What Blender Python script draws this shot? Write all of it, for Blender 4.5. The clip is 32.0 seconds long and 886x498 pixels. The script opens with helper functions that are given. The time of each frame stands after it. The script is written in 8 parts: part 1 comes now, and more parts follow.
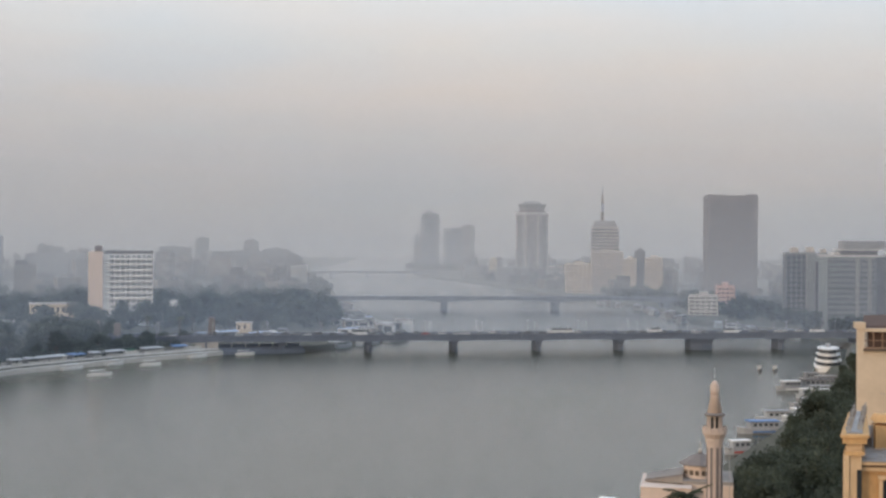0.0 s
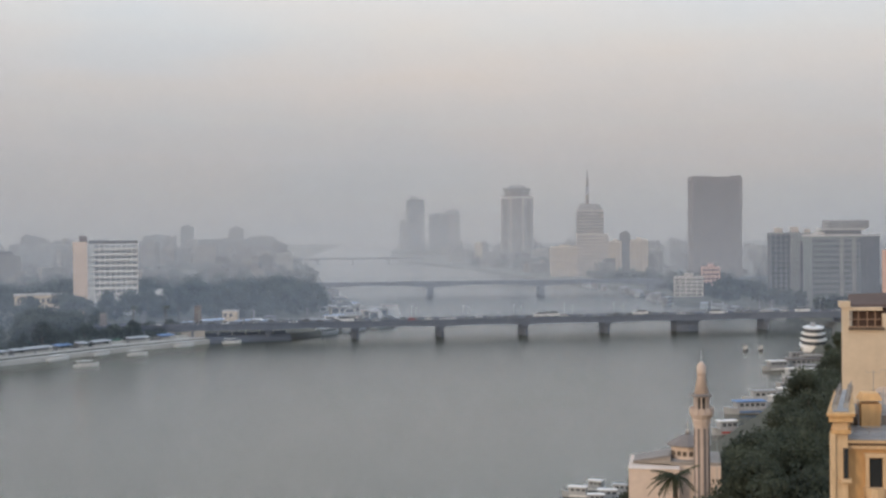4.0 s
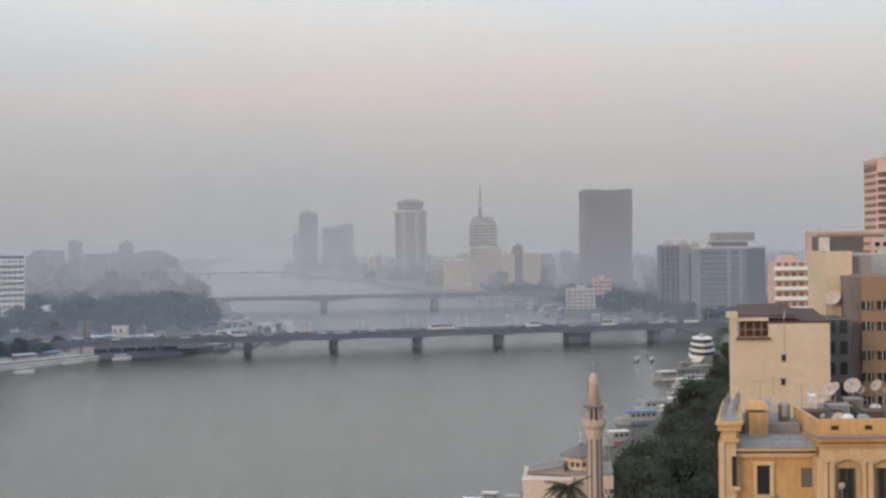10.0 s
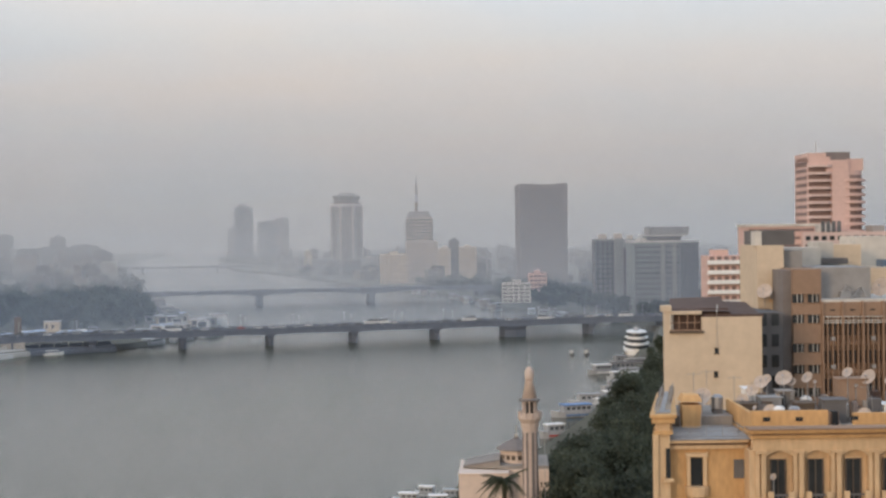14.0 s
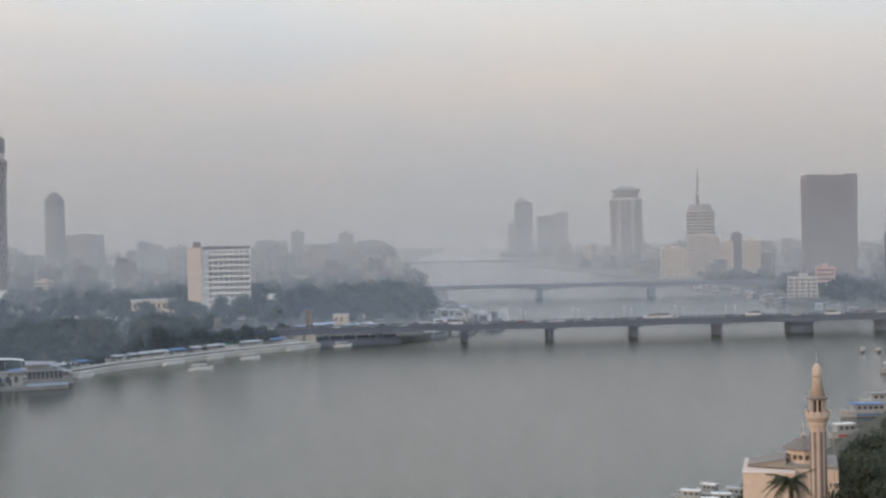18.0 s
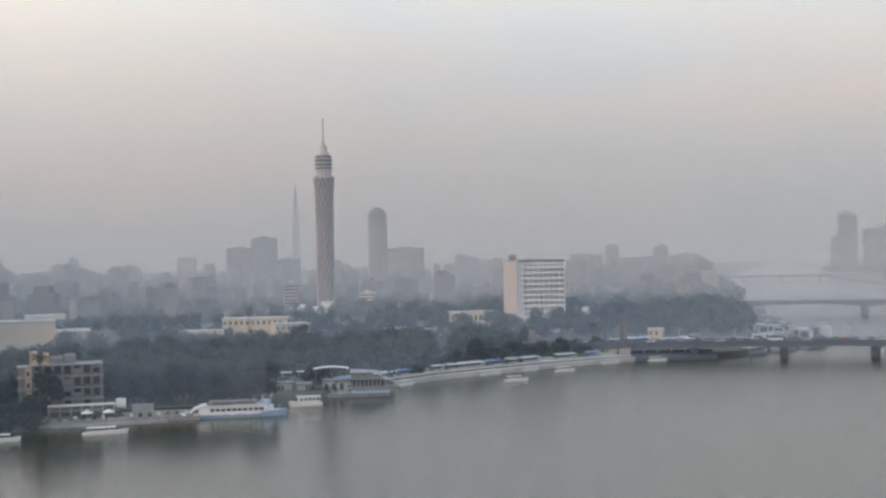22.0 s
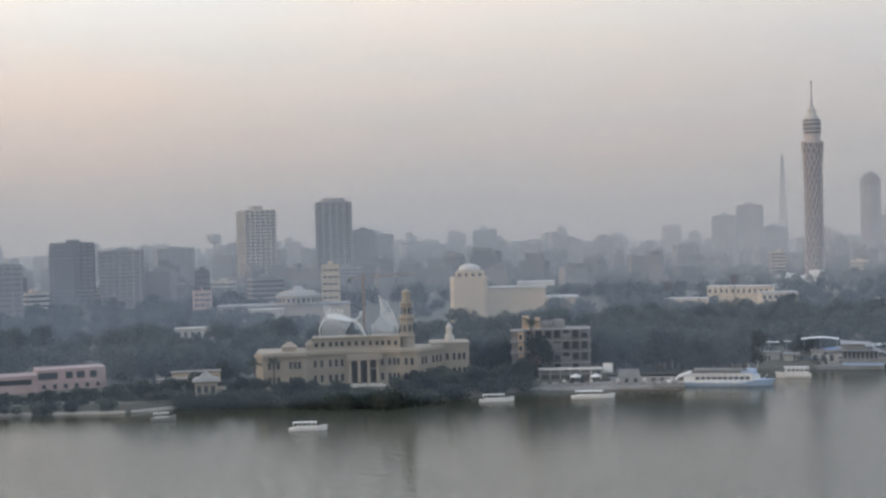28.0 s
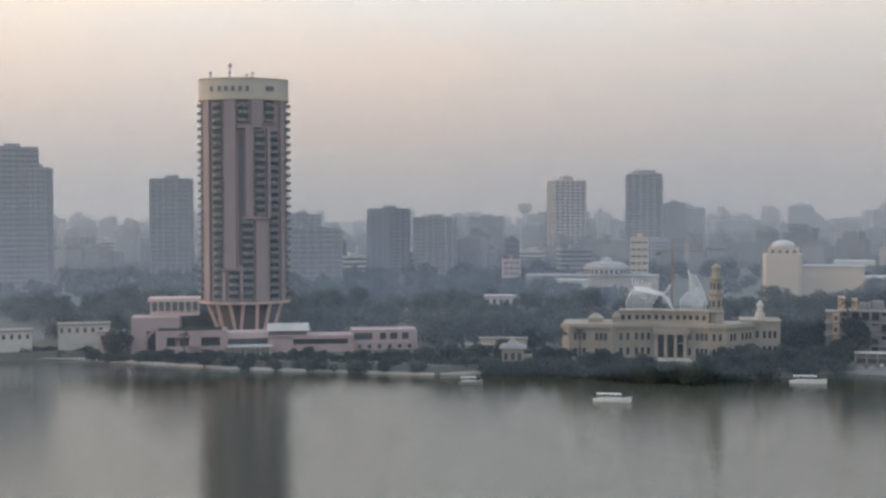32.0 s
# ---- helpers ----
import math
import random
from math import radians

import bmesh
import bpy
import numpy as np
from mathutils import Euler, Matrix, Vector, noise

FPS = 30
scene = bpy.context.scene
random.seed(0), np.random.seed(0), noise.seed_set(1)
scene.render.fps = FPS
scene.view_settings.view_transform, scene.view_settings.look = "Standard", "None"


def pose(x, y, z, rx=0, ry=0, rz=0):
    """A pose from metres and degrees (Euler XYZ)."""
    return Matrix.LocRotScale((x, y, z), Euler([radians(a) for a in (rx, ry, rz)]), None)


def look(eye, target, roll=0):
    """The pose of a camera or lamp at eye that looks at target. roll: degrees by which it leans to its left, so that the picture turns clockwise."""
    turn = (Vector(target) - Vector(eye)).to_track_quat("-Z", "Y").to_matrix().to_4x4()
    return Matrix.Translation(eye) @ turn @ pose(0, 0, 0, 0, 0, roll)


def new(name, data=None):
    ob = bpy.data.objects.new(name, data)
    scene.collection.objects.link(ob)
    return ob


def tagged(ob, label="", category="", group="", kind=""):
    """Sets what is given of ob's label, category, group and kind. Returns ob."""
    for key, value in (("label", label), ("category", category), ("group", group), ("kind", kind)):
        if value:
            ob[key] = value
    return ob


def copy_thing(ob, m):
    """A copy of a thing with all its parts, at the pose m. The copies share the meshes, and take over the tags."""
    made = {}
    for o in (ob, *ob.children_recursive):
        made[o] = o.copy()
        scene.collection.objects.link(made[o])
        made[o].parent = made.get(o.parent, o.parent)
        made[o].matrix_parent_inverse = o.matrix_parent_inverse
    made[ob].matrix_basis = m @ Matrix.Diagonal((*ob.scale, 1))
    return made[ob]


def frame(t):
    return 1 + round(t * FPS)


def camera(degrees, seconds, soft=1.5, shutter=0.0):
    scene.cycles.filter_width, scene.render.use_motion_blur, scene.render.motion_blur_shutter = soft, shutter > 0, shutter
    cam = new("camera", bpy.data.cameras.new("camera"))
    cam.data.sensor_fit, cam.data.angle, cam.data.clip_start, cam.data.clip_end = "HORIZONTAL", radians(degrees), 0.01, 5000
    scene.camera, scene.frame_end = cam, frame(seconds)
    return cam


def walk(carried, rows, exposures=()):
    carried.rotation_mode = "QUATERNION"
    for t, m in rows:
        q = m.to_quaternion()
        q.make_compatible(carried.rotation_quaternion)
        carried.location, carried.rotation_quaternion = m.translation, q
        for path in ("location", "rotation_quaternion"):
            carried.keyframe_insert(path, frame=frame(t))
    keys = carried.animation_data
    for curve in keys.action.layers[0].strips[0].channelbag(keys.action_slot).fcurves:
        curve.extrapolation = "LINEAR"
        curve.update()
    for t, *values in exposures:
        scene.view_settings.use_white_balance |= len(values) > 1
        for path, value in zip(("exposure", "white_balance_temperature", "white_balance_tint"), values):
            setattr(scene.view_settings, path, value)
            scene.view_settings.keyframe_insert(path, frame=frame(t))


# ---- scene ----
cam = camera(35.95, 32.0, soft=2.6)
PATH = [
    (0.0, pose(0, 0, 60, 89.70, -0.24, 0.00)),
    (0.5, pose(0, 0, 60, 89.42, -0.40, -1.13)),
    (1.0, pose(0, 0, 60, 89.00, -0.09, -1.64)),
    (1.5, pose(0, 0, 60, 88.94, 0.29, -2.04)),
    (2.0, pose(0, 0, 60, 88.75, 0.38, -1.94)),
    (2.5, pose(0, 0, 60, 88.82, 0.58, -1.41)),
    (3.0, pose(0, 0, 60, 88.93, 0.53, -0.82)),
    (3.5, pose(0, 0, 60, 89.07, 0.52, -0.69)),
    (5.5, pose(0, 0, 60, 89.09, 1.01, 0.02)),
    (6.0, pose(0, 0, 60, 89.17, 1.16, 0.44)),
    (6.5, pose(0, 0, 60, 89.26, 1.23, 0.89)),
    (7.0, pose(0, 0, 60, 89.26, 0.92, 0.69)),
    (7.5, pose(0, 0, 60, 89.45, 1.00, -0.25)),
    (8.0, pose(0, 0, 60, 89.41, 0.81, -1.64)),
    (8.5, pose(0, 0, 60, 89.54, 0.96, -2.75)),
    (9.0, pose(0, 0, 60, 89.60, 0.92, -3.43)),
    (9.5, pose(0, 0, 60, 89.45, 0.58, -4.71)),
    (10.0, pose(0, 0, 60, 89.59, 0.80, -5.08)),
    (10.5, pose(0, 0, 60, 89.50, 0.68, -5.36)),
    (11.0, pose(0, 0, 60, 89.45, 0.70, -5.60)),
    (11.5, pose(0, 0, 60, 89.43, 0.71, -6.02)),
    (12.0, pose(0, 0, 60, 89.63, 0.77, -7.00)),
    (12.5, pose(0, 0, 60, 89.59, 0.66, -7.52)),
    (13.0, pose(0, 0, 60, 89.56, 0.57, -8.07)),
    (13.5, pose(0, 0, 60, 89.48, 0.72, -8.16)),
    (15.5, pose(0, 0, 60, 88.84, 1.04, -3.82)),
    (16.0, pose(0, 0, 60, 89.21, 1.11, -1.96)),
    (16.5, pose(0, 0, 60, 89.17, 0.97, -0.12)),
    (17.0, pose(0, 0, 60, 88.94, 1.08, 1.23)),
    (17.5, pose(0, 0, 60, 89.21, 1.21, 2.28)),
    (18.0, pose(0, 0, 60, 89.27, 1.22, 3.92)),
    (18.5, pose(0, 0, 60, 89.62, 1.29, 5.84)),
    (19.0, pose(0, 0, 60, 89.62, 1.56, 7.99)),
    (19.5, pose(0, 0, 60, 89.58, 1.54, 8.68)),
    (20.0, pose(0, 0, 60, 89.34, 1.35, 9.45)),
    (20.5, pose(0, 0, 60, 89.25, 1.35, 11.39)),
    (21.0, pose(0, 0, 60, 89.50, 1.34, 13.28)),
    (21.5, pose(0, 0, 60, 89.80, 1.48, 15.66)),
    (22.0, pose(0, 0, 60, 90.10, 1.19, 17.06)),
    (22.5, pose(0, 0, 60, 90.13, 1.13, 18.16)),
    (23.0, pose(0, 0, 60, 90.09, 1.27, 19.98)),
    (23.5, pose(0, 0, 60, 90.03, 1.06, 21.86)),
    (24.0, pose(0, 0, 60, 89.86, 1.14, 23.69)),
    (24.5, pose(0, 0, 60, 89.85, 1.29, 25.24)),
    (26.5, pose(0, 0, 60, 89.54, 1.20, 30.91)),
    (27.0, pose(0, 0, 60, 89.15, 1.17, 33.52)),
    (27.5, pose(0, 0, 60, 89.10, 1.25, 35.80)),
    (28.0, pose(0, 0, 60, 89.22, 1.49, 37.19)),
    (28.5, pose(0, 0, 60, 88.75, 1.39, 38.43)),
    (29.0, pose(0, 0, 60, 88.70, 1.49, 40.07)),
    (29.5, pose(0, 0, 60, 88.91, 1.51, 41.77)),
    (30.0, pose(0, 0, 60, 88.84, 1.41, 43.42)),
    (30.5, pose(0, 0, 60, 88.76, 1.63, 45.01)),
    (31.0, pose(0, 0, 60, 88.66, 1.61, 46.25)),
    (31.5, pose(0, 0, 60, 88.56, 1.41, 48.17)),
    (32.0, pose(0, 0, 60, 88.19, 0.11, 50.13)),
]
walk(cam, PATH)

# ---- world, sun, exposure ----
SUN_AZ, SUN_EL = -138.0, 11.0          # degrees right of north, above the horizon
scene.view_settings.exposure = 0.0
world = bpy.data.worlds.new("hazy_sky")
scene.world = world
world.use_nodes = True
wn, wl = world.node_tree.nodes, world.node_tree.links
wn.clear()


def wnode(kind, **props):
    n = wn.new(kind)
    for k, v in props.items():
        n.inputs[k].default_value = v
    return n


sky = wn.new("ShaderNodeTexSky")
sky.sky_type = "NISHITA"
sky.sun_disc = False
sky.sun_elevation, sky.sun_rotation = radians(SUN_EL), radians(SUN_AZ)
sky.dust_density = 6.0
tc = wn.new("ShaderNodeTexCoord")
sep = wn.new("ShaderNodeSeparateXYZ")
wl.new(tc.outputs["Generated"], sep.inputs[0])
ramp = wn.new("ShaderNodeValToRGB")
stops = ((0.0, (0.36, 0.36, 0.355)), (0.025, (0.43, 0.415, 0.40)), (0.065, (0.565, 0.52, 0.49)),
         (0.105, (0.675, 0.63, 0.595)), (0.135, (0.715, 0.705, 0.695)), (0.18, (0.785, 0.82, 0.845)), (0.45, (0.90, 0.98, 1.08)), (1.0, (0.64, 0.84, 1.16)))
while len(ramp.color_ramp.elements) < len(stops):
    ramp.color_ramp.elements.new(0.5)
for e, (p, c) in zip(ramp.color_ramp.elements, stops):
    e.position, e.color = p, (*c, 1)
wl.new(sep.outputs["Z"], ramp.inputs[0])
# the glow round the sun's side of the sky
glow = wn.new("ShaderNodeVectorMath")
glow.operation = "DOT_PRODUCT"
glow.inputs[1].default_value = (math.sin(radians(-105)), math.cos(radians(-105)), -0.25)
wl.new(tc.outputs["Generated"], glow.inputs[0])
gfac = wn.new("ShaderNodeMapRange")
gfac.inputs["From Min"].default_value, gfac.inputs["From Max"].default_value = 0.05, 1.0
wl.new(glow.outputs["Value"], gfac.inputs["Value"])
warm = wn.new("ShaderNodeMix")
warm.data_type = "RGBA"
warm.inputs["A"].default_value, warm.inputs["B"].default_value = (1, 1, 1, 1), (1.98, 1.68, 1.40, 1)
wl.new(gfac.outputs["Result"], warm.inputs["Factor"])
mul = wn.new("ShaderNodeMix")
mul.data_type, mul.blend_type = "RGBA", "MULTIPLY"
mul.inputs["Factor"].default_value = 1
wl.new(ramp.outputs["Color"], mul.inputs["A"])
wl.new(warm.outputs["Result"], mul.inputs["B"])
cloud = wnode("ShaderNodeTexNoise", Scale=3.0, Detail=3.0, Roughness=0.55)
mp2 = wn.new("ShaderNodeMapping")
mp2.inputs["Scale"].default_value, mp2.inputs["Rotation"].default_value = (1.2, 1.2, 5.0), (0.25, 0.1, 0)
wl.new(tc.outputs["Generated"], mp2.inputs[0])
wl.new(mp2.outputs[0], cloud.inputs["Vector"])
tint = wn.new("ShaderNodeMix")
tint.data_type = "RGBA"
tint.inputs["A"].default_value, tint.inputs["B"].default_value = (1.09, 1.02, 0.965, 1), (0.95, 1.00, 1.05, 1)
spread = wn.new("ShaderNodeMapRange")
spread.inputs["From Min"].default_value, spread.inputs["From Max"].default_value = 0.32, 0.68
wl.new(cloud.outputs["Fac"], spread.inputs["Value"])
wl.new(spread.outputs["Result"], tint.inputs["Factor"])
mul2 = wn.new("ShaderNodeMix")
mul2.data_type, mul2.blend_type = "RGBA", "MULTIPLY"
mul2.inputs["Factor"].default_value = 1
wl.new(mul.outputs["Result"], mul2.inputs["A"])
wl.new(tint.outputs["Result"], mul2.inputs["B"])
hazy = wn.new("ShaderNodeBackground")
hazy.inputs["Strength"].default_value = 1.06
wl.new(mul2.outputs["Result"], hazy.inputs["Color"])
clear = wn.new("ShaderNodeBackground")
clear.inputs["Strength"].default_value = 0.05
wl.new(sky.outputs[0], clear.inputs["Color"])
both = wn.new("ShaderNodeMixShader")
both.inputs[0].default_value = 0.06
wl.new(hazy.outputs[0], both.inputs[1])
wl.new(clear.outputs[0], both.inputs[2])
wout = wn.new("ShaderNodeOutputWorld")
wl.new(both.outputs[0], wout.inputs["Surface"])

sun = new("sun", bpy.data.lights.new("sun", "SUN"))
sun.data.energy, sun.data.angle, sun.data.color = 1.1, radians(12), (1.0, 0.72, 0.48)
sun.matrix_world = look((math.sin(radians(SUN_AZ)) * 500, math.cos(radians(SUN_AZ)) * 500, 500 * math.tan(radians(SUN_EL))), (0, 0, 0))


# ---- materials ----
def mat(name, colour, rough=0.8, vary=0.18, fine=3.0, coarse=0.25, bump=0.0, metal=0.0, piece=0.0, stretch=(1, 1, 1), spec=0.3):
    """A painted or mineral surface: colour with fine grain, broad stains, streaks by stretch, a little relief; piece: change from object to object."""
    m = bpy.data.materials.new(name)
    m.use_nodes = True
    n, l = m.node_tree.nodes, m.node_tree.links
    p = n["Principled BSDF"]
    p.inputs["Roughness"].default_value, p.inputs["Metallic"].default_value = rough, metal
    p.inputs["Specular IOR Level"].default_value = spec
    t = n.new("ShaderNodeTexCoord")
    mpp = n.new("ShaderNodeMapping")
    mpp.inputs["Scale"].default_value = stretch
    l.new(t.outputs["Object"], mpp.inputs[0])
    a, b = n.new("ShaderNodeTexNoise"), n.new("ShaderNodeTexNoise")
    a.inputs["Scale"].default_value, a.inputs["Detail"].default_value = fine, 5
    b.inputs["Scale"].default_value, b.inputs["Detail"].default_value = coarse, 3
    l.new(mpp.outputs[0], a.inputs["Vector"])
    l.new(mpp.outputs[0], b.inputs["Vector"])
    add = n.new("ShaderNodeMath")
    l.new(a.outputs["Fac"], add.inputs[0])
    l.new(b.outputs["Fac"], add.inputs[1])
    last = add
    if piece:
        oi = n.new("ShaderNodeObjectInfo")
        pm = n.new("ShaderNodeMath")
        pm.operation = "MULTIPLY_ADD"
        pm.inputs[1].default_value = piece
        l.new(oi.outputs["Random"], pm.inputs[0])
        l.new(add.outputs[0], pm.inputs[2])
        last = n.new("ShaderNodeMath")
        last.operation = "SUBTRACT"
        last.inputs[1].default_value = piece / 2
        l.new(pm.outputs[0], last.inputs[0])
    r = n.new("ShaderNodeMapRange")
    r.inputs["From Min"].default_value, r.inputs["From Max"].default_value = 0.6, 1.4
    r.inputs["To Min"].default_value, r.inputs["To Max"].default_value = 1 - vary, 1 + vary
    l.new(last.outputs[0], r.inputs["Value"])
    mx = n.new("ShaderNodeMix")
    mx.data_type, mx.blend_type = "RGBA", "MULTIPLY"
    mx.inputs["Factor"].default_value = 1
    mx.inputs["A"].default_value = (*colour, 1)
    l.new(r.outputs["Result"], mx.inputs["B"])
    l.new(mx.outputs["Result"], p.inputs["Base Color"])
    if bump:
        bp = n.new("ShaderNodeBump")
        bp.inputs["Strength"].default_value, bp.inputs["Distance"].default_value = bump, 0.05
        l.new(a.outputs["Fac"], bp.inputs["Height"])
        l.new(bp.outputs[0], p.inputs["Normal"])
    return m


def leaf_mat(name, dark, light, through_leaf=0.55):
    m = bpy.data.materials.new(name)
    m.use_nodes = True
    n, l = m.node_tree.nodes, m.node_tree.links
    p = n["Principled BSDF"]
    p.inputs["Roughness"].default_value = 0.65
    p.inputs["Specular IOR Level"].default_value = 0.25
    g, oi = n.new("ShaderNodeNewGeometry"), n.new("ShaderNodeObjectInfo")
    ad = n.new("ShaderNodeMath")
    ad.operation = "MULTIPLY_ADD"
    ad.inputs[1].default_value = 0.5
    l.new(g.outputs["Random Per Island"], ad.inputs[0])
    h = n.new("ShaderNodeMath")
    h.operation = "MULTIPLY"
    h.inputs[1].default_value = 0.5
    l.new(oi.outputs["Random"], h.inputs[0])
    l.new(h.outputs[0], ad.inputs[2])
    mx = n.new("ShaderNodeMix")
    mx.data_type = "RGBA"
    mx.inputs["A"].default_value, mx.inputs["B"].default_value = (*dark, 1), (*light, 1)
    # neighbouring crowns differ in tone
    nz, nr, na = n.new("ShaderNodeTexNoise"), n.new("ShaderNodeMapRange"), n.new("ShaderNodeMath")
    nz.inputs["Scale"].default_value, nz.inputs["Detail"].default_value = 0.085, 2
    nr.inputs["From Min"].default_value, nr.inputs["From Max"].default_value = 0.35, 0.65
    nr.inputs["To Min"].default_value, nr.inputs["To Max"].default_value = -0.5, 0.5
    l.new(g.outputs["Position"], nz.inputs["Vector"])
    l.new(nz.outputs["Fac"], nr.inputs["Value"])
    l.new(ad.outputs[0], na.inputs[0])
    l.new(nr.outputs["Result"], na.inputs[1])
    na.use_clamp = True
    l.new(na.outputs[0], mx.inputs["Factor"])
    l.new(mx.outputs["Result"], p.inputs["Base Color"])
    tr, ms = n.new("ShaderNodeBsdfTranslucent"), n.new("ShaderNodeMixShader")
    l.new(mx.outputs["Result"], tr.inputs[0])
    ms.inputs[0].default_value = through_leaf
    l.new(p.outputs[0], ms.inputs[1])
    l.new(tr.outputs[0], ms.inputs[2])
    l.new(ms.outputs[0], n["Material Output"].inputs["Surface"])
    return m


def glass_mat(name, colour, rough=0.12):
    m = mat(name, colour, rough, 0.25, 1.0, 0.2, piece=0.5, spec=0.5)
    return m


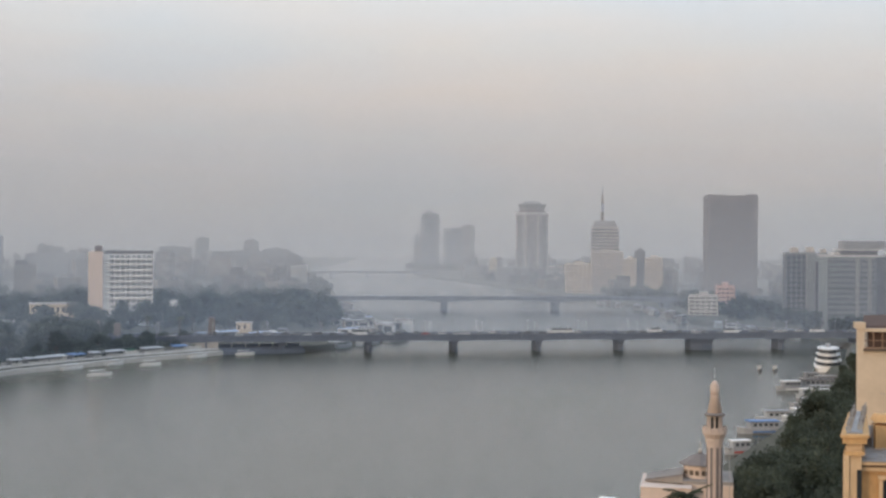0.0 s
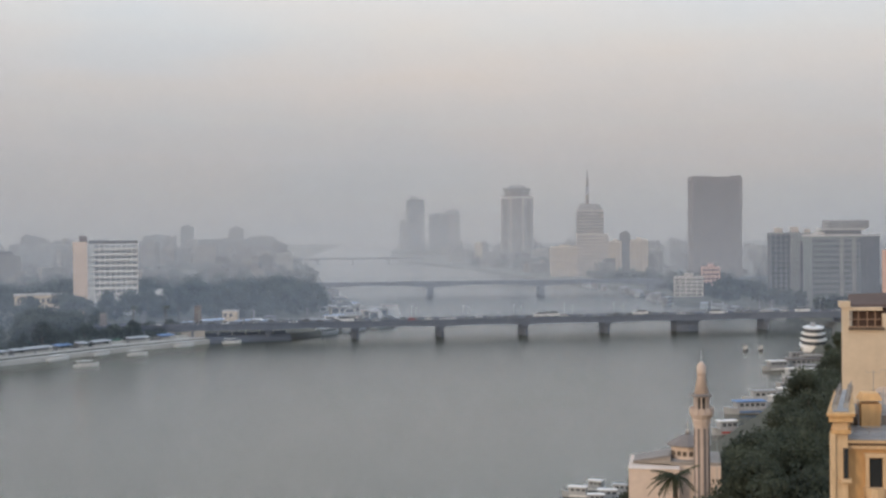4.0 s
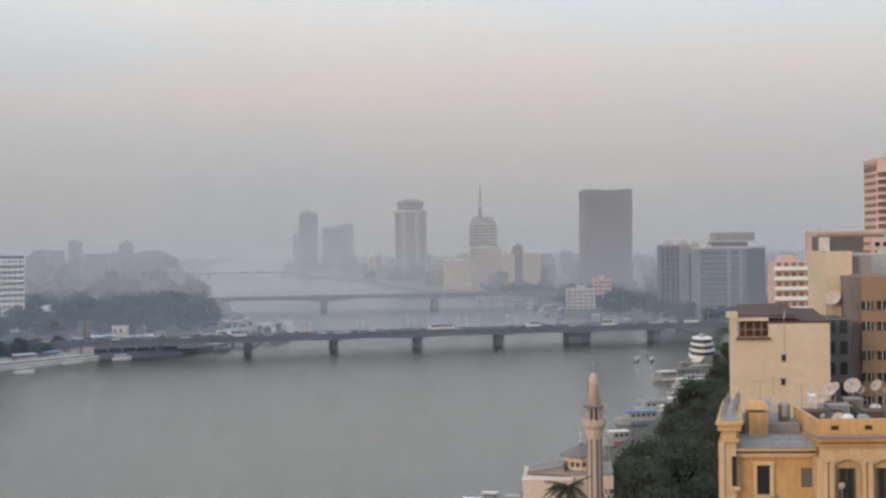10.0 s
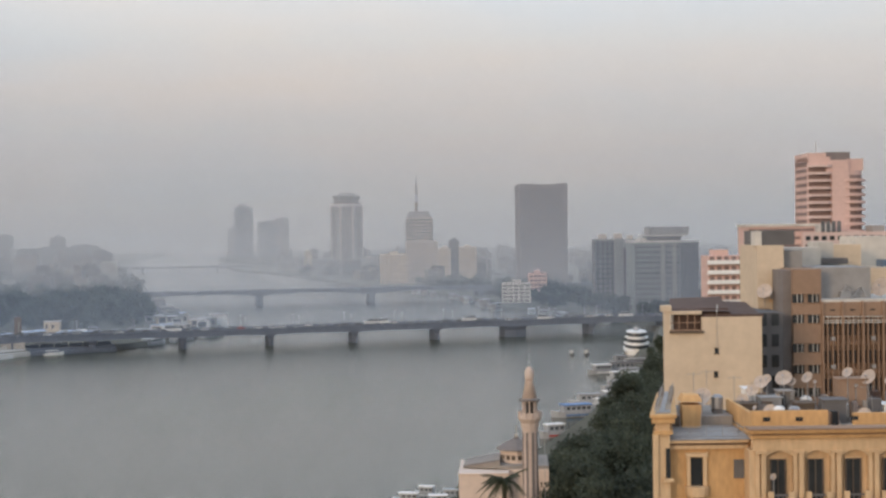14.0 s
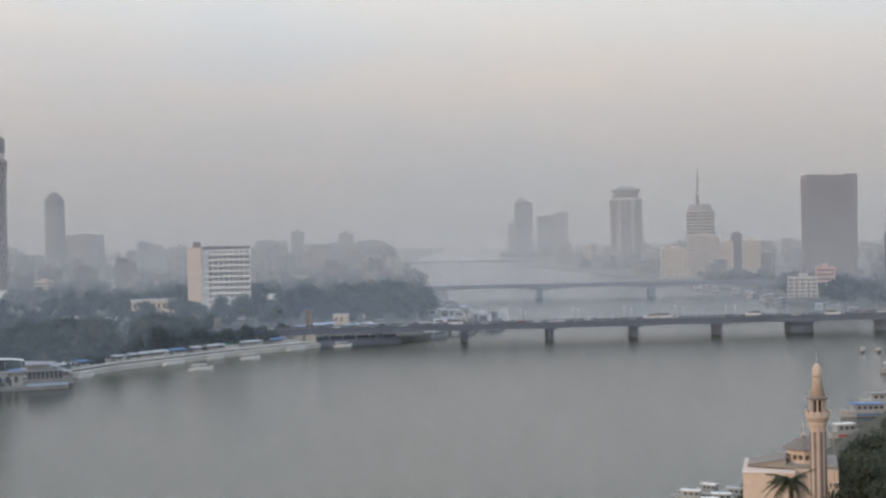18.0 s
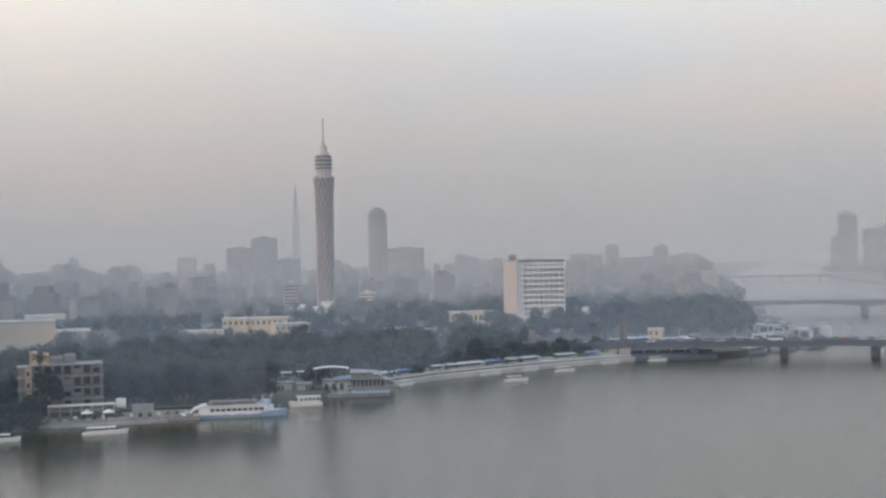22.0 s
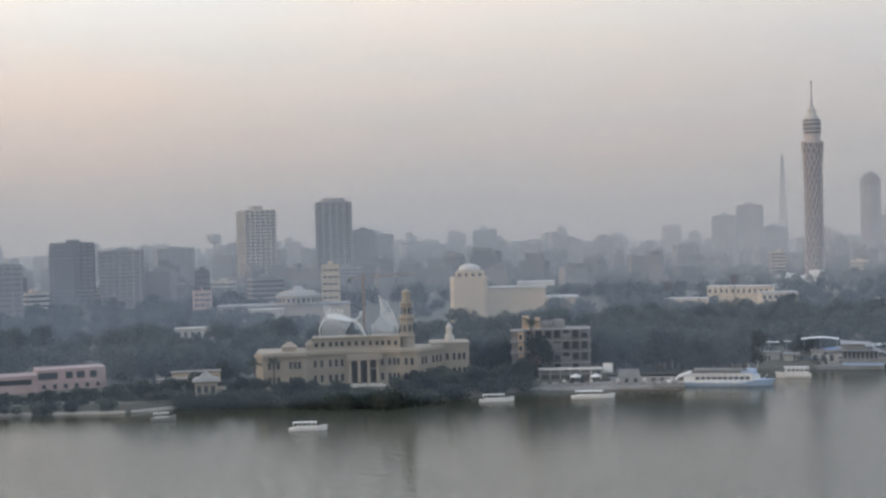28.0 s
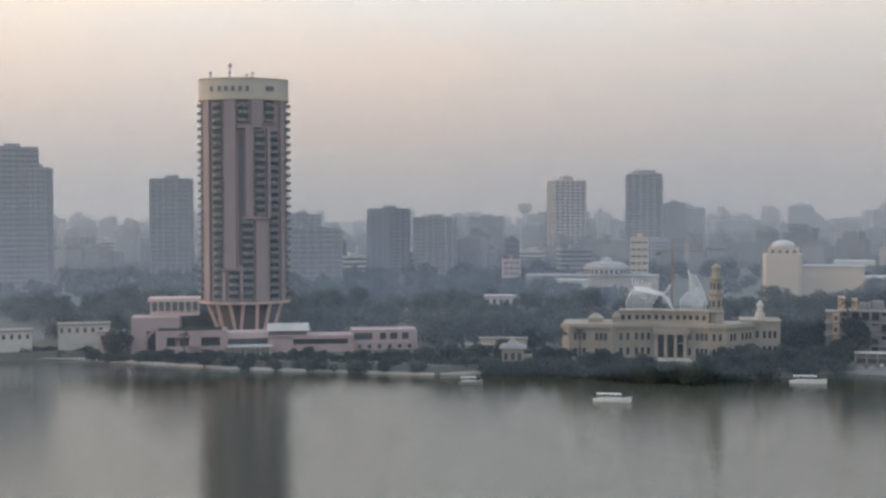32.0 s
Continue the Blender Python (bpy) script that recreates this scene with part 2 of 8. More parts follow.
M = {
    "cream": mat("cream_plaster", (0.56, 0.46, 0.33), 0.85, 0.12, 1.6, 0.12, 0.15, piece=0.15),
    "white": mat("white_paint", (0.72, 0.71, 0.68), 0.7, 0.10, 1.4, 0.15, 0.1),
    "beige": mat("beige_render", (0.46, 0.40, 0.33), 0.9, 0.18, 0.8, 0.06, 0.1, piece=0.3),
    "grey": mat("grey_concrete", (0.27, 0.26, 0.25), 0.9, 0.2, 0.8, 0.06, 0.1, piece=0.3),
    "dark": mat("dark_concrete", (0.13, 0.125, 0.125), 0.9, 0.2, 0.8, 0.06, 0.1, piece=0.3),
    "brown": mat("brown_concrete", (0.19, 0.165, 0.158), 0.85, 0.15, 0.8, 0.06, 0.1),
    "pink": mat("pink_render", (0.57, 0.40, 0.35), 0.85, 0.12, 1.0, 0.1, 0.1),
    "rose": mat("rose_granite", (0.31, 0.25, 0.245), 0.7, 0.12, 1.0, 0.1, 0.1),
    "yellow": mat("ochre_plaster", (0.53, 0.325, 0.15), 0.85, 0.24, 2.6, 0.35, 0.3, stretch=(1, 1, 0.35)),
    "yellow_light": mat("pale_ochre_plaster", (0.58, 0.41, 0.245), 0.85, 0.2, 2.6, 0.35, 0.3, stretch=(1, 1, 0.35)),
    "tan": mat("tan_plaster", (0.56, 0.455, 0.335), 0.88, 0.10, 1.2, 0.15, 0.15),
    "rust": mat("orange_brown_render", (0.275, 0.185, 0.128), 0.88, 0.16, 1.4, 0.15, 0.15),
    "stone": mat("sandstone", (0.50, 0.40, 0.27), 0.9, 0.16, 1.2, 0.12, 0.2),
    "roofing": mat("dusty_roof", (0.26, 0.235, 0.21), 0.95, 0.25, 1.5, 0.2, 0.2),
    "tin": mat("corrugated_tin", (0.30, 0.30, 0.30), 0.5, 0.3, 1.5, 0.3, 0.2, metal=0.4),
    "redroof": mat("brown_tile_roof", (0.095, 0.062, 0.05), 0.85, 0.2, 2.0, 0.3, 0.2),
    "metal": mat("grey_metal", (0.34, 0.34, 0.34), 0.45, 0.15, 2.0, 0.4, metal=0.7),
    "mast": mat("mast_paint", (0.36, 0.34, 0.34), 0.6, 0.2, 2.0, 0.4),
    "dish": mat("dish_enamel", (0.42, 0.345, 0.285), 0.5, 0.22, 2.5, 0.8, piece=0.5),
    "blue": mat("blue_paint", (0.10, 0.20, 0.38), 0.5, 0.2, 2.0, 0.4),
    "red": mat("red_paint", (0.38, 0.05, 0.04), 0.6, 0.2, 2.0, 0.4),
    "green": mat("green_netting", (0.05, 0.14, 0.09), 0.9, 0.25, 2.0, 0.4),
    "black": mat("dark_rubber", (0.03, 0.03, 0.03), 0.8, 0.2, 2.0, 0.4),
    "asphalt": mat("asphalt", (0.06, 0.06, 0.06), 0.9, 0.2, 2.0, 0.05, 0.2),
    "bridge": mat("bridge_concrete", (0.118, 0.135, 0.168), 0.9, 0.22, 0.7, 0.08, 0.2),
    "pale": mat("pale_concrete", (0.52, 0.49, 0.44), 0.9, 0.2, 0.7, 0.08, 0.2, piece=0.2),
    "quay": mat("quay_stone", (0.36, 0.33, 0.29), 0.95, 0.25, 0.6, 0.05, 0.3),
    "earth": mat("city_ground", (0.105, 0.10, 0.075), 0.95, 0.35, 0.4, 0.02, 0.3),
    "grass": mat("dry_grass", (0.09, 0.115, 0.05), 0.95, 0.3, 0.8, 0.05, 0.3),
    "bark": mat("bark", (0.11, 0.085, 0.065), 0.95, 0.25, 3.0, 0.5, 0.3),
    "wood": mat("worn_wood", (0.11, 0.085, 0.065), 0.85, 0.25, 3.0, 0.5, 0.2),
    "glass": glass_mat("window_glass", (0.07, 0.08, 0.09)),
    "glass_blue": glass_mat("blue_glass", (0.10, 0.15, 0.22)),
    "glass_grey": glass_mat("grey_glass", (0.12, 0.125, 0.13), 0.2),
    "bank": mat("muddy_bank", (0.10, 0.095, 0.075), 0.95, 0.3, 0.8, 0.08, 0.3),
    "tower": mat("weathered_tower_concrete", (0.42, 0.36, 0.33), 0.9, 0.15, 0.8, 0.08),
    "minaret": mat("pinkish_minaret_stone", (0.54, 0.44, 0.375), 0.88, 0.14, 2.0, 0.3, 0.15),
    "palace": mat("grey_cream_limestone", (0.335, 0.295, 0.235), 0.9, 0.16, 1.2, 0.12, 0.2),
    "crown": mat("pale_cream_cladding", (0.50, 0.45, 0.37), 0.8, 0.08, 1.0, 0.1),
    "lattice": mat("pale_lattice_concrete", (0.40, 0.335, 0.30), 0.9, 0.15, 0.8, 0.08),
    # red-brown with the shade of balcony recesses put into the colour
    "recess": mat("recess_shade_brown", (0.22, 0.16, 0.148), 0.85, 0.2, 1.0, 0.2),
    "louvre": mat("pale_blind", (0.37, 0.385, 0.39), 0.6, 0.2, 1.0, 0.2, piece=0.4),
    "hullgrey": mat("grey_hull_paint", (0.30, 0.31, 0.32), 0.6, 0.25, 1.5, 0.3, piece=0.5),
    "canvas": mat("white_canvas", (0.76, 0.75, 0.72), 0.8, 0.08, 2.0, 0.4),
    "leaf": leaf_mat("tree_leaves", (0.036, 0.050, 0.046), (0.104, 0.126, 0.104)),
    "leaf_near": leaf_mat("ficus_leaves", (0.054, 0.066, 0.050), (0.104, 0.120, 0.084), 0.5),
    "frond": leaf_mat("palm_fronds", (0.060, 0.074, 0.048), (0.12, 0.13, 0.075)),
    "reed": leaf_mat("reed_leaves", (0.040, 0.054, 0.048), (0.088, 0.106, 0.088)),
    "dirty": mat("dirty_concrete", (0.29, 0.28, 0.265), 0.9, 0.25, 0.9, 0.12, 0.2, piece=0.4),
    "peach": mat("peach_plaster", (0.56, 0.41, 0.29), 0.88, 0.16, 1.2, 0.15, 0.15),
    "palepink": mat("pale_pink_render", (0.56, 0.43, 0.39), 0.85, 0.1, 1.0, 0.1, 0.1),
    "slate": mat("grey_green_curtain_wall", (0.19, 0.205, 0.20), 0.5, 0.2, 0.6, 0.05, piece=0.2),
    "podium": mat("faded_pink_render", (0.43, 0.325, 0.305), 0.85, 0.14, 0.8, 0.1, 0.1),
    # peach wall paint; on the slab hotel's end it carries the sun's tint
    "shell": mat("sun_tinted_peach_paint", (0.64, 0.52, 0.43), 0.8, 0.1, 1.0, 0.1, 0.1),
    "glass_near": glass_mat("dark_window_glass", (0.03, 0.033, 0.035)),
    "pylon": mat("brown_grey_stone", (0.19, 0.17, 0.16), 0.9, 0.2, 1.0, 0.2, 0.2),
    "paleblue": mat("pale_blue_paint", (0.42, 0.52, 0.66), 0.5, 0.15, 1.0, 0.2),
}


def water_mat():
    m = bpy.data.materials.new("river_water")
    m.use_nodes = True
    n, l = m.node_tree.nodes, m.node_tree.links
    p = n["Principled BSDF"]
    p.inputs["Base Color"].default_value = (0.056, 0.061, 0.046, 1)
    # calm in the island's lee, ruffled by the wind further up the river
    where, ruffle = n.new("ShaderNodeSeparateXYZ"), n.new("ShaderNodeMapRange")
    for key, v in (("From Min", 380), ("From Max", 740), ("To Min", 0.12), ("To Max", 0.235)):
        ruffle.inputs[key].default_value = v
    l.new(ruffle.outputs["Result"], p.inputs["Roughness"])
    p.inputs["IOR"].default_value = 1.333
    t = n.new("ShaderNodeTexCoord")
    l.new(t.outputs["Object"], where.inputs[0])
    l.new(where.outputs["Y"], ruffle.inputs["Value"])
    mpp = n.new("ShaderNodeMapping")
    mpp.inputs["Scale"].default_value = (0.55, 0.35, 1)
    l.new(t.outputs["Object"], mpp.inputs[0])
    a, b = n.new("ShaderNodeTexNoise"), n.new("ShaderNodeTexNoise")
    a.inputs["Scale"].default_value, a.inputs["Detail"].default_value = 0.9, 3
    b.inputs["Scale"].default_value, b.inputs["Detail"].default_value = 0.02, 3
    l.new(mpp.outputs[0], a.inputs["Vector"])
    l.new(mpp.outputs[0], b.inputs["Vector"])
    gain = n.new("ShaderNodeMapRange")
    gain.inputs["From Min"].default_value, gain.inputs["From Max"].default_value = 0.35, 0.65
    gain.inputs["To Min"].default_value, gain.inputs["To Max"].default_value = 0.5, 0.9
    l.new(b.outputs["Fac"], gain.inputs["Value"])
    mm = n.new("ShaderNodeMath")
    mm.operation = "MULTIPLY"
    l.new(a.outputs["Fac"], mm.inputs[0])
    l.new(gain.outputs["Result"], mm.inputs[1])
    bp = n.new("ShaderNodeBump")
    bp.inputs["Strength"].default_value, bp.inputs["Distance"].default_value = 1.0, 0.17
    c, long, sum_up = n.new("ShaderNodeTexNoise"), n.new("ShaderNodeMapping"), n.new("ShaderNodeMath")
    long.inputs["Scale"].default_value, long.inputs["Rotation"].default_value = (0.5, 1.0, 1), (0, 0, radians(35))
    c.inputs["Scale"].default_value, c.inputs["Detail"].default_value = 0.22, 2
    l.new(t.outputs["Object"], long.inputs[0])
    l.new(long.outputs[0], c.inputs["Vector"])
    sum_up.operation = "MULTIPLY_ADD"
    sum_up.inputs[1].default_value = 0.35
    l.new(c.outputs["Fac"], sum_up.inputs[0])
    l.new(mm.outputs[0], sum_up.inputs[2])
    l.new(sum_up.outputs[0], bp.inputs["Height"])
    l.new(bp.outputs[0], p.inputs["Normal"])
    return m


def haze_mat(name, cover, tone, scale, rise):
    """A see-through upright sheet standing in for haze: lets most light through and scatters the rest, the haze colour
    in tone; thins out upwards with the scale height and just over the ground.
    """
    m = bpy.data.materials.new(name)
    m.use_nodes = True
    n, l = m.node_tree.nodes, m.node_tree.links
    n.remove(n["Principled BSDF"])
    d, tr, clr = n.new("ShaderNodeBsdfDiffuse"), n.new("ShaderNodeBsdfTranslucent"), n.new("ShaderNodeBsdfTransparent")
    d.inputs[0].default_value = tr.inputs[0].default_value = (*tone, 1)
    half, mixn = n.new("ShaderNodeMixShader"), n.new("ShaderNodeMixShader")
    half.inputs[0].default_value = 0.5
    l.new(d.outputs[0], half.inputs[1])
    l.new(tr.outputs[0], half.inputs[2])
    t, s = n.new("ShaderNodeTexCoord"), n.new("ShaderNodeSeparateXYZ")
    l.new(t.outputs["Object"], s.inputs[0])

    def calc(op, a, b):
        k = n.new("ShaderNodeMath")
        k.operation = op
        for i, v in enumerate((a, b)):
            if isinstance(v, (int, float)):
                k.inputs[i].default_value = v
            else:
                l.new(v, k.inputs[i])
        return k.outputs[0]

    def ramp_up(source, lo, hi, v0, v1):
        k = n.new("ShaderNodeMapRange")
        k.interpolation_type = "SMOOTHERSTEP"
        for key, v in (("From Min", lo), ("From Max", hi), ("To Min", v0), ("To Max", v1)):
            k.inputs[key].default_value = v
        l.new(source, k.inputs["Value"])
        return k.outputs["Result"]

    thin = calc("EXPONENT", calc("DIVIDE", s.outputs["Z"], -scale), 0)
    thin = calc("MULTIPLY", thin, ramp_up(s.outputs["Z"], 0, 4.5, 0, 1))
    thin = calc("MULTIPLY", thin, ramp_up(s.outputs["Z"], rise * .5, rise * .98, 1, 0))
    # cover raised towards the west, so the sheets pale those quarters more
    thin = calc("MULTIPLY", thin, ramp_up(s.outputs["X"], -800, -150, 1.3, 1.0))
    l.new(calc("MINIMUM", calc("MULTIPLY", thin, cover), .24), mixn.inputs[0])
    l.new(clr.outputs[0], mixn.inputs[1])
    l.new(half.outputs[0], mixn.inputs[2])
    l.new(mixn.outputs[0], n["Material Output"].inputs["Surface"])
    return m


# ---- mesh building ----
class Build:
    """Collects boxes, prisms, cylinders and quads into one mesh."""

    def __init__(self):
        self.v, self.f = [], []

    def add(self, verts, faces):
        o = len(self.v)
        self.v.extend(verts)
        self.f.extend([tuple(i + o for i in q) for q in faces])
        return self

    def box(self, x0, x1, y0, y1, z0, z1):
        return self.add([(x0, y0, z0), (x1, y0, z0), (x1, y1, z0), (x0, y1, z0), (x0, y0, z1), (x1, y0, z1), (x1, y1, z1), (x0, y1, z1)],
                        [(3, 2, 1, 0), (4, 5, 6, 7), (0, 1, 5, 4), (1, 2, 6, 5), (2, 3, 7, 6), (3, 0, 4, 7)])

    def prism(self, poly, z0, z1, scale=1.0):
        n = len(poly)
        cx, cy = sum(p[0] for p in poly) / n, sum(p[1] for p in poly) / n
        up = [(cx + (x - cx) * scale, cy + (y - cy) * scale, z1) for x, y in poly]
        return self.add([(x, y, z0) for x, y in poly] + up,
                        [tuple(range(n - 1, -1, -1)), tuple(range(n, 2 * n))] + [(i, (i + 1) % n, n + (i + 1) % n, n + i) for i in range(n)])

    def lathe(self, x, y, rings, n=16, cap=True):
        """rings: (z, radius) from the bottom up."""
        vs = [(x + r * math.cos(2 * math.pi * i / n), y + r * math.sin(2 * math.pi * i / n), z) for z, r in rings for i in range(n)]
        fs = [(k * n + i, k * n + (i + 1) % n, (k + 1) * n + (i + 1) % n, (k + 1) * n + i) for k in range(len(rings) - 1) for i in range(n)]
        if cap:
            fs += [tuple(range(n - 1, -1, -1)), tuple(range((len(rings) - 1) * n, len(rings) * n))]
        return self.add(vs, fs)

    def rod(self, a, b, r, n=4, r2=None):
        a, b = Vector(a), Vector(b)
        d = (b - a).normalized()
        u = d.orthogonal().normalized()
        w = d.cross(u)
        r2 = r if r2 is None else r2
        vs = [tuple(p + (u * math.cos(2 * math.pi * i / n) + w * math.sin(2 * math.pi * i / n)) * rr) for p, rr in ((a, r), (b, r2)) for i in range(n)]
        return self.add(vs, [(i, (i + 1) % n, n + (i + 1) % n, n + i) for i in range(n)] + [tuple(range(n - 1, -1, -1)), tuple(range(n, 2 * n))])

    def mesh(self, name, material, smooth=False):
        me = bpy.data.meshes.new(name)
        me.from_pydata(self.v, [], self.f)
        me.materials.append(material)
        if smooth:
            me.shade_smooth()
        return me


def part(name, b, material, parent, label="", smooth=False, at=None):
    """One mesh object under a thing or a part; b is a Build or a mesh."""
    ob = new(name, b.mesh(name, material, smooth) if isinstance(b, Build) else b)
    ob.parent = parent
    if at is not None:
        ob.matrix_basis = at
    return tagged(ob, label)


def thing(name, m, label, category, group="", kind=""):
    ob = new(name)
    ob.matrix_basis = m
    return tagged(ob, label, category, group, kind)


def turn(x, y, deg):
    c, s = math.cos(radians(deg)), math.sin(radians(deg))
    return c * x - s * y, s * x + c * y


# ---- the river, the ground and the haze ----
GROUND = 3.0
ISLAND_BANK = [(-900, 60), (-620, 150), (-520, 205), (-498, 240), (-467, 250), (-436, 264), (-407, 284), (-372, 308), (-364, 333), (-335, 345),
               (-297, 362), (-288, 400), (-284, 421), (-258, 452), (-241, 460), (-220, 497), (-214, 550), (-192, 613), (-152, 678), (-117, 722),
               (-75, 738), (-62, 760), (-45, 800), (-22, 845), (-25, 900), (-60, 960), (-75, 1050), (-95, 1300), (-140, 1700), (-215, 2300), (-260, 2900), (-300, 4800)]
EAST_BANK = [(-30, -300), (-10, 40), (14, 170), (30, 250), (58, 320), (98, 406), (146, 522), (182, 638), (203, 680), (232, 774), (236, 880), (218, 933),
             (187, 1029), (195, 1120), (180, 1250), (110, 1600), (40, 2000), (-35, 2300), (-80, 2900), (-100, 4800)]


def sheet(name, poly, z, material, label, category):
    b = Build()
    b.add([(x, y, z) for x, y in poly], [tuple(range(len(poly)))])
    ob = new(name, b.mesh(name, material))
    return tagged(ob, label, category, kind="structure")


sheet("water", [(-4900, -1500), (4900, -1500), (4900, 4900), (-4900, 4900)], 0.0, water_mat(), "calm grey-green river water with faint ripples", "river")


def land(name, bank, far, label):
    """Ground behind a bank: a flat top and a sloping stone revetment that runs into the water."""
    poly = bank + far
    n, k = len(poly), len(bank)
    area = sum(poly[i][0] * poly[(i + 1) % n][1] - poly[(i + 1) % n][0] * poly[i][1] for i in range(n))
    b = Build()
    b.add([(x, y, GROUND) for x, y in poly], [tuple(range(n)) if area > 0 else tuple(range(n - 1, -1, -1))])
    ob = tagged(new(name, b.mesh(name, M["earth"])), label, "ground", kind="structure")
    s = Build()
    foot = []
    for i in range(k):
        a, c = Vector(bank[max(i - 1, 0)]), Vector(bank[min(i + 1, k - 1)])
        t = (c - a).normalized()
        nrm = Vector((t.y, -t.x)) * (1 if name == "ground" else -1)
        foot.append(Vector(bank[i]) + nrm * 3.5)
    vs = [(x, y, GROUND + 0.02) for x, y in bank] + [(p.x, p.y, -1.0) for p in foot]
    s.add(vs, [(i, i + 1, k + i + 1, k + i) for i in range(k - 1)])
    w = tagged(new("embankment", s.mesh("embankment", M["bank"])), "dark muddy stone river embankment", "embankment", kind="structure")
    return ob


land("ground", ISLAND_BANK, [(-4800, 4800), (-4800, 60)], "dusty island ground under trees and houses")
land("ground_east", EAST_BANK, [(4800, 4800), (4800, -300)], "dusty city ground along the east bank")


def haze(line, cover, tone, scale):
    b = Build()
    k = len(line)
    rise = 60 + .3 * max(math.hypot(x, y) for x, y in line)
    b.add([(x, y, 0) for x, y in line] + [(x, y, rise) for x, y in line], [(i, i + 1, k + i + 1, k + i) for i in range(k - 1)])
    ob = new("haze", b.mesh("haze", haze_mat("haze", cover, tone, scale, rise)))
    return tagged(ob, "see-through sheet standing in for bluish-grey haze over the city", "haze", kind="structure")


# ---- building kit ----
def unit(name, sx, sy, sz, material):
    return Build().box(-sx / 2, sx / 2, -sy / 2, sy / 2, 0, sz).mesh(name, material)


def site(name, az, dist, label, category, z=GROUND, spin=0, group=""):
    """A thing at a bearing and range from the viewpoint's foot, its front to the south."""
    return thing(name, pose(dist * math.sin(radians(az)), dist * math.cos(radians(az)), z, 0, 0, -az + spin), label, category, group)


def roof_edge(t, w, d, h, wall, parapet=1.0, roof="roofing"):
    r = Build()
    for x0, x1, y0, y1 in ((-w / 2 - .15, w / 2 + .15, -.15, .2), (-w / 2 - .15, w / 2 + .15, d - .2, d + .15), (-w / 2 - .15, -w / 2 + .2, .2, d - .2), (w / 2 - .2, w / 2 + .15, .2, d - .2)):
        r.box(x0, x1, y0, y1, h - .3, h + parapet)
    part("parapet", r, M[wall], t)
    part("roof", Build().box(-w / 2 + .2, w / 2 - .2, .2, d - .2, h, h + .12), M[roof], t)


def block(name, x, y, w, d, z1, az, floors, bays, wall, win, label, category="building", spin=0, style="band", frac=(0.55, 0.6), z0=GROUND,
          band=None, side=0, group="", parapet=1.0, hut=True, proud=.3, lean=0, ribs=True):
    """A flat-roofed block: floors and bays of windows, slab edges and piers standing proud. style 'grid': single windows; 'band': strips."""
    t = thing(name, pose(x, y, z0, 0, 0, -az + spin), label, category, group)
    h = z1 - z0
    part("wall", Build().box(-w / 2, w / 2, 0, d, 0, h), M[wall], t)
    roof_edge(t, w, d, h, band or wall, parapet)
    if hut:
        part("stair_hut", Build().box(-w * .15 + lean, w * .18 + lean, d * .35, d * .75, h + .12, h + 3.4), M[wall], t)
    fh, bw = h / floors, w / bays
    if style == "grid":
        pane = unit("window", bw * frac[0], .12, fh * frac[1], M[win])
        for k in range(floors):
            z = k * fh + fh * (1 - frac[1]) * .55
            for i in range(bays):
                part("window", pane, None, t, at=pose(-w / 2 + (i + .5) * bw, 0, z))
    for k in range(floors):
        z = k * fh + fh * .3
        if style == "band":
            part("window_band", Build().box(-w / 2 - .08, w / 2 + .08, -.08, d + .08, z, z + fh * frac[1]), M[win], t)
        if k and style == "grid":
            part("floor_band", Build().box(-w / 2 - .2, w / 2 + .2, -.25, d + .1, k * fh - .25, k * fh + .25), M[band or wall], t)
    if side:
        sp = unit("window", .12, d / side * .5, fh * frac[1], M[win])
        for k in range(floors):
            for i in range(side):
                for s in (-1, 1):
                    part("window", sp, None, t, at=pose(s * w / 2, (i + .5) * d / side, k * fh + fh * .3))
    for i in range(bays + 1 if ribs else 0):
        part("pier", Build().box(-w / 2 + i * bw - bw * .14, -w / 2 + i * bw + bw * .14, -proud, .1, 0, h - .3), M[band or wall], t)
    if style == "band" and ribs:
        nb = max(1, round(d / bw))
        for s in (-1, 1):
            for i in range(nb + 1):
                part("pier", Build().box(*sorted((s * w / 2 - s * .1, s * (w / 2 + proud))), max(0, i * d / nb - bw * .14), min(d, i * d / nb + bw * .14), 0, h - .3), M[band or wall], t)
    return t


# ---- the north bank and the far skyline ----
t = block("hotel_high_rise", 301, 1419, 50, 40, 108, 11.96, 30, 12, "brown", "glass", "tall brown concrete hotel tower with fine vertical ribs", "tower", spin=8, frac=(.9, .35), hut=False, proud=.6)
part("roof_house", Build().box(-25, -6, 2, 38, 105, 107.5).box(-4, 12, 4, 36, 105, 106.6).box(14, 25, 2, 38, 105, 107.8), M["brown"], t)
part("crown_band", Build().box(-25.9, 25.9, -.9, 40.9, 103, 106.2), M["brown"], t)
for x0 in (-25.9, 22.6):
    part("corner_pier", Build().box(x0, x0 + 3.3, -1.0, 6, 76, 103), M["brown"], t)
t = thing("office_block", pose(258, 966, GROUND, 0, 0, -8), "grey concrete office block with a dark slab and ribbed lighter wing", "building")
part("dark_slab", Build().box(-15, -1, 0, 20, 0, 49.5), M["dark"], t, "dark glazed slab")
part("wing", Build().box(-1, 5.2, -2.5, 20, 0, 51).box(9.2, 14, -2.5, 20, 0, 50.4).box(5.2, 9.2, 1, 20, 0, 50), M["grey"], t)
part("slot", Build().box(5.3, 9.1, .6, 1, 8, 44), M["dark"], t)
for k in range(13):
    part("window_band", Build().box(-14.6, -1.4, -.12, 0, 3 + k * 3.6, 4.6 + k * 3.6), M["glass"], t)
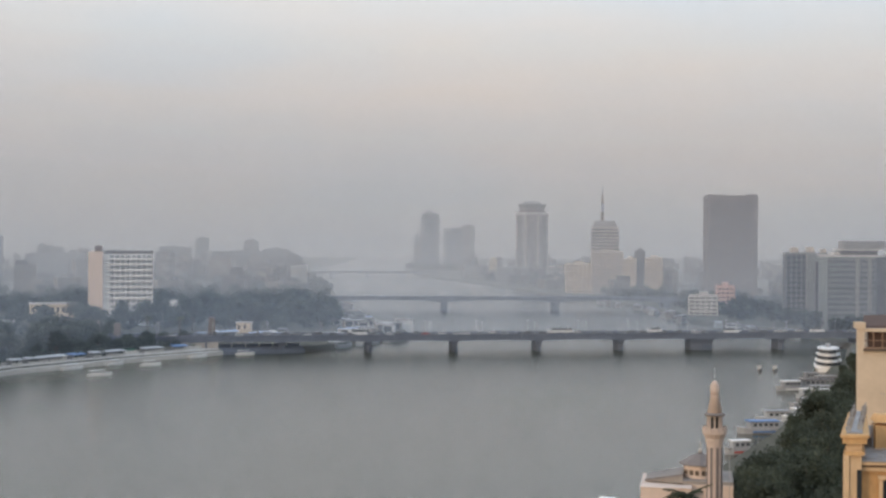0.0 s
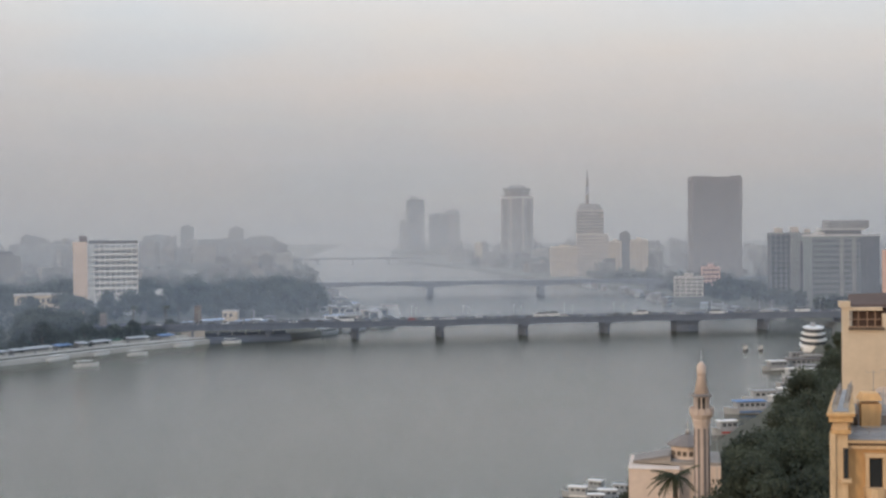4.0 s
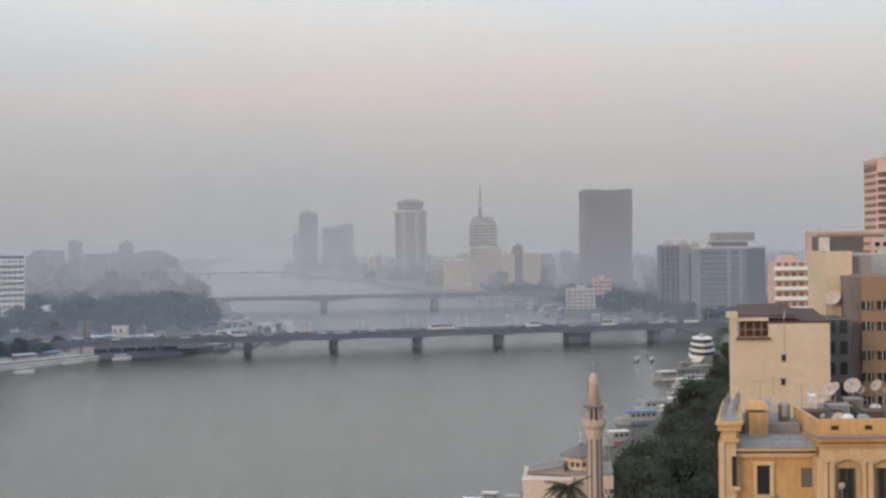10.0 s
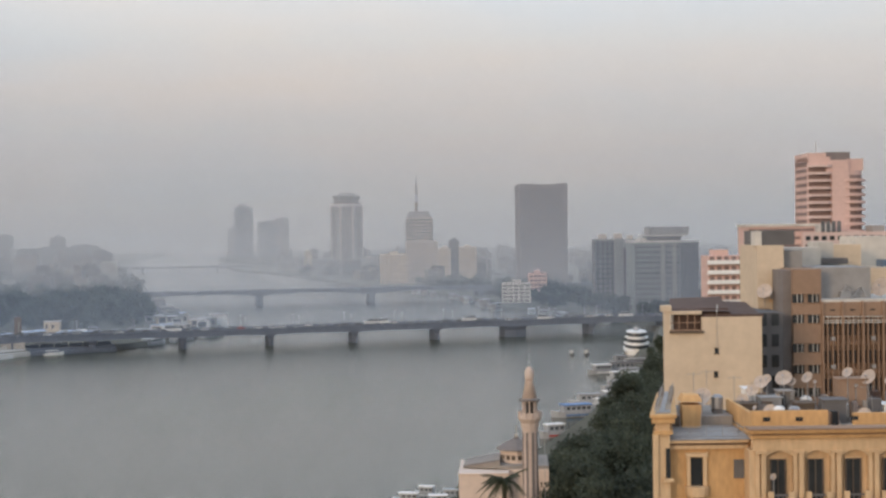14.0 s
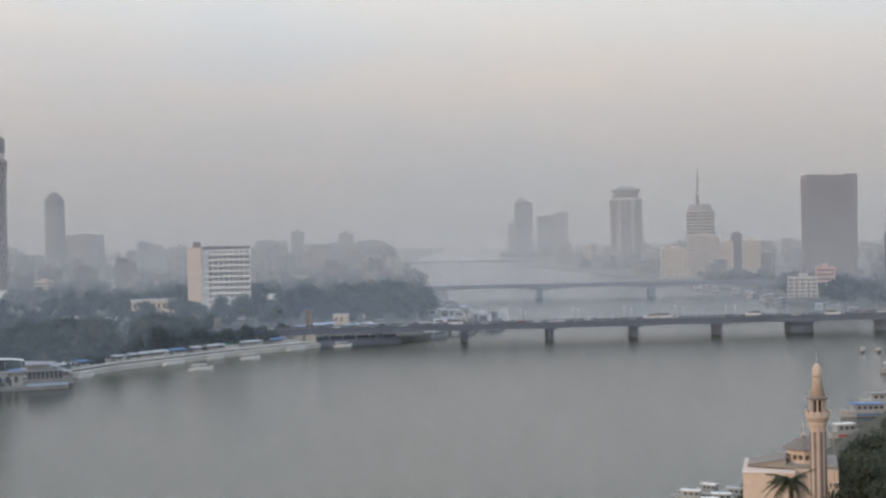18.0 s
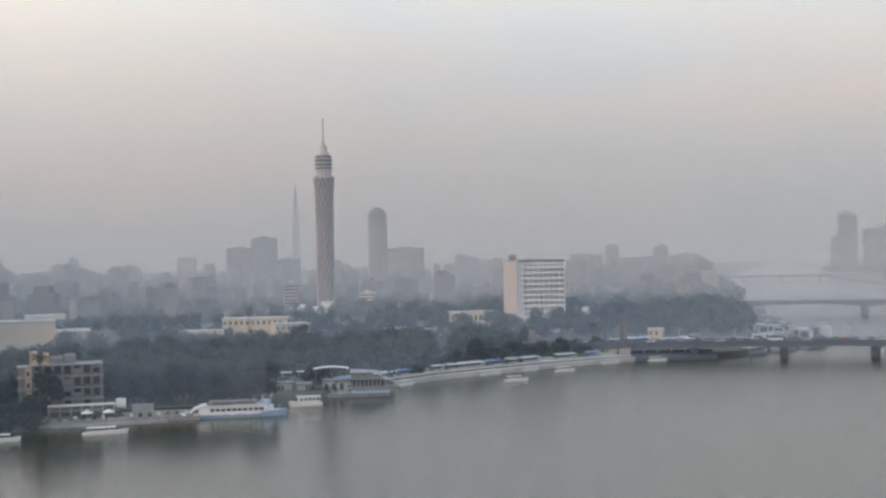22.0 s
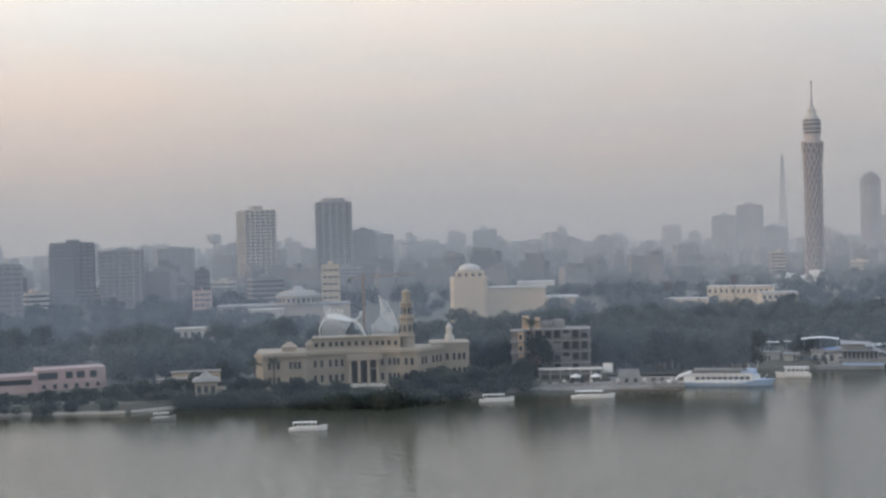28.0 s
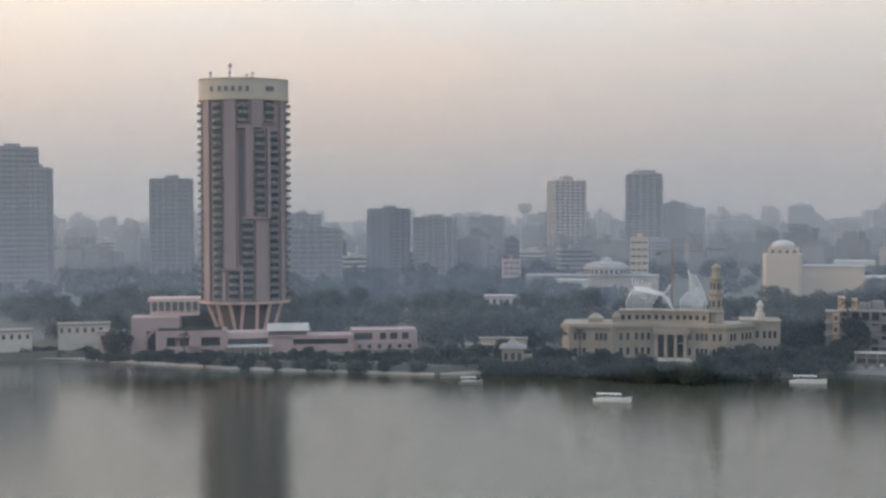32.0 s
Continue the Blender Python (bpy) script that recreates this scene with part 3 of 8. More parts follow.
for u in (-15, -11.5, -8, -4.5, -1.4):
    part("pier", Build().box(u, u + .6, -.6, 0, 0, 49.5), M["slate"], t)
for u in (.2, 1.8, 3.4, 10.2, 11.8):
    part("rib", Build().box(u, u + .7, -2.9, -2.5, 0, 50), M["slate"], t)
part("parapet", Build().box(-15.3, -.8, -.4, 20.3, 49.5, 50.6), M["grey"], t)
part("lift_house", Build().box(-11, -6, 5, 14, 50.6, 54).box(0, 5, 4, 12, 51, 54.4).box(9.6, 13, 3, 10, 50.4, 53), M["beige"], t)
t = thing("broad_hotel_block", pose(262, 862, GROUND, 0, 0, -3), "broad grey-green hotel block with a stepped pale roof house", "hotel")
part("front_wall", Build().box(-19, 11.5, 0, 26, 0, 48.5), M["slate"], t)
# this side's shade is put into its colour, darker than the front
part("end_wall", Build().prism([(11.5, .4), (26, 9), (20, 30), (11.5, 26)], 0, 48.2), M["dark"], t, "end wall with its shade put into a darker grey")
for k in range(13):
    part("window_band", Build().box(-18.6, 11.2, -.1, 0, 4 + k * 3.4, 5.7 + k * 3.4), M["glass_grey"], t)
for i in range(20):
    part("rib", Build().box(-19 + i * 1.55, -18.6 + i * 1.55, -.45, 0, 0, 48), M["slate"], t)
for u in (-1.4, 6.2):
    part("shaft_strip", Build().box(u, u + 2.2, -.6, 0, 0, 48.3), M["grey"], t)
part("cornice", Build().box(-19.6, 12, -.7, 26.4, 48.5, 49.8).prism([(12, -.2), (26.8, 8.7), (20.6, 30.8), (12, 26.4)], 48.5, 49.6), M["pale"], t)
part("recess_storey", Build().box(-9, 13, 3, 22, 49.8, 52.6), M["dark"], t)
part("roof_terrace", Build().box(-11, 15, 2, 23, 52.6, 53.4).box(-14, -10, 4, 18, 49.8, 51.4), M["pale"], t)
part("roof_house", Build().prism([(-7, 3), (18, 5), (18, 22), (-7, 22)], 53.4, 58.6, 1.03), M["grey"], t)
for x, y, w, d, z1, az, fl, ba, wall, lab in (
        (153, 1542, 29, 16, 35.2, 5.7, 9, 6, "cream", "pale apartment block with long balconies"), (185, 1539, 35, 16, 49, 6.9, 13, 8, "beige", "pale beige riverside apartment block"),
        (210, 1536, 12, 14, 41, 7.8, 11, 3, "cream", "slim cream apartment block"), (223, 1550, 10.5, 14, 50.5, 8.2, 13, 3, "dark", "slim dark apartment block"),
        (235, 1522, 18, 14, 42.2, 8.8, 12, 4, "cream", "cream apartment block with red-brown balconies"), (77, 2099, 11, 12, 33, 2.1, 8, 3, "cream", "small cream tower on the far bank"),
        (262, 1600, 26, 14, 28, 9.5, 7, 5, "grey", "low grey block beside the apartment row"), (330, 1560, 40, 18, 30, 11.9, 8, 7, "beige", "low beige block behind a dark tower"),
        (205, 1075, 22, 14, 18, 11, 5, 5, "pale", "low pale riverside building under trees"), (232, 1120, 14, 12, 24, 12.5, 6, 4, "pink", "small reddish riverside building"),
        (95, 1900, 40, 16, 24, 2.9, 6, 8, "grey", "low grey riverside block"), (170, 2050, 60, 20, 22, 4.7, 6, 10, "beige", "low beige riverside block")):
    block("apartment_block", x, y, w, d, z1, az, fl, ba, wall, "dark", lab, frac=(.6, .42), spin=(x * 7 % 13) - 6)
t = block("glass_high_rise", -28, 3000, 38, 30, 120, -.5, 24, 6, "glass_blue", "glass_grey", "blue glass tower faint in the haze", "tower")
part("spire", Build().lathe(-4, 14, [(118, 9), (124, 8), (128, 3)], 10), M["grey"], t)
block("glass_high_rise", 22, 3000, 40, 30, 88, .5, 20, 6, "glass_blue", "glass_grey", "blue-grey glass tower faint in the haze", "tower")
block("glass_high_rise", 55, 3020, 28, 30, 96, 1, 20, 5, "grey", "glass_grey", "stepped grey tower faint in the haze", "tower")
block("glass_high_rise", -55, 3010, 15, 20, 74, -1, 16, 3, "grey", "glass_grey", "slim grey tower faint in the haze", "tower")
t = block("sign_block", -178, 1691, 18.5, 14, 29, -6, 8, 4, "beige", "grey", "beige block with an open frame on its roof", hut=False)
part("roof_frame", Build().box(-6, -5.2, 5, 6, 26, 36).box(5.2, 6, 5, 6, 26, 36).box(-6, 6, 5, 6, 34, 36).box(-6, 6, 5, 6, 29, 30), M["dark"], t)
block("low_block", -205, 1640, 32, 14, 21, -7.2, 5, 7, "beige", "grey", "low cream block on the island's tip", "building")

rngb = random.Random(21)
for x, y, w, z1, az in ((-711, 2501, 35, 45, -15.9), (-487, 2452, 42, 49, -11.2), (-468, 2659, 24, 65, -10), (-311, 2178, 110, 43, -8.1), (-308, 2190, 22, 60, -8), (-270, 2210, 40, 47, -7), (-627, 1847, 48, 65, -18.7),
                        (-863, 1804, 33, 70, -25.5), (-829, 1820, 34.5, 84, -24.5), (-798, 1834, 34, 52, -23.5), (-1210, 2301, 32, 57, -27.7), (-964, 1149, 37, 57, -40), (-986, 1385, 28, 58, -35.4), (-1030, 1330, 60, 42, -37.8),
                        (-640, 2300, 90, 36, -15.5), (-560, 2350, 50, 42, -13.4), (-900, 2300, 80, 33, -21.4), (-760, 2200, 60, 40, -19), (-660, 1950, 60, 50, -18.6), (-1000, 2100, 70, 34, -25.5), (-1120, 1700, 60, 40, -33.4)):
    bl = block("tower_block", x, y, w, w * .5, z1, az, max(6, int(z1 / 4.2)), max(3, min(7, int(w / 7))), rngb.choice(("grey", "slate", "grey")), "dark", "distant grey apartment tower paled by haze", frac=(.6, .42), spin=rngb.uniform(-20, 20))
    if w < 40 and z1 > 50:
        part("roof_cap", Build().lathe(0, w * .25, [(z1 - 3, w * .28), (z1 - 1, w * .28), (z1 + 3, w * .1)], 10), M["grey"], bl)

t = block("apartment_high_rise", -916, 922, 30, 24, 83, -44.8, 25, 6, "beige", "glass", "tall pale apartment tower with stacked balconies", "tower", spin=18, frac=(.5, .5), proud=.9)
part("lift_house", Build().box(-5, 5, 6, 16, 80, 85), M["beige"], t)
t = block("apartment_high_rise", -899, 1007, 34, 28, 90, -41.75, 27, 5, "grey", "glass", "tall grey apartment tower with banded balconies", "tower", frac=(.5, .5))
for k in range(27):
    part("balcony", Build().box(-18.6, -6, -1.4, 4, k * 3.22 + .2, k * 3.22 + 1.2).box(6, 18.6, -1.4, 4, k * 3.22 + .2, k * 3.22 + 1.2), M["grey"], t)
part("roof_ring", Build().lathe(0, 14, [(87, 14), (89.5, 14), (89.5, 11), (92, 11)], 14), M["grey"], t)
for x, y, w, d, z1, az, fl, ba, wall, lab in (
        (-872, 671, 33, 26, 57, -52.4, 17, 7, "dark", "dark grey apartment block among lower houses"), (-848, 698, 31, 26, 50, -50.8, 15, 6, "grey", "grey stepped apartment block beside a taller one"),
        (-661, 611, 11, 12, 24, -47.3, 6, 3, "pink", "half-finished pink-grey block among trees"), (-664, 614, 9, 9, 37, -47.3, 9, 3, "dark", "narrow raw concrete tower with open storeys"),
        (-838, 346, 30, 26, 97, -67.6, 28, 8, "grey", "grey hotel tower with white floor bands"), (-832, 356, 16, 26, 84, -66.9, 24, 5, "grey", "lower slab of the grey hotel tower"),
        (-878, 478, 28, 22, 79, -61.4, 23, 6, "grey", "grey apartment tower with a crowned roof"), (-900, 500, 16, 18, 62, -60.8, 18, 4, "beige", "slim apartment tower behind another"),
        (-760, 520, 40, 22, 44, -55.5, 12, 7, "grey", "grey apartment block rising behind trees"), (-950, 640, 30, 22, 52, -56, 14, 5, "dark", "dark apartment block standing in haze"),
        (-1010, 900, 34, 22, 48, -48.3, 13, 6, "grey", "grey apartment block standing in haze"), (-905, 1060, 20, 20, 62, -40.5, 17, 4, "dark", "dark apartment block between tall towers"), (-960, 960, 18, 20, 58, -45, 16, 3, "dark", "dark slim block behind a pale tower")):
    bl = block("city_block", x, y, w, d, z1, az, fl, ba, wall, "brown" if wall == "grey" else "slate", lab, frac=(.6, .45), spin=rngb.uniform(-12, 12))
block("museum_block", -640, 712, 11.7, 14, 37, -41.9, 7, 3, "cream", "glass", "plain cream block beside a domed hall", frac=(.4, .3))

# filler houses between the groves and the towers, built once and set down again
HOUSES = []
for i, (w, d, h, fl, ba, wall) in enumerate(((18, 14, 18, 5, 5, "beige"), (24, 16, 24, 7, 6, "grey"), (14, 14, 27, 8, 4, "beige"), (30, 16, 20, 6, 7, "grey"), (20, 15, 33, 9, 5, "dark"), (16, 12, 14, 4, 4, "cream"))):
    HOUSES.append(block("town_house", 0, 0, w, d, h, 0, fl, ba, wall, "glass", "flat-roofed town house in a dense hazy quarter", "house", z0=0, frac=(.6, .45), group="town houses", ribs=False))
placed = set()
for i in range(24):
    az = rngb.uniform(-71, -30) if i < 20 else rngb.uniform(-30, -12)
    dist = rngb.uniform(900, 1750) if az < -42 else rngb.uniform(1250, 2000)
    k = rngb.randrange(6)
    m = pose(dist * math.sin(radians(az)), dist * math.cos(radians(az)), GROUND, 0, 0, -az + rngb.uniform(-30, 30))
    if k not in placed:
        placed.add(k)
        HOUSES[k].matrix_basis = m
    else:
        copy_thing(HOUSES[k], m)

CITY = bpy.data.materials.new("far_city_render")
CITY.use_nodes = True
cn, cl = CITY.node_tree.nodes, CITY.node_tree.links
geo, pick = cn.new("ShaderNodeNewGeometry"), cn.new("ShaderNodeValToRGB")
pick.color_ramp.elements.new(.5)
for e, c in zip(pick.color_ramp.elements, ((0.07, 0.068, 0.068), (0.115, 0.105, 0.098), (0.21, 0.185, 0.16))):
    e.color = (*c, 1)
cl.new(geo.outputs["Random Per Island"], pick.inputs[0])
cl.new(pick.outputs[0], cn["Principled BSDF"].inputs["Base Color"])
cn["Principled BSDF"].inputs["Roughness"].default_value = .9


def shore(bank, y):
    """How far east a bank lies at a given northing."""
    pts = [p for p in bank if p[1] > 700]
    for (x0, y0), (x1, y1) in zip(pts, pts[1:]):
        if y0 <= y <= y1:
            return x0 + (x1 - x0) * (y - y0) / (y1 - y0)
    return pts[-1][0]


def far_city(name, label, count, a0, a1, r0, r1, tall, seed, side):
    """A dense quarter of flat-roofed houses, too many to count: walls with roof huts, and their window strips."""
    rng = random.Random(seed)
    wall, strip = Build(), Build()
    made = 0
    while made < count:
        az, r = radians(rng.uniform(a0, a1)), rng.uniform(r0, r1)
        x, y = r * math.sin(az), r * math.cos(az)
        if y > 700 and ((side < 0 and x > shore(ISLAND_BANK, y) - 40) or (side > 0 and x < shore(EAST_BANK, y) + 35)):
            continue
        made += 1
        w, d = rng.uniform(11, 30), rng.uniform(10, 18)
        h = rng.uniform(*tall) * (.62 + .38 * (r - r0) / (r1 - r0)) * rng.choice((.6, .8, .9, 1, 1.1))
        q = -az + radians(rng.uniform(-35, 35))
        c, sn = math.cos(q), math.sin(q)

        def at(b, u0, u1, v0, v1, z0, z1):
            b.add([(x + c * u - sn * v, y + sn * u + c * v, z) for z in (z0, z1) for u, v in ((u0, v0), (u1, v0), (u1, v1), (u0, v1))],
                  [(3, 2, 1, 0), (4, 5, 6, 7), (0, 1, 5, 4), (1, 2, 6, 5), (2, 3, 7, 6), (3, 0, 4, 7)])

        at(wall, -w / 2, w / 2, 0, d, GROUND, h)
        if rng.random() < .45:
            k = rng.uniform(-.3, .3) * w
            at(wall, k - w * .3, k + w * .25, 1, d, h, h + rng.uniform(3, 8))
        for i in range(rng.randrange(1, 4)):
            k = rng.uniform(-.42, .34) * w
            at(wall, k, k + rng.uniform(2, 5), d * .3, d * .7, h, h + rng.uniform(1.5, 4.5))
        fl = rng.uniform(3.1, 3.8)
        bays = [i for i in range(int(w / 4)) if rng.random() < .85]
        for k in range(int((h - GROUND) / fl)):
            z = h - (k + 1) * fl + 1
            if k > 7:
                break
            for i in bays:
                u = -w / 2 + 1 + i * 4
                at(strip, u, u + rng.uniform(1.3, 2.8), -.15, .1, z, z + 1.7)
    ob = tagged(new(name, wall.mesh(name, CITY)), label, "city", kind="stuff")
    part("window_strips", strip, M["dark"], ob)


far_city("west_city", "dense hazy quarter of flat-roofed apartment houses", 430, -76, -27, 1090, 2600, (24, 57), 71, -1)
far_city("island_city", "hazy houses beyond the island's park", 170, -28, -6, 1450, 2700, (20, 52), 72, -1)
far_city("east_city", "hazy low houses along the far east bank", 190, 1, 22, 1480, 2700, (14, 34), 73, 1)

t = site("water_tower", -46.7, 1800, "water tower with a flat disc tank in the haze", "water tower")
part("stem", Build().lathe(0, 0, [(0, 3.5), (46, 2.5)], 10), M["grey"], t)
part("tank", Build().lathe(0, 0, [(46, 3), (51, 9), (58, 9.5), (60, 8)], 16), M["grey"], t)

t = thing("round_high_rise", pose(-643, 1788, GROUND, 0, 0, 19.8), "slim grey cylindrical tower paled by haze", "tower")
part("shaft", Build().lathe(0, 0, [(0, 13), (106, 13)], 24), M["dark"], t, smooth=False)
part("crown", Build().lathe(0, 0, [(106, 13), (108, 14), (109, 12.5), (112, 13), (113, 10), (116, 9), (121, 2)], 24), M["dark"], t)
for k in range(24):
    part("floor_band", Build().lathe(0, 0, [(4.2 * k + 3, 13.3), (4.2 * k + 4.4, 13.3)], 24), M["grey"], t)

t = thing("lattice_mast", pose(-866, 2022, GROUND), "tall lattice radio mast faint in the haze", "mast")
for sx, sy in ((-1, -1), (1, -1), (1, 1), (-1, 1)):
    part("leg", Build().rod((sx * 6.5, sy * 6.5, 0), (sx * .9, sy * .9, 160), .75, 4), M["mast"], t)
for k in range(16):
    a, b2 = 6.5 - 5.6 * k / 16, 6.5 - 5.6 * (k + 1) / 16
    z, zz = k * 10, k * 10 + 10
    part("brace", Build().rod((-a, -a, z), (b2, -b2, zz), .38).rod((a, -a, z), (-b2, -b2, zz), .38).rod((-a, a, z), (-b2, -b2, zz), .38).rod((a, -a, z), (b2, b2, zz), .38), M["mast"], t)
part("antenna", Build().rod((0, 0, 158), (0, 0, 170), .6), M["mast"], t)

# ---- telecommunications tower with its lattice of concrete lozenges ----
t = thing("telecom_tower", pose(-497, 1231, GROUND), "tall concrete lattice telecommunications tower with an antenna mast", "tower")
part("shaft", Build().lathe(0, 0, [(0, 7.6), (60, 7.3), (110, 7.5), (126, 8.2), (130.5, 9.2)], 28), M["brown"], t)


def tower_r(z):
    return 8.7 - .5 * math.sin(math.pi * z / 130) if z < 112 else 8.6 + 1.6 * ((z - 112) / 18) ** 1.6


for s in (-1, 1):
    for i in range(12):
        b = Build()
        for k in range(26):
            z0, z1 = k * 5.0, k * 5.0 + 5.0
            a0, a1 = 2 * math.pi * (i / 12) + s * k * .2244, 2 * math.pi * (i / 12) + s * (k + 1) * .2244
            b.rod((tower_r(z0) * math.cos(a0), tower_r(z0) * math.sin(a0), z0), (tower_r(z1) * math.cos(a1), tower_r(z1) * math.sin(a1), z1), .5, 4)
        part("lattice_rib", b, M["lattice"], t)
part("rim", Build().lathe(0, 0, [(129.5, 9.8), (131.5, 10.3), (132, 9.6)], 28), M["tower"], t)
part("collar", Build().lathe(0, 0, [(130, 7.4), (138.5, 7.4)], 28), M["tower"], t)
head = part("head", Build().lathe(0, 0, [(138.5, 7.6), (140, 8.2), (151, 8.2), (152, 7.8)], 28), M["dark"], t)
for k in range(3):
    part("gallery", Build().lathe(0, 0, [(140.5 + 4 * k, 8.6), (141.6 + 4 * k, 8.6)], 28), M["tower"], head)
part("cap", Build().lathe(0, 0, [(152, 5.8), (154, 5.4), (155, 6.2), (156, 4.2), (160, 3.8), (161, 4.6), (162, 2.4), (164.5, 2.0)], 20), M["pale"], t)
part("mast", Build().lathe(0, 0, [(164, 1.2), (176, .8), (188, .6)], 8).box(-1.4, 1.4, -.4, .4, 186.6, 187.6), M["mast"], t)
part("podium", Build().lathe(0, 0, [(0, 12), (4, 12), (4, 10.4), (7, 10.2)], 20).box(-16, 10, -22, -12, 0, 5), M["rose"], t)
for x0, x1, y0, z in ((-26, -8, -30, 9), (-4, 12, -26, 7), (8, 18, -34, 12)):
    part("terrace", Build().box(x0, x1, y0, y0 + 10, 0, z), M["white"], t)

# ---- ministry and broadcasting towers ----
t = thing("ministry_tower", pose(130, 1996, GROUND, 0, 0, -3.7), "tall pale ministry tower with a flared crown", "tower")
part("shaft", Build().prism([(-23, 0), (-9, -8), (9, -8), (23, 0), (23, 22), (-23, 22)], 0, 99), M["grey"], t)
for u in (-22.6, -9, 9, 22.6):
    part("corner_rib", Build().box(u - .9, u + .9, (-8.4 if abs(u) < 10 else -.4), 1, 0, 99), M["beige"], t)
for x0, x1 in ((-8, 8), (10, 21), (-21, -10)):
    for k in range(22):
        part("window_band", Build().box(x0, x1, (-8.2 if x0 == -8 else -5.0), 0, 5 + k * 4.2, 7.4 + k * 4.2), M["brown"], t)
part("cornice", Build().prism([(-24.4, -.6), (-9.4, -9), (9.4, -9), (24.4, -.6), (24.4, 23), (-24.4, 23)], 97.6, 100.4), M["pale"], t)
part("neck", Build().prism([(-18, 1), (-7, -6), (7, -6), (18, 1), (18, 21), (-18, 21)], 99, 107), M["brown"], t)
part("crown", Build().prism([(-18.5, 1), (-8, -7), (8, -7), (18.5, 1), (18.5, 22), (-18.5, 22)], 107, 112.5, 1.16), M["grey"], t)
part("roof_house", Build().prism([(-14, 2), (14, 2), (14, 20), (-14, 20)], 112.5, 117, .7).rod((2, 8, 115), (2, 8, 122), .5), M["grey"], t)

t = thing("broadcast_tower", pose(200, 1688, GROUND, 0, 0, -6.8), "grey-beige broadcasting tower block with a red and white mast", "tower")
part("shaft", Build().box(-16.5, 16.5, 0, 25, 0, 76), M["beige"], t)
for i in range(9):
    part("pier", Build().box(-16.8 + i * 4.1, -15.6 + i * 4.1, -.5, 0, 0, 76), M["grey"], t)
for k in range(18):
    part("window_band", Build().box(-16.2, 16.2, -.15, 0, 4 + k * 4, 6 + k * 4), M["glass"], t)
part("top_storey", Build().prism([(-15, 1), (15, 1), (15, 24), (-15, 24)], 76, 84, .8), M["grey"], t)
for k in range(4):
    part("mast_section", Build().rod((-3, 10, 84 + k * 11), (-3, 10, 95 + k * 11), 2.2 - .45 * k, 6, 1.75 - .45 * k), M["rust" if k % 2 == 0 else "mast"], t)
for k in range(3):
    part("gallery", Build().lathe(-3, 10, [(88 + 12 * k, 3.4 - .6 * k), (89.5 + 12 * k, 3.4 - .6 * k)], 8), M["grey"], t)

# ---- slab hotel on the island ----
t = thing("slab_hotel", pose(-228, 920, GROUND, 0, 0, 13.2), "white slab hotel with recessed balconies in long rows", "hotel")
# warm sunlight on this end is put into its peach colour
part("end_wall", Build().box(-10.5, -1.2, -2, 10, 0, 49.5), M["shell"], t, "plain end wall with the sun's warm tint in its colour")
part("wall", Build().box(-1.2, 32, 2, 14, 0, 48), M["white"], t)
part("side_strip", Build().box(-1.2, 3.2, 1, 2, 0, 48), M["white"], t)
part("roof_screen", Build().box(0, 32, 3, 13, 48, 50), M["dark"], t)
part("lift_house", Build().box(-6.5, -1.5, 1, 8, 49.5, 53.5), M["brown"], t)
for k in range(11):
    z = 6 + k * 3.8
    part("balcony_slab", Build().box(3.2, 32, -.2, 2, z, z + .35).box(3.2, 32, -.2, 0, z + .35, z + 1.3), M["white"], t)
    for i in range(8):
        part("window", Build().box(3.6 + i * 3.55, 6.3 + i * 3.55, 1.9, 2.0, z + .5, z + 3.2), M["louvre"], t)
for i in range(9):
    part("divider", Build().box(3.2 + i * 3.55 - .12, 3.2 + i * 3.55 + .12, -.1, 2, 6, 47.6), M["white"], t)
part("entrance_wing", Build().box(1, 34, -10, 2, 0, 9), M["white"], t)
t = site("low_villa", -16.0, 950, "long low cream building with a flat roof", "building")
part("wall", Build().box(-14, 16, 0, 10, 0, 14), M["cream"], t)
part("roof", Build().box(-14.6, 16.6, -.6, 10.6, 14, 15), M["pale"], t)
for i in range(9):
    part("window", Build().box(-12.4 + i * 3.2, -10.8 + i * 3.2, -.1, 0, 9, 12), M["glass"], t)
t = site("pavilion_hall", -11.2, 955, "low hall with a broad pale roof beside a slab hotel", "hall")
part("wall", Build().box(-10, 10, 0, 14, 0, 12), M["beige"], t)
part("roof", Build().prism([(-12, -2), (12, -2), (12, 16), (-12, 16)], 12, 16, .5), M["pale"], t)

# low cream buildings showing through the park
for az, dist, w, d, h, lab in ((-27.2, 830, 26, 12, 12, "low cream club building among trees"), (-25.0, 870, 40, 14, 17, "long cream club building with a flat roof"), (-23.4, 850, 22, 12, 14, "cream building with stepped terraces"),
                               (-28.9, 760, 14, 10, 9, "small cream garden building"), (-19.2, 860, 16, 9, 9, "small pale house among trees"), (-17.8, 840, 12, 9, 9, "small pale house in a grove"),
                               (-14.9, 800, 12, 8, 8, "small pale kiosk building"), (-8.3, 850, 9, 6, 6.5, "small cream gate house near the bridge"), (-44.9, 820, 24, 12, 12, "low pale hall under trees"), (-47.6, 720, 20, 10, 9, "low pale house behind a grove")):
    t = site("garden_house", az, dist, lab, "house", spin=rngb.uniform(-15, 15))
    part("wall", Build().box(-w / 2, w / 2, 0, d, 0, h), M["cream" if "cream" in lab else "pale"], t)
    part("roof", Build().box(-w / 2 - .4, w / 2 + .4, -.4, d + .4, h, h + .6), M["pale"], t)
    for i in range(int(w / 3.5)):
        part("window", Build().box(-w / 2 + 1 + i * 3.5, -w / 2 + 2.4 + i * 3.5, -.1, 0, h - 3.6, h - 1.4), M["glass"], t)

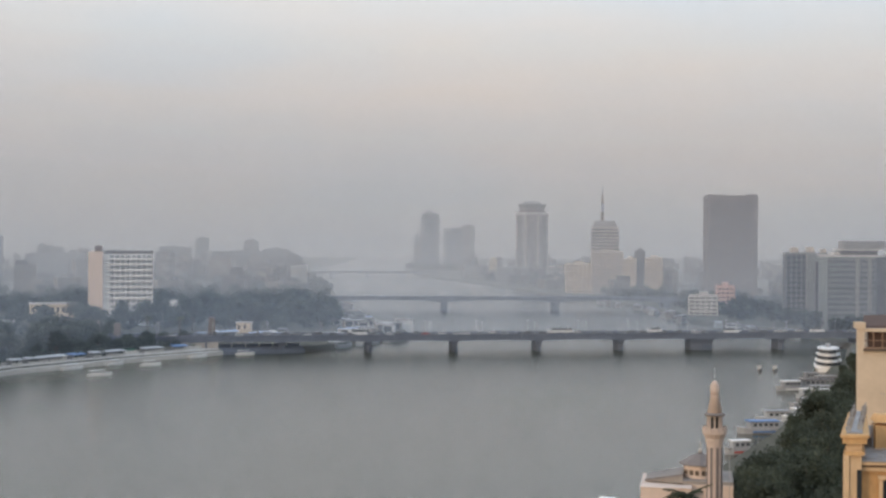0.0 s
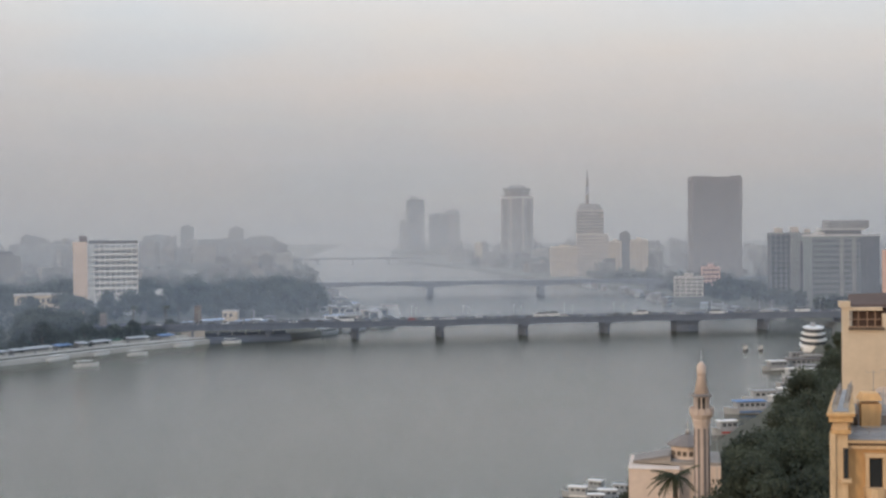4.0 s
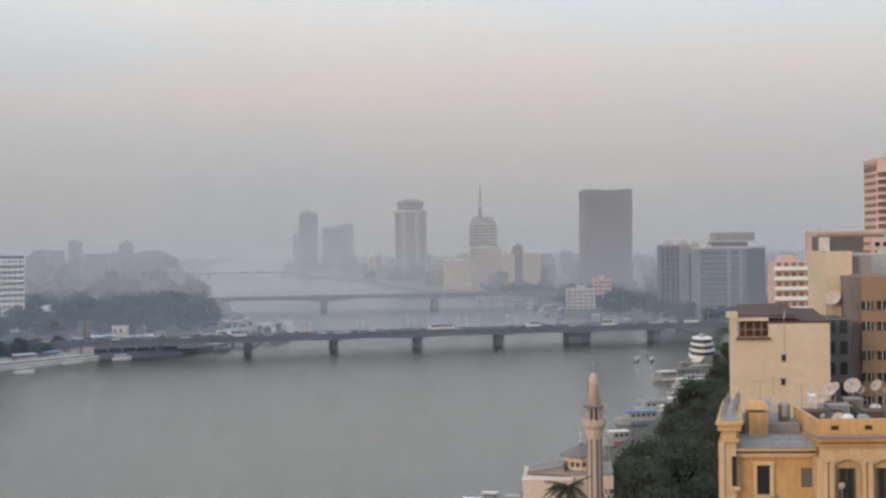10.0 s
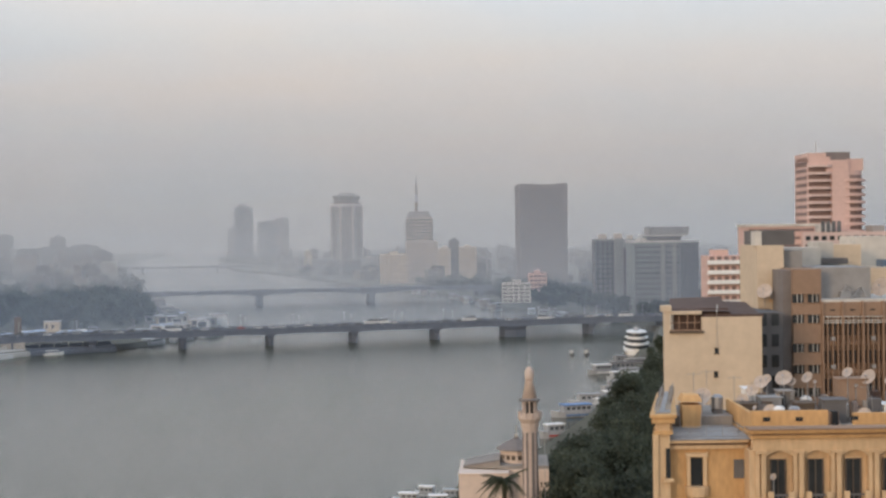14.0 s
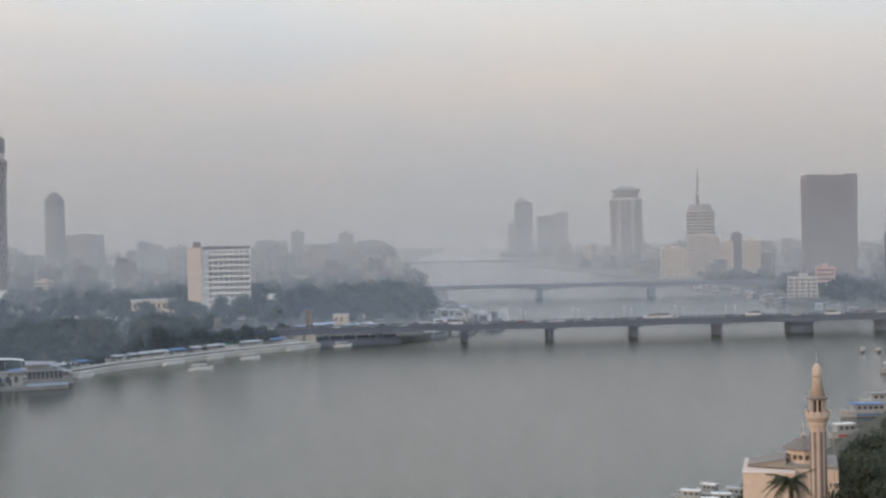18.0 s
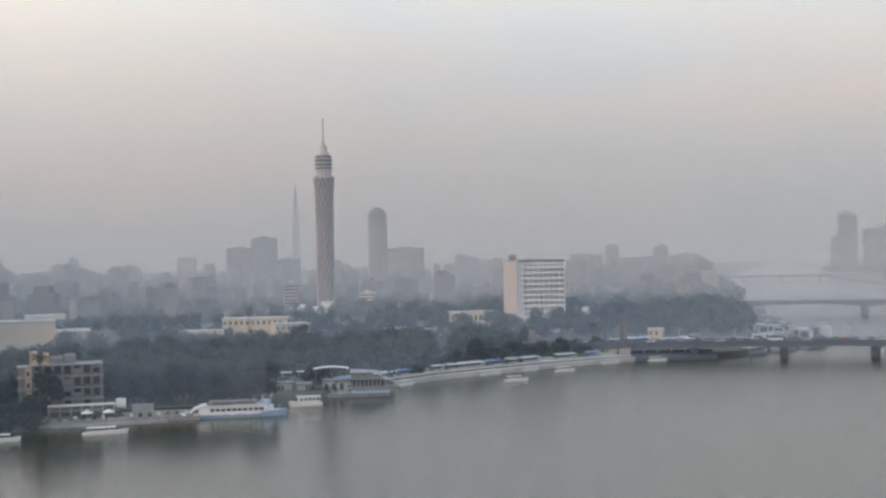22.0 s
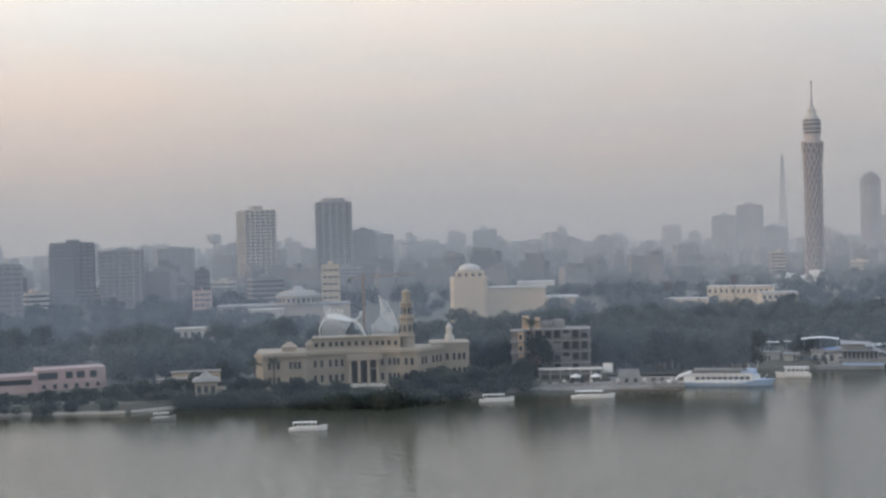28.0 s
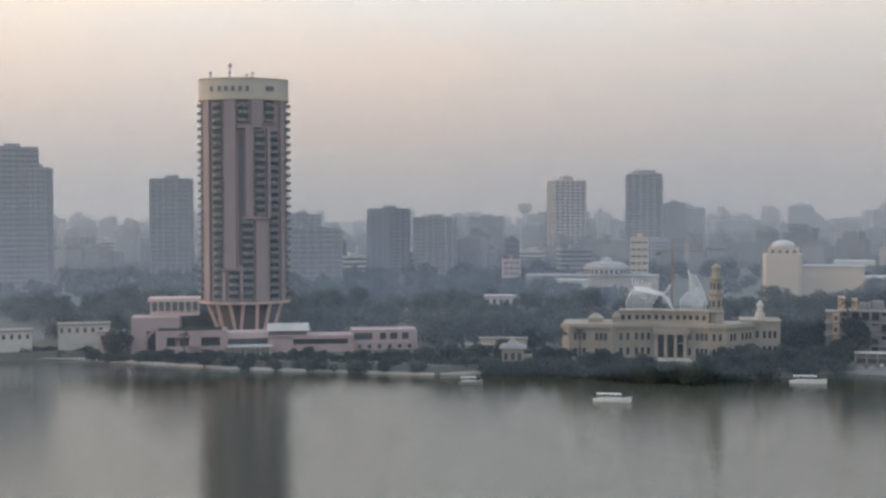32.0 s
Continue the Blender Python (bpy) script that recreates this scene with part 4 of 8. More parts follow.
# ---- opera house and the domed hall ----
t = site("opera_house", -36.1, 800, "cream opera house with a square domed tower and long wings", "opera house")
part("tower_wall", Build().prism([(-11.8, 0), (-9.8, -2), (8, -2), (10, 0), (10, 20), (-11.8, 20)], 0, 29), M["cream"], t)
part("upper_wall", Build().prism([(-8.8, 1), (8.4, 1), (8.4, 17), (-8.8, 17)], 29, 32.6), M["cream"], t)
part("dome", Build().lathe(-.3, 9, [(32.6, 6.8), (34, 6.6), (35.6, 5.4), (36.6, 3.4), (37, .4)], 18), M["pale"], t, "pale low dome", smooth=True)
for i in range(4):
    part("window", Build().box(-7.2 + i * 4, -5.4 + i * 4, .9, 1.05, 29.6, 31.4), M["glass"], t)
part("wing", Build().box(10, 44, 2, 20, 0, 22).box(44, 62, -4, 18, 0, 16), M["cream"], t)
part("wing_roof", Build().box(10, 44.5, 1.4, 20.6, 22, 22.8).box(44, 63, -4.6, 18.6, 16, 16.8).box(28, 50, 8, 20, 22.8, 25.5), M["pale"], t)
for x0, x1 in ((14, 30), (46, 60)):
    part("ledge", Build().box(x0, x1, (1.6 if x0 < 40 else -4.4), 2, 14.4, 15.2), M["stone"], t)
t = site("domed_hall", -43.3, 850, "low pale hall with a shallow ribbed dome", "hall")
part("base_wall", Build().box(-50, 32, 4, 30, 0, 12.5), M["beige"], t)
part("base_roof", Build().box(-50.5, 32.5, 3.4, 30.5, 12.5, 13.4), M["dirty"], t)
part("drum", Build().lathe(0, 16, [(13.4, 14.4), (18, 14.4), (18.4, 15)], 28), M["beige"], t)
for i in range(28):
    a = 2 * math.pi * i / 28
    part("drum_window", Build().box(-.9, .9, -.1, .2, 14.4, 17.2), M["glass"], t, at=pose(14.45 * math.sin(a), 16 - 14.45 * math.cos(a), 0, 0, 0, math.degrees(a)))
part("dome", Build().lathe(0, 16, [(18.4, 14.6), (20.2, 12), (21.4, 8.4), (22, 4), (22.4, 3.6), (23.6, 2.8), (24.4, .4)], 28), M["dirty"], t)
for i in range(28):
    a = 2 * math.pi * i / 28
    part("rib", Build().rod((14.6 * math.cos(a), 16 + 14.6 * math.sin(a), 18.4), (8.6 * math.cos(a), 16 + 8.6 * math.sin(a), 21.5), .35), M["stone"], t)
t = site("tower_crane", -40.6, 720, "rust-coloured tower crane over a building site", "crane")
part("mast", Build().rod((0, 0, 0), (0, 0, 33), .8, 4), M["rust"], t)
part("jib", Build().rod((-8, 0, 33), (28, 3, 34.5), .35, 4).rod((0, 0, 37), (22, 2.4, 34.6), .12, 4), M["rust"], t)
part("apex", Build().rod((0, 0, 33), (0, 0, 37.5), .4, 4), M["rust"], t)
part("counterweight", Build().box(-8, -6, -.8, .8, 31, 33), M["dark"], t)

# ---- the oval hotel tower on the island's tip ----
t = site("oval_hotel", -58.4, 560, "oval rose granite hotel tower with balcony stacks and cream crown", "hotel", z=0)
OVA, OVB = 17.6, 14.0


def oval(u, out=0.0):
    """A point and the outward heading on the tower's south front at u metres from its axis."""
    s = max(-.999, min(.999, u / OVA))
    a = math.acos(s)
    n = Vector((math.cos(a) / OVA, -math.sin(a) / OVB)).normalized()
    return OVA * math.cos(a) + n.x * out, OVB - OVB * math.sin(a) + n.y * out, math.degrees(math.atan2(n.x, -n.y))


ring = [(OVA * math.cos(2 * math.pi * i / 56), OVB + OVB * math.sin(2 * math.pi * i / 56)) for i in range(56)]


def grown(k):
    return [(x * k, OVB + (y - OVB) * k) for x, y in ring]


part("shaft", Build().prism(ring, 21, 104), M["rose"], t)
part("crown", Build().prism(grown(1.045), 103.6, 111.9), M["crown"], t, "smooth cream crown band")
part("crown_rim", Build().prism(grown(1.06), 111.6, 112.1).prism(grown(1.06), 103.2, 103.7), M["stone"], t)
part("ring_slab", Build().prism(grown(1.07), 20.0, 21.1), M["pink"], t)
part("core", Build().prism(grown(.62), 8, 20), M["dark"], t)
FH = 82.5 / 26
bal = Build()
bal.add([(2.3 * math.cos(math.pi + math.pi * i / 8), 1.7 * math.sin(math.pi + math.pi * i / 8), z) for z in (0, .3, 1.25) for i in range(9)],
        [tuple(range(8, -1, -1))] + [(k * 9 + i, k * 9 + i + 1, k * 9 + i + 10, k * 9 + i + 9) for k in range(2) for i in range(8)] + [(9, 10, 11, 12, 13, 14, 15, 16, 17)])
bal = bal.mesh("balcony", M["slate"])
pane = Build().box(-2.1, 2.1, -.12, .2, 0, 2.5).mesh("window", M["glass"])
STACKS = ((-17.4, 0, 26), (-10.6, 0, 26), (-.4, 23, 26), (10.2, 23, 26), (-4.2, 0, 4), (1.4, 0, 11), (6.3, 11, 22), (12.0, 0, 22), (17.4, 0, 26))
for u, k0, k1 in STACKS:
    for k in range(k0, k1):
        x, y, a = oval(u)
        part("balcony", bal, None, t, at=pose(x, y, 21.3 + k * FH, 0, 0, a))
        part("window", pane, None, t, at=pose(x, y, 21.5 + k * FH, 0, 0, a))
for u, w, z0, z1, m in ((-14.2, 2.2, 21, 103, "rose"), (-5.4, 4.6, 35, 103, "rose"), (2.0, 3.0, 55, 92, "rose"), (9.6, 1.4, 55, 92, "rose"), (14.8, 2.2, 21, 103, "rose"), (6.6, 4.9, 21, 55, "rose"), (5.0, 4.4, 92, 103, "rose"), (-1.2, 2.2, 36, 92, "dark"), (-8, 1.6, 21, 34, "rose"), (-1.2, 1.2, 24, 34, "rose")):
    x, y, a = oval(u)
    part("pier" if m == "rose" else "recessed_strip", Build().box(-w / 2, w / 2, -(1.1 if m == "rose" else .15), .8, z0, z1), M[m], t, at=pose(x, y, 0, 0, 0, a))
part("ledge", Build().box(-3.4, 3, -1.0, 2, 91.6, 92.5).box(-1, 9, -1.0, 2, 54.8, 55.8).box(-9, .4, -.9, 3, 34, 34.9), M["rose"], t)
for u, v in ((-15.5, -11.5), (-11.5, -9.5), (-6.3, -4.0), (-.6, -2.2), (5.2, 5.2), (10.5, 8.6), (15.2, 12.8)):
    x, y, a = oval(u, -.6)
    x2, y2, a = oval(v, -2.4)
    part("raking_column", Build().rod((x, y, 20.2), (x2, y2, 7.5), .75, 6), M["pink"], t)
for i, (u, h) in enumerate(((-13.5, 3.2), (-5.6, 7), (1.2, 2.6), (3.6, 3.4))):
    part("antenna", Build().rod((u, 8, 111.8), (u, 8, 111.8 + h), .26).box(u - .7, u + .8, 7.6, 8.4, 111.8 + h * .35, 111.8 + h * .46).box(u - .6, u + .9, 7.6, 8.4, 111.8 + h * .72, 111.8 + h * .9), M["mast"], t)
# plain bars stand in for the sign on the crown
for u in (-12.6, -9.6, -6.9, -4.2, -1.4, 1.4):
    x, y, a = oval(u, .82)
    part("sign_bar", Build().box(-.55, .55, -.12, .2, 106.6, 108.7), M["pylon"], t, at=pose(x, y, 0, 0, 0, a))
for u in (9.4, 10.9):
    x, y, a = oval(u, .82)
    part("sign_ring", Build().lathe(0, 0, [(-.1, 1.1), (.1, 1.1)], 14), M["brown"], t, at=pose(x, y, 107.8, 90, 0, a))

t = site("hotel_podium", -58.4, 535, "low pink and cream hotel wings stepping down to the river", "hotel", z=0)
part("arch_wing", Build().box(-43.4, -37.6, 0, 16, 2.5, 17.2).box(-26.6, -25, 0, 16, 2.5, 17.2).box(-37.6, -26.6, 0, 16, 12, 17.2).box(-37.6, -26.6, 6, 16, 2.5, 12), M["podium"], t)
part("arch", Build().add([(-32.1 + r * math.cos(math.pi * i / 12), -.05, 6.4 + r * math.sin(math.pi * i / 12) * 1.05) for r in (5.5, 6.6) for i in range(13)], [(i, i + 1, i + 14, i + 13) for i in range(12)]), M["rose"], t)
part("arch_void", Build().box(-37.4, -26.8, 5.8, 5.95, 2.6, 11.9), M["glass"], t)
part("terrace_pavilion", Build().box(-37, -18, 8, 20, 17.2, 18.2).box(-37.5, -17.5, 7, 21, 22.6, 24), M["palepink"], t)
for i in range(8):
    part("column", Build().box(-36.6 + i * 2.6, -36 + i * 2.6, 8, 8.6, 18.2, 22.6), M["palepink"], t)
part("centre_wing", Build().box(-34, -30, -3, 12, 2.5, 12.2).box(-21.4, -17, -3, 12, 2.5, 12.2).box(-9.6, -7, -3, 12, 2.5, 12.2).box(-30, -9.6, -3, 12, 9.6, 12.2).box(-30, -9.6, -3, 12, 2.5, 6).box(-30, -9.6, 1, 12, 6, 9.6), M["podium"], t)
for x0, x1 in ((-29.8, -21.6), (-16.8, -9.8)):
    part("window", Build().box(x0, x1, .85, .98, 6, 9.6), M["glass"], t)
part("roof_hedge", Build().box(-33, -9, -2, 4, 12.2, 13), M["leaf"], t)
part("entrance_hall", Build().box(-7, 9, 2, 14, 2.5, 10.8), M["palepink"], t)
part("glass_front", Build().box(-6.6, 8.6, 1.7, 2, 4.5, 8.4), M["glass"], t)
part("gable_hall", Build().box(9, 24, 0, 10, 8.3, 11.4), M["brown"], t)
part("gable_roof", Build().add([(8.4, -1, 11.4), (24.8, -1, 11.4), (24.8, 5, 14), (8.4, 5, 14), (24.8, 11, 11.4), (8.4, 11, 11.4)], [(0, 1, 2, 3), (3, 2, 4, 5), (0, 3, 5), (1, 4, 2)]), M["pale"], t)
part("river_wing", Build().box(9, 42, -2, 12, 2.5, 6).box(9, 18.5, -2, 12, 6, 9.4).box(40, 42, -2, 12, 6, 9.4).box(9, 42, -2, 12, 8.2, 9.6).box(18.5, 40, .5, 12, 6, 8.2), M["podium"], t)
part("window_band", Build().box(18.6, 40, .3, .45, 6, 8.2), M["glass"], t)
part("garden_wing", Build().box(42, 68, 3, 16, 2.5, 6.2).box(42, 68, 5, 18, 6.2, 10.8), M["podium"], t)
for x0, x1 in ((42.8, 50), (53, 55.5), (57, 60), (62, 64.5)):
    part("window", Build().box(x0, x1, 4.85, 4.98, 7, 9.6), M["glass"], t)
for i in range(6):
    part("window", Build().box(44 + i * 4, 45.4 + i * 4, 2.85, 2.98, 3.6, 5.2), M["glass"], t)
for i in range(9):
    part("column", Build().box(-6 + i * 1.9, -5.4 + i * 1.9, -6, -5.4, 2.5, 5.6), M["pale"], t)
part("loggia_roof", Build().box(-7, 10.5, -6.4, 2, 5.6, 6.2), M["pale"], t)
for az, dist, w, d, h, lab, m in ((-67.7, 560, 15, 9, 8, "low pale riverside house with a flat roof", "pale"), (-64.9, 560, 20, 9, 10, "low pale restaurant with a flat roof", "pale"), (-63.8, 545, 10, 8, 8, "small pink gate house", "pink"),
                                  (-48.6, 505, 10, 6, 5, "small pale boat house", "pale"), (-47.6, 520, 18, 6, 6, "pale garden wall house", "cream")):
    t = site("river_house", az, dist, lab, "house")
    part("wall", Build().box(-w / 2, w / 2, 0, d, 0, h), M[m], t)
    part("roof", Build().box(-w / 2 - .4, w / 2 + .4, -.4, d + .4, h, h + .5), M["roofing"], t)
    for i in range(int(w / 3)):
        part("window", Build().box(-w / 2 + .8 + i * 3, -w / 2 + 2 + i * 3, -.1, 0, h - 3, h - 1.2), M["glass"], t)
t = site("river_kiosk", -47.2, 492, "small cream kiosk with a stepped pyramid roof", "kiosk", z=1.5)
part("wall", Build().box(-4, 4, 0, 7, 0, 7).box(4, 7, 1, 6, 0, 4.5), M["palace"], t)
part("roof", Build().prism([(-5, -1), (5, -1), (5, 8), (-5, 8)], 7, 8.2, .8).prism([(-2.6, .9), (2.6, .9), (2.6, 6), (-2.6, 6)], 8.2, 10.4, .1), M["dirty"], t)
for i in range(3):
    part("opening", Build().box(-3.2 + i * 2.4, -1.8 + i * 2.4, -.1, 0, 3, 5.4), M["glass"], t)

# ---- the riverside palace ----
t = site("river_palace", -41.4, 505, "cream stone riverside palace with columns and corner turret", "palace", z=0)
FRONT = [(-33, 2), (-30.5, 0), (-14.6, 0), (-13.4, 2.0), (-7, 3.8), (0, 4.8), (8, 5.0), (15, 4.0), (20.3, 1.8), (26.5, 1.0), (37, 12.5)]


def grow(poly, d):
    """The same outline pushed out by d."""
    out = []
    n = len(poly)
    for i in range(n):
        a, c = Vector(poly[(i + 1) % n]) - Vector(poly[i - 1]), Vector(poly[i])
        a.normalize()
        out.append((c.x + a.y * d, c.y - a.x * d))
    return out


HOUSE = FRONT + [(37, 21), (-33, 21)]
ATTIC = [(-12, 6), (-7, 7.2), (0, 8.2), (8, 8.4), (15, 7.4), (20.5, 5.4), (20.5, 17), (-12, 17)]
part("wall", Build().prism(HOUSE, 2.5, 15.2), M["palace"], t)
part("plinth", Build().prism(grow(HOUSE, .35), 2.5, 4.0), M["palace"], t)
part("string_course", Build().prism(grow(HOUSE, .3), 8.9, 9.4), M["palace"], t)
part("cornice", Build().prism(grow(HOUSE, .9), 15.2, 15.7).prism(grow(HOUSE, .6), 14.6, 15.2), M["palace"], t)
part("parapet", Build().prism(grow(HOUSE, .1), 15.7, 16.4), M["palace"], t)
part("attic", Build().prism(ATTIC, 16.4, 20.4), M["palace"], t)
part("attic_cornice", Build().prism(grow(ATTIC, .6), 20.4, 21), M["palace"], t)
for (x0, y0), (x1, y1) in zip(grow(ATTIC, .3), grow(ATTIC, .3)[1:6]):
    part("railing", Build().rod((x0, y0, 22.3), (x1, y1, 22.3), .1), M["dark"], t)
    for i in range(6):
        part("baluster", Build().rod((x0 + (x1 - x0) * i / 6, y0 + (y1 - y0) * i / 6, 21), (x0 + (x1 - x0) * i / 6, y0 + (y1 - y0) * i / 6, 22.3), .09, 4), M["dark"], t)
win = Build().box(-.55, .55, -.1, .1, 0, 2.6).mesh("window", M["glass_near"])
attic_win = Build().box(-.65, .65, -.1, .1, 0, 1.7).mesh("window", M["glass_near"])
sill = Build().box(-.75, .75, -.3, .1, -.3, 0).mesh("sill", M["palace"])


def bays(line, k, spots, rows, mesh, trim=None):
    """Windows at the given distances along one side of an outline."""
    (x0, y0), (x1, y1) = line[k], line[k + 1]
    a, L = math.atan2(y1 - y0, x1 - x0), math.hypot(x1 - x0, y1 - y0)
    for z in rows:
        for s in spots:
            m = pose(x0 + math.cos(a) * s, y0 + math.sin(a) * s, z, 0, 0, math.degrees(a))
            w = part("window", mesh, None, t, at=m)
            if trim:
                part("sill", trim, None, w)


bays(FRONT, 1, (2.4, 4.0, 5.6, 10.2, 11.8, 13.4), (4.9, 10.4), win, sill)
bays(FRONT, 3, (2.0, 4.6), (4.9, 10.4), win, sill)
bays(FRONT, 4, (1.2, 3.4, 5.6), (4.9, 10.4), win, sill)
bays(FRONT, 6, (5.6,), (4.9, 10.4), win, sill)
bays(FRONT, 7, (1.4, 3.2, 4.8), (4.9, 10.4), win, sill)
bays(FRONT, 8, (2.0, 4.2), (4.9, 10.4), win, sill)
bays(FRONT, 9, (3.0, 5.0, 9.4, 11.6, 13.8), (4.9, 10.4), win, sill)
for k, spots in ((0, (1.2, 3.6)), (1, (1.4, 3.6, 5.8)), (2, (1.4, 4, 6.6)), (3, (1.4, 3.8, 6)), (4, (1.4, 4))):
    bays(ATTIC, k, spots, (17.6,), attic_win)
part("portico_void", Build().box(1, 12.6, 4.5, 4.9, 4, 12.6), M["glass_near"], t)
part("entablature", Build().box(.2, 13.4, 1.6, 5.2, 12.6, 14.6), M["palace"], t)
for u in (1.4, 4.8, 8.4, 11.8):
    part("column", Build().lathe(u, 2.4, [(3.6, .85), (4.2, .68), (11.8, .58), (12.6, .9)], 12), M["palace"], t)
part("steps", Build().box(-1, 14.5, -1, 5, 2.5, 3.2).box(0, 13.5, .2, 5, 3.2, 3.8).box(-2, 20, -12, -1, 2, 2.6), M["pale"], t)
tur = part("turret", Build().lathe(23.3, 10, [(2.5, 2.9), (20, 2.8), (20.6, 3.2), (21.2, 2.7), (26.6, 2.5), (27.2, 3.1), (28, 3.1)], 8), M["palace"], t)
part("belfry", Build().lathe(23.3, 10, [(28, 2.1), (32.2, 2.0), (32.7, 2.6), (33.4, 2.5)], 8), M["palace"], tur)
part("cap", Build().lathe(23.3, 10, [(33.4, 1.6), (36.4, 1.5), (36.8, 1.9), (37.4, 1.7), (38.2, .6), (38.6, .1)], 8), M["palace"], tur)
for z in (22.4, 28.9):
    q = 2.5 if z < 25 else 1.95
    for a in range(8):
        part("opening", Build().box(-.42, .42, -.12, .2, 0, 2.4), M["glass"], tur, at=pose(23.3 + q * math.sin(radians(45 * a + 22)), 10 - q * math.cos(radians(45 * a + 22)), z, 0, 0, 45 * a + 22))
part("back_wing", Build().box(33, 47, 14, 30, 2.5, 16.4).box(32.6, 47.4, 13.6, 30.4, 16.4, 17.2), M["palace"], t)
for u in (38.6, 41.2, 43.2, 45):
    part("window", win, None, t, at=pose(u, 14, 10.6))
    part("window", win, None, t, at=pose(u, 14, 5))
part("cupola", Build().lathe(40, 20, [(17.2, 1.8), (19.6, 1.8), (19.6, 1.1), (22, 1.1), (22.4, 1.5), (23.4, .9), (24.4, .1)], 8), M["pale"], t)
for u, r, z in ((-21, 2.6, 15.4), (-13.2, 1.6, 16)):
    part("roof_pavilion", Build().box(u - r, u + r, 8 - r, 8 + r, z, z + 2.6).prism([(u - r - .4, 7.6 - r), (u + r + .4, 7.6 - r), (u + r + .4, 8.4 + r), (u - r - .4, 8.4 + r)], z + 2.6, z + 4.4, .25), M["palace"], t)
# the white steel canopy over the roof terrace: a fan of bent ribs, a fish-shaped body and a feather of barbs
canopy = site("canopy_sculpture", -41.4, 509, "white bent-rib roof canopy like a fish skeleton", "canopy", z=21)


def bent(pts, r):
    b = Build()
    for a, c in zip(pts, pts[1:]):
        b.rod(a, c, r, 4)
    return b


def along(pts, q):
    k = min(int(q * (len(pts) - 1)), len(pts) - 2)
    return Vector(pts[k]).lerp(Vector(pts[k + 1]), q * (len(pts) - 1) - k)


ridge = [(-6.8, 5, 8.7), (-4.2, 5, 9.0), (-1, 5, 8.4), (1.6, 5, 7.2), (3.6, 5, 6.5)]
belly = [(-6.6, 4, 7.4), (-3.6, 3.6, 7.0), (-.6, 3.8, 6.3), (2, 4.4, 5.7), (3.8, 5, 5.4)]
body = Build()
rows = [along(ridge, i / 12) for i in range(13)] + [along(belly, i / 12) for i in range(13)]
back = [v + Vector((0, .7, -.15)) for v in rows]
body.add([tuple(v) for v in rows + back], [(13 + i, 14 + i, 1 + i, i) for i in range(12)] + [(26 + i, 27 + i, 40 + i, 39 + i) for i in range(12)] + [(i, i + 1, 27 + i, 26 + i) for i in range(12)])
part("fish_body", body, M["canvas"], canopy)
tail = Build()
for tip in ((6.9, 5, 9.7), (8.0, 5, .2)):
    a, c = Vector((3.4, 5, 6.6)), Vector((3.6, 5, 5.4))
    mid = Vector((5.4, 5, 7.0 if tip[2] > 5 else 4.4))
    tail.add([tuple(a), tuple(c), tuple(mid - Vector((.5, 0, .5))), tuple(mid + Vector((.5, 0, .5))), tip, (tip[0] - .9, 5, tip[2] - .2)], [(0, 1, 2, 3), (3, 2, 5, 4)])
part("tail_fin", tail, M["canvas"], canopy)
for i in range(6):
    p = along(ridge, .02 + i * .1)
    part("spike", bent([tuple(p), (p.x - .9, 4.8, p.z + 1.3), (p.x - 1.0 + .25 * i, 4.6, p.z + 3.2 - .3 * i)], .26), M["canvas"], canopy)
for i in range(10):
    f = i / 9
    p, foot = along(belly, f * .75), -9.2 + 9.0 * f
    part("rib", bent([tuple(p), (p.x - 1.5 + f, 3.4, p.z * .8), (foot - .3 + .2 * f, 3.1, p.z * .42), (foot, 3, .2)], .22), M["canvas"], canopy)
part("outer_rib", bent([(-9.4, 3, .2), (-9.6, 3.2, 3.4), (-8.4, 3.6, 6.2), (-6.8, 4.4, 8.4), (-5.4, 4.8, 10.6)], .17), M["canvas"], canopy)
stem = [(19.4, 5, .3), (19.7, 5, 3.4), (18.8, 5, 7.2), (17.2, 5, 10.2), (15.8, 5, 13.2)]
part("stem", bent(stem, .24), M["canvas"], canopy)
for i in range(10):
    p = along(stem, .98 - i * .075)
    n = 3.0 + i * .36
    part("barb", bent([tuple(p), (p.x - n * .42, 4.7, p.z + .05 * n), (p.x - n * .78, 4.4, p.z + .34 * n), (p.x - n, 4.2, p.z + .72 * n)], .22), M["canvas"], canopy)
for i in range(9):
    p, foot = along(stem, .62 - i * .04), 10.4 + i * 1.0
    part("rib", bent([tuple(p), ((p.x + foot) / 2 - .6, 4.2, p.z * .86), (foot - .2, 3.4, p.z * .45), (foot, 3, .2)], .21), M["canvas"], canopy)

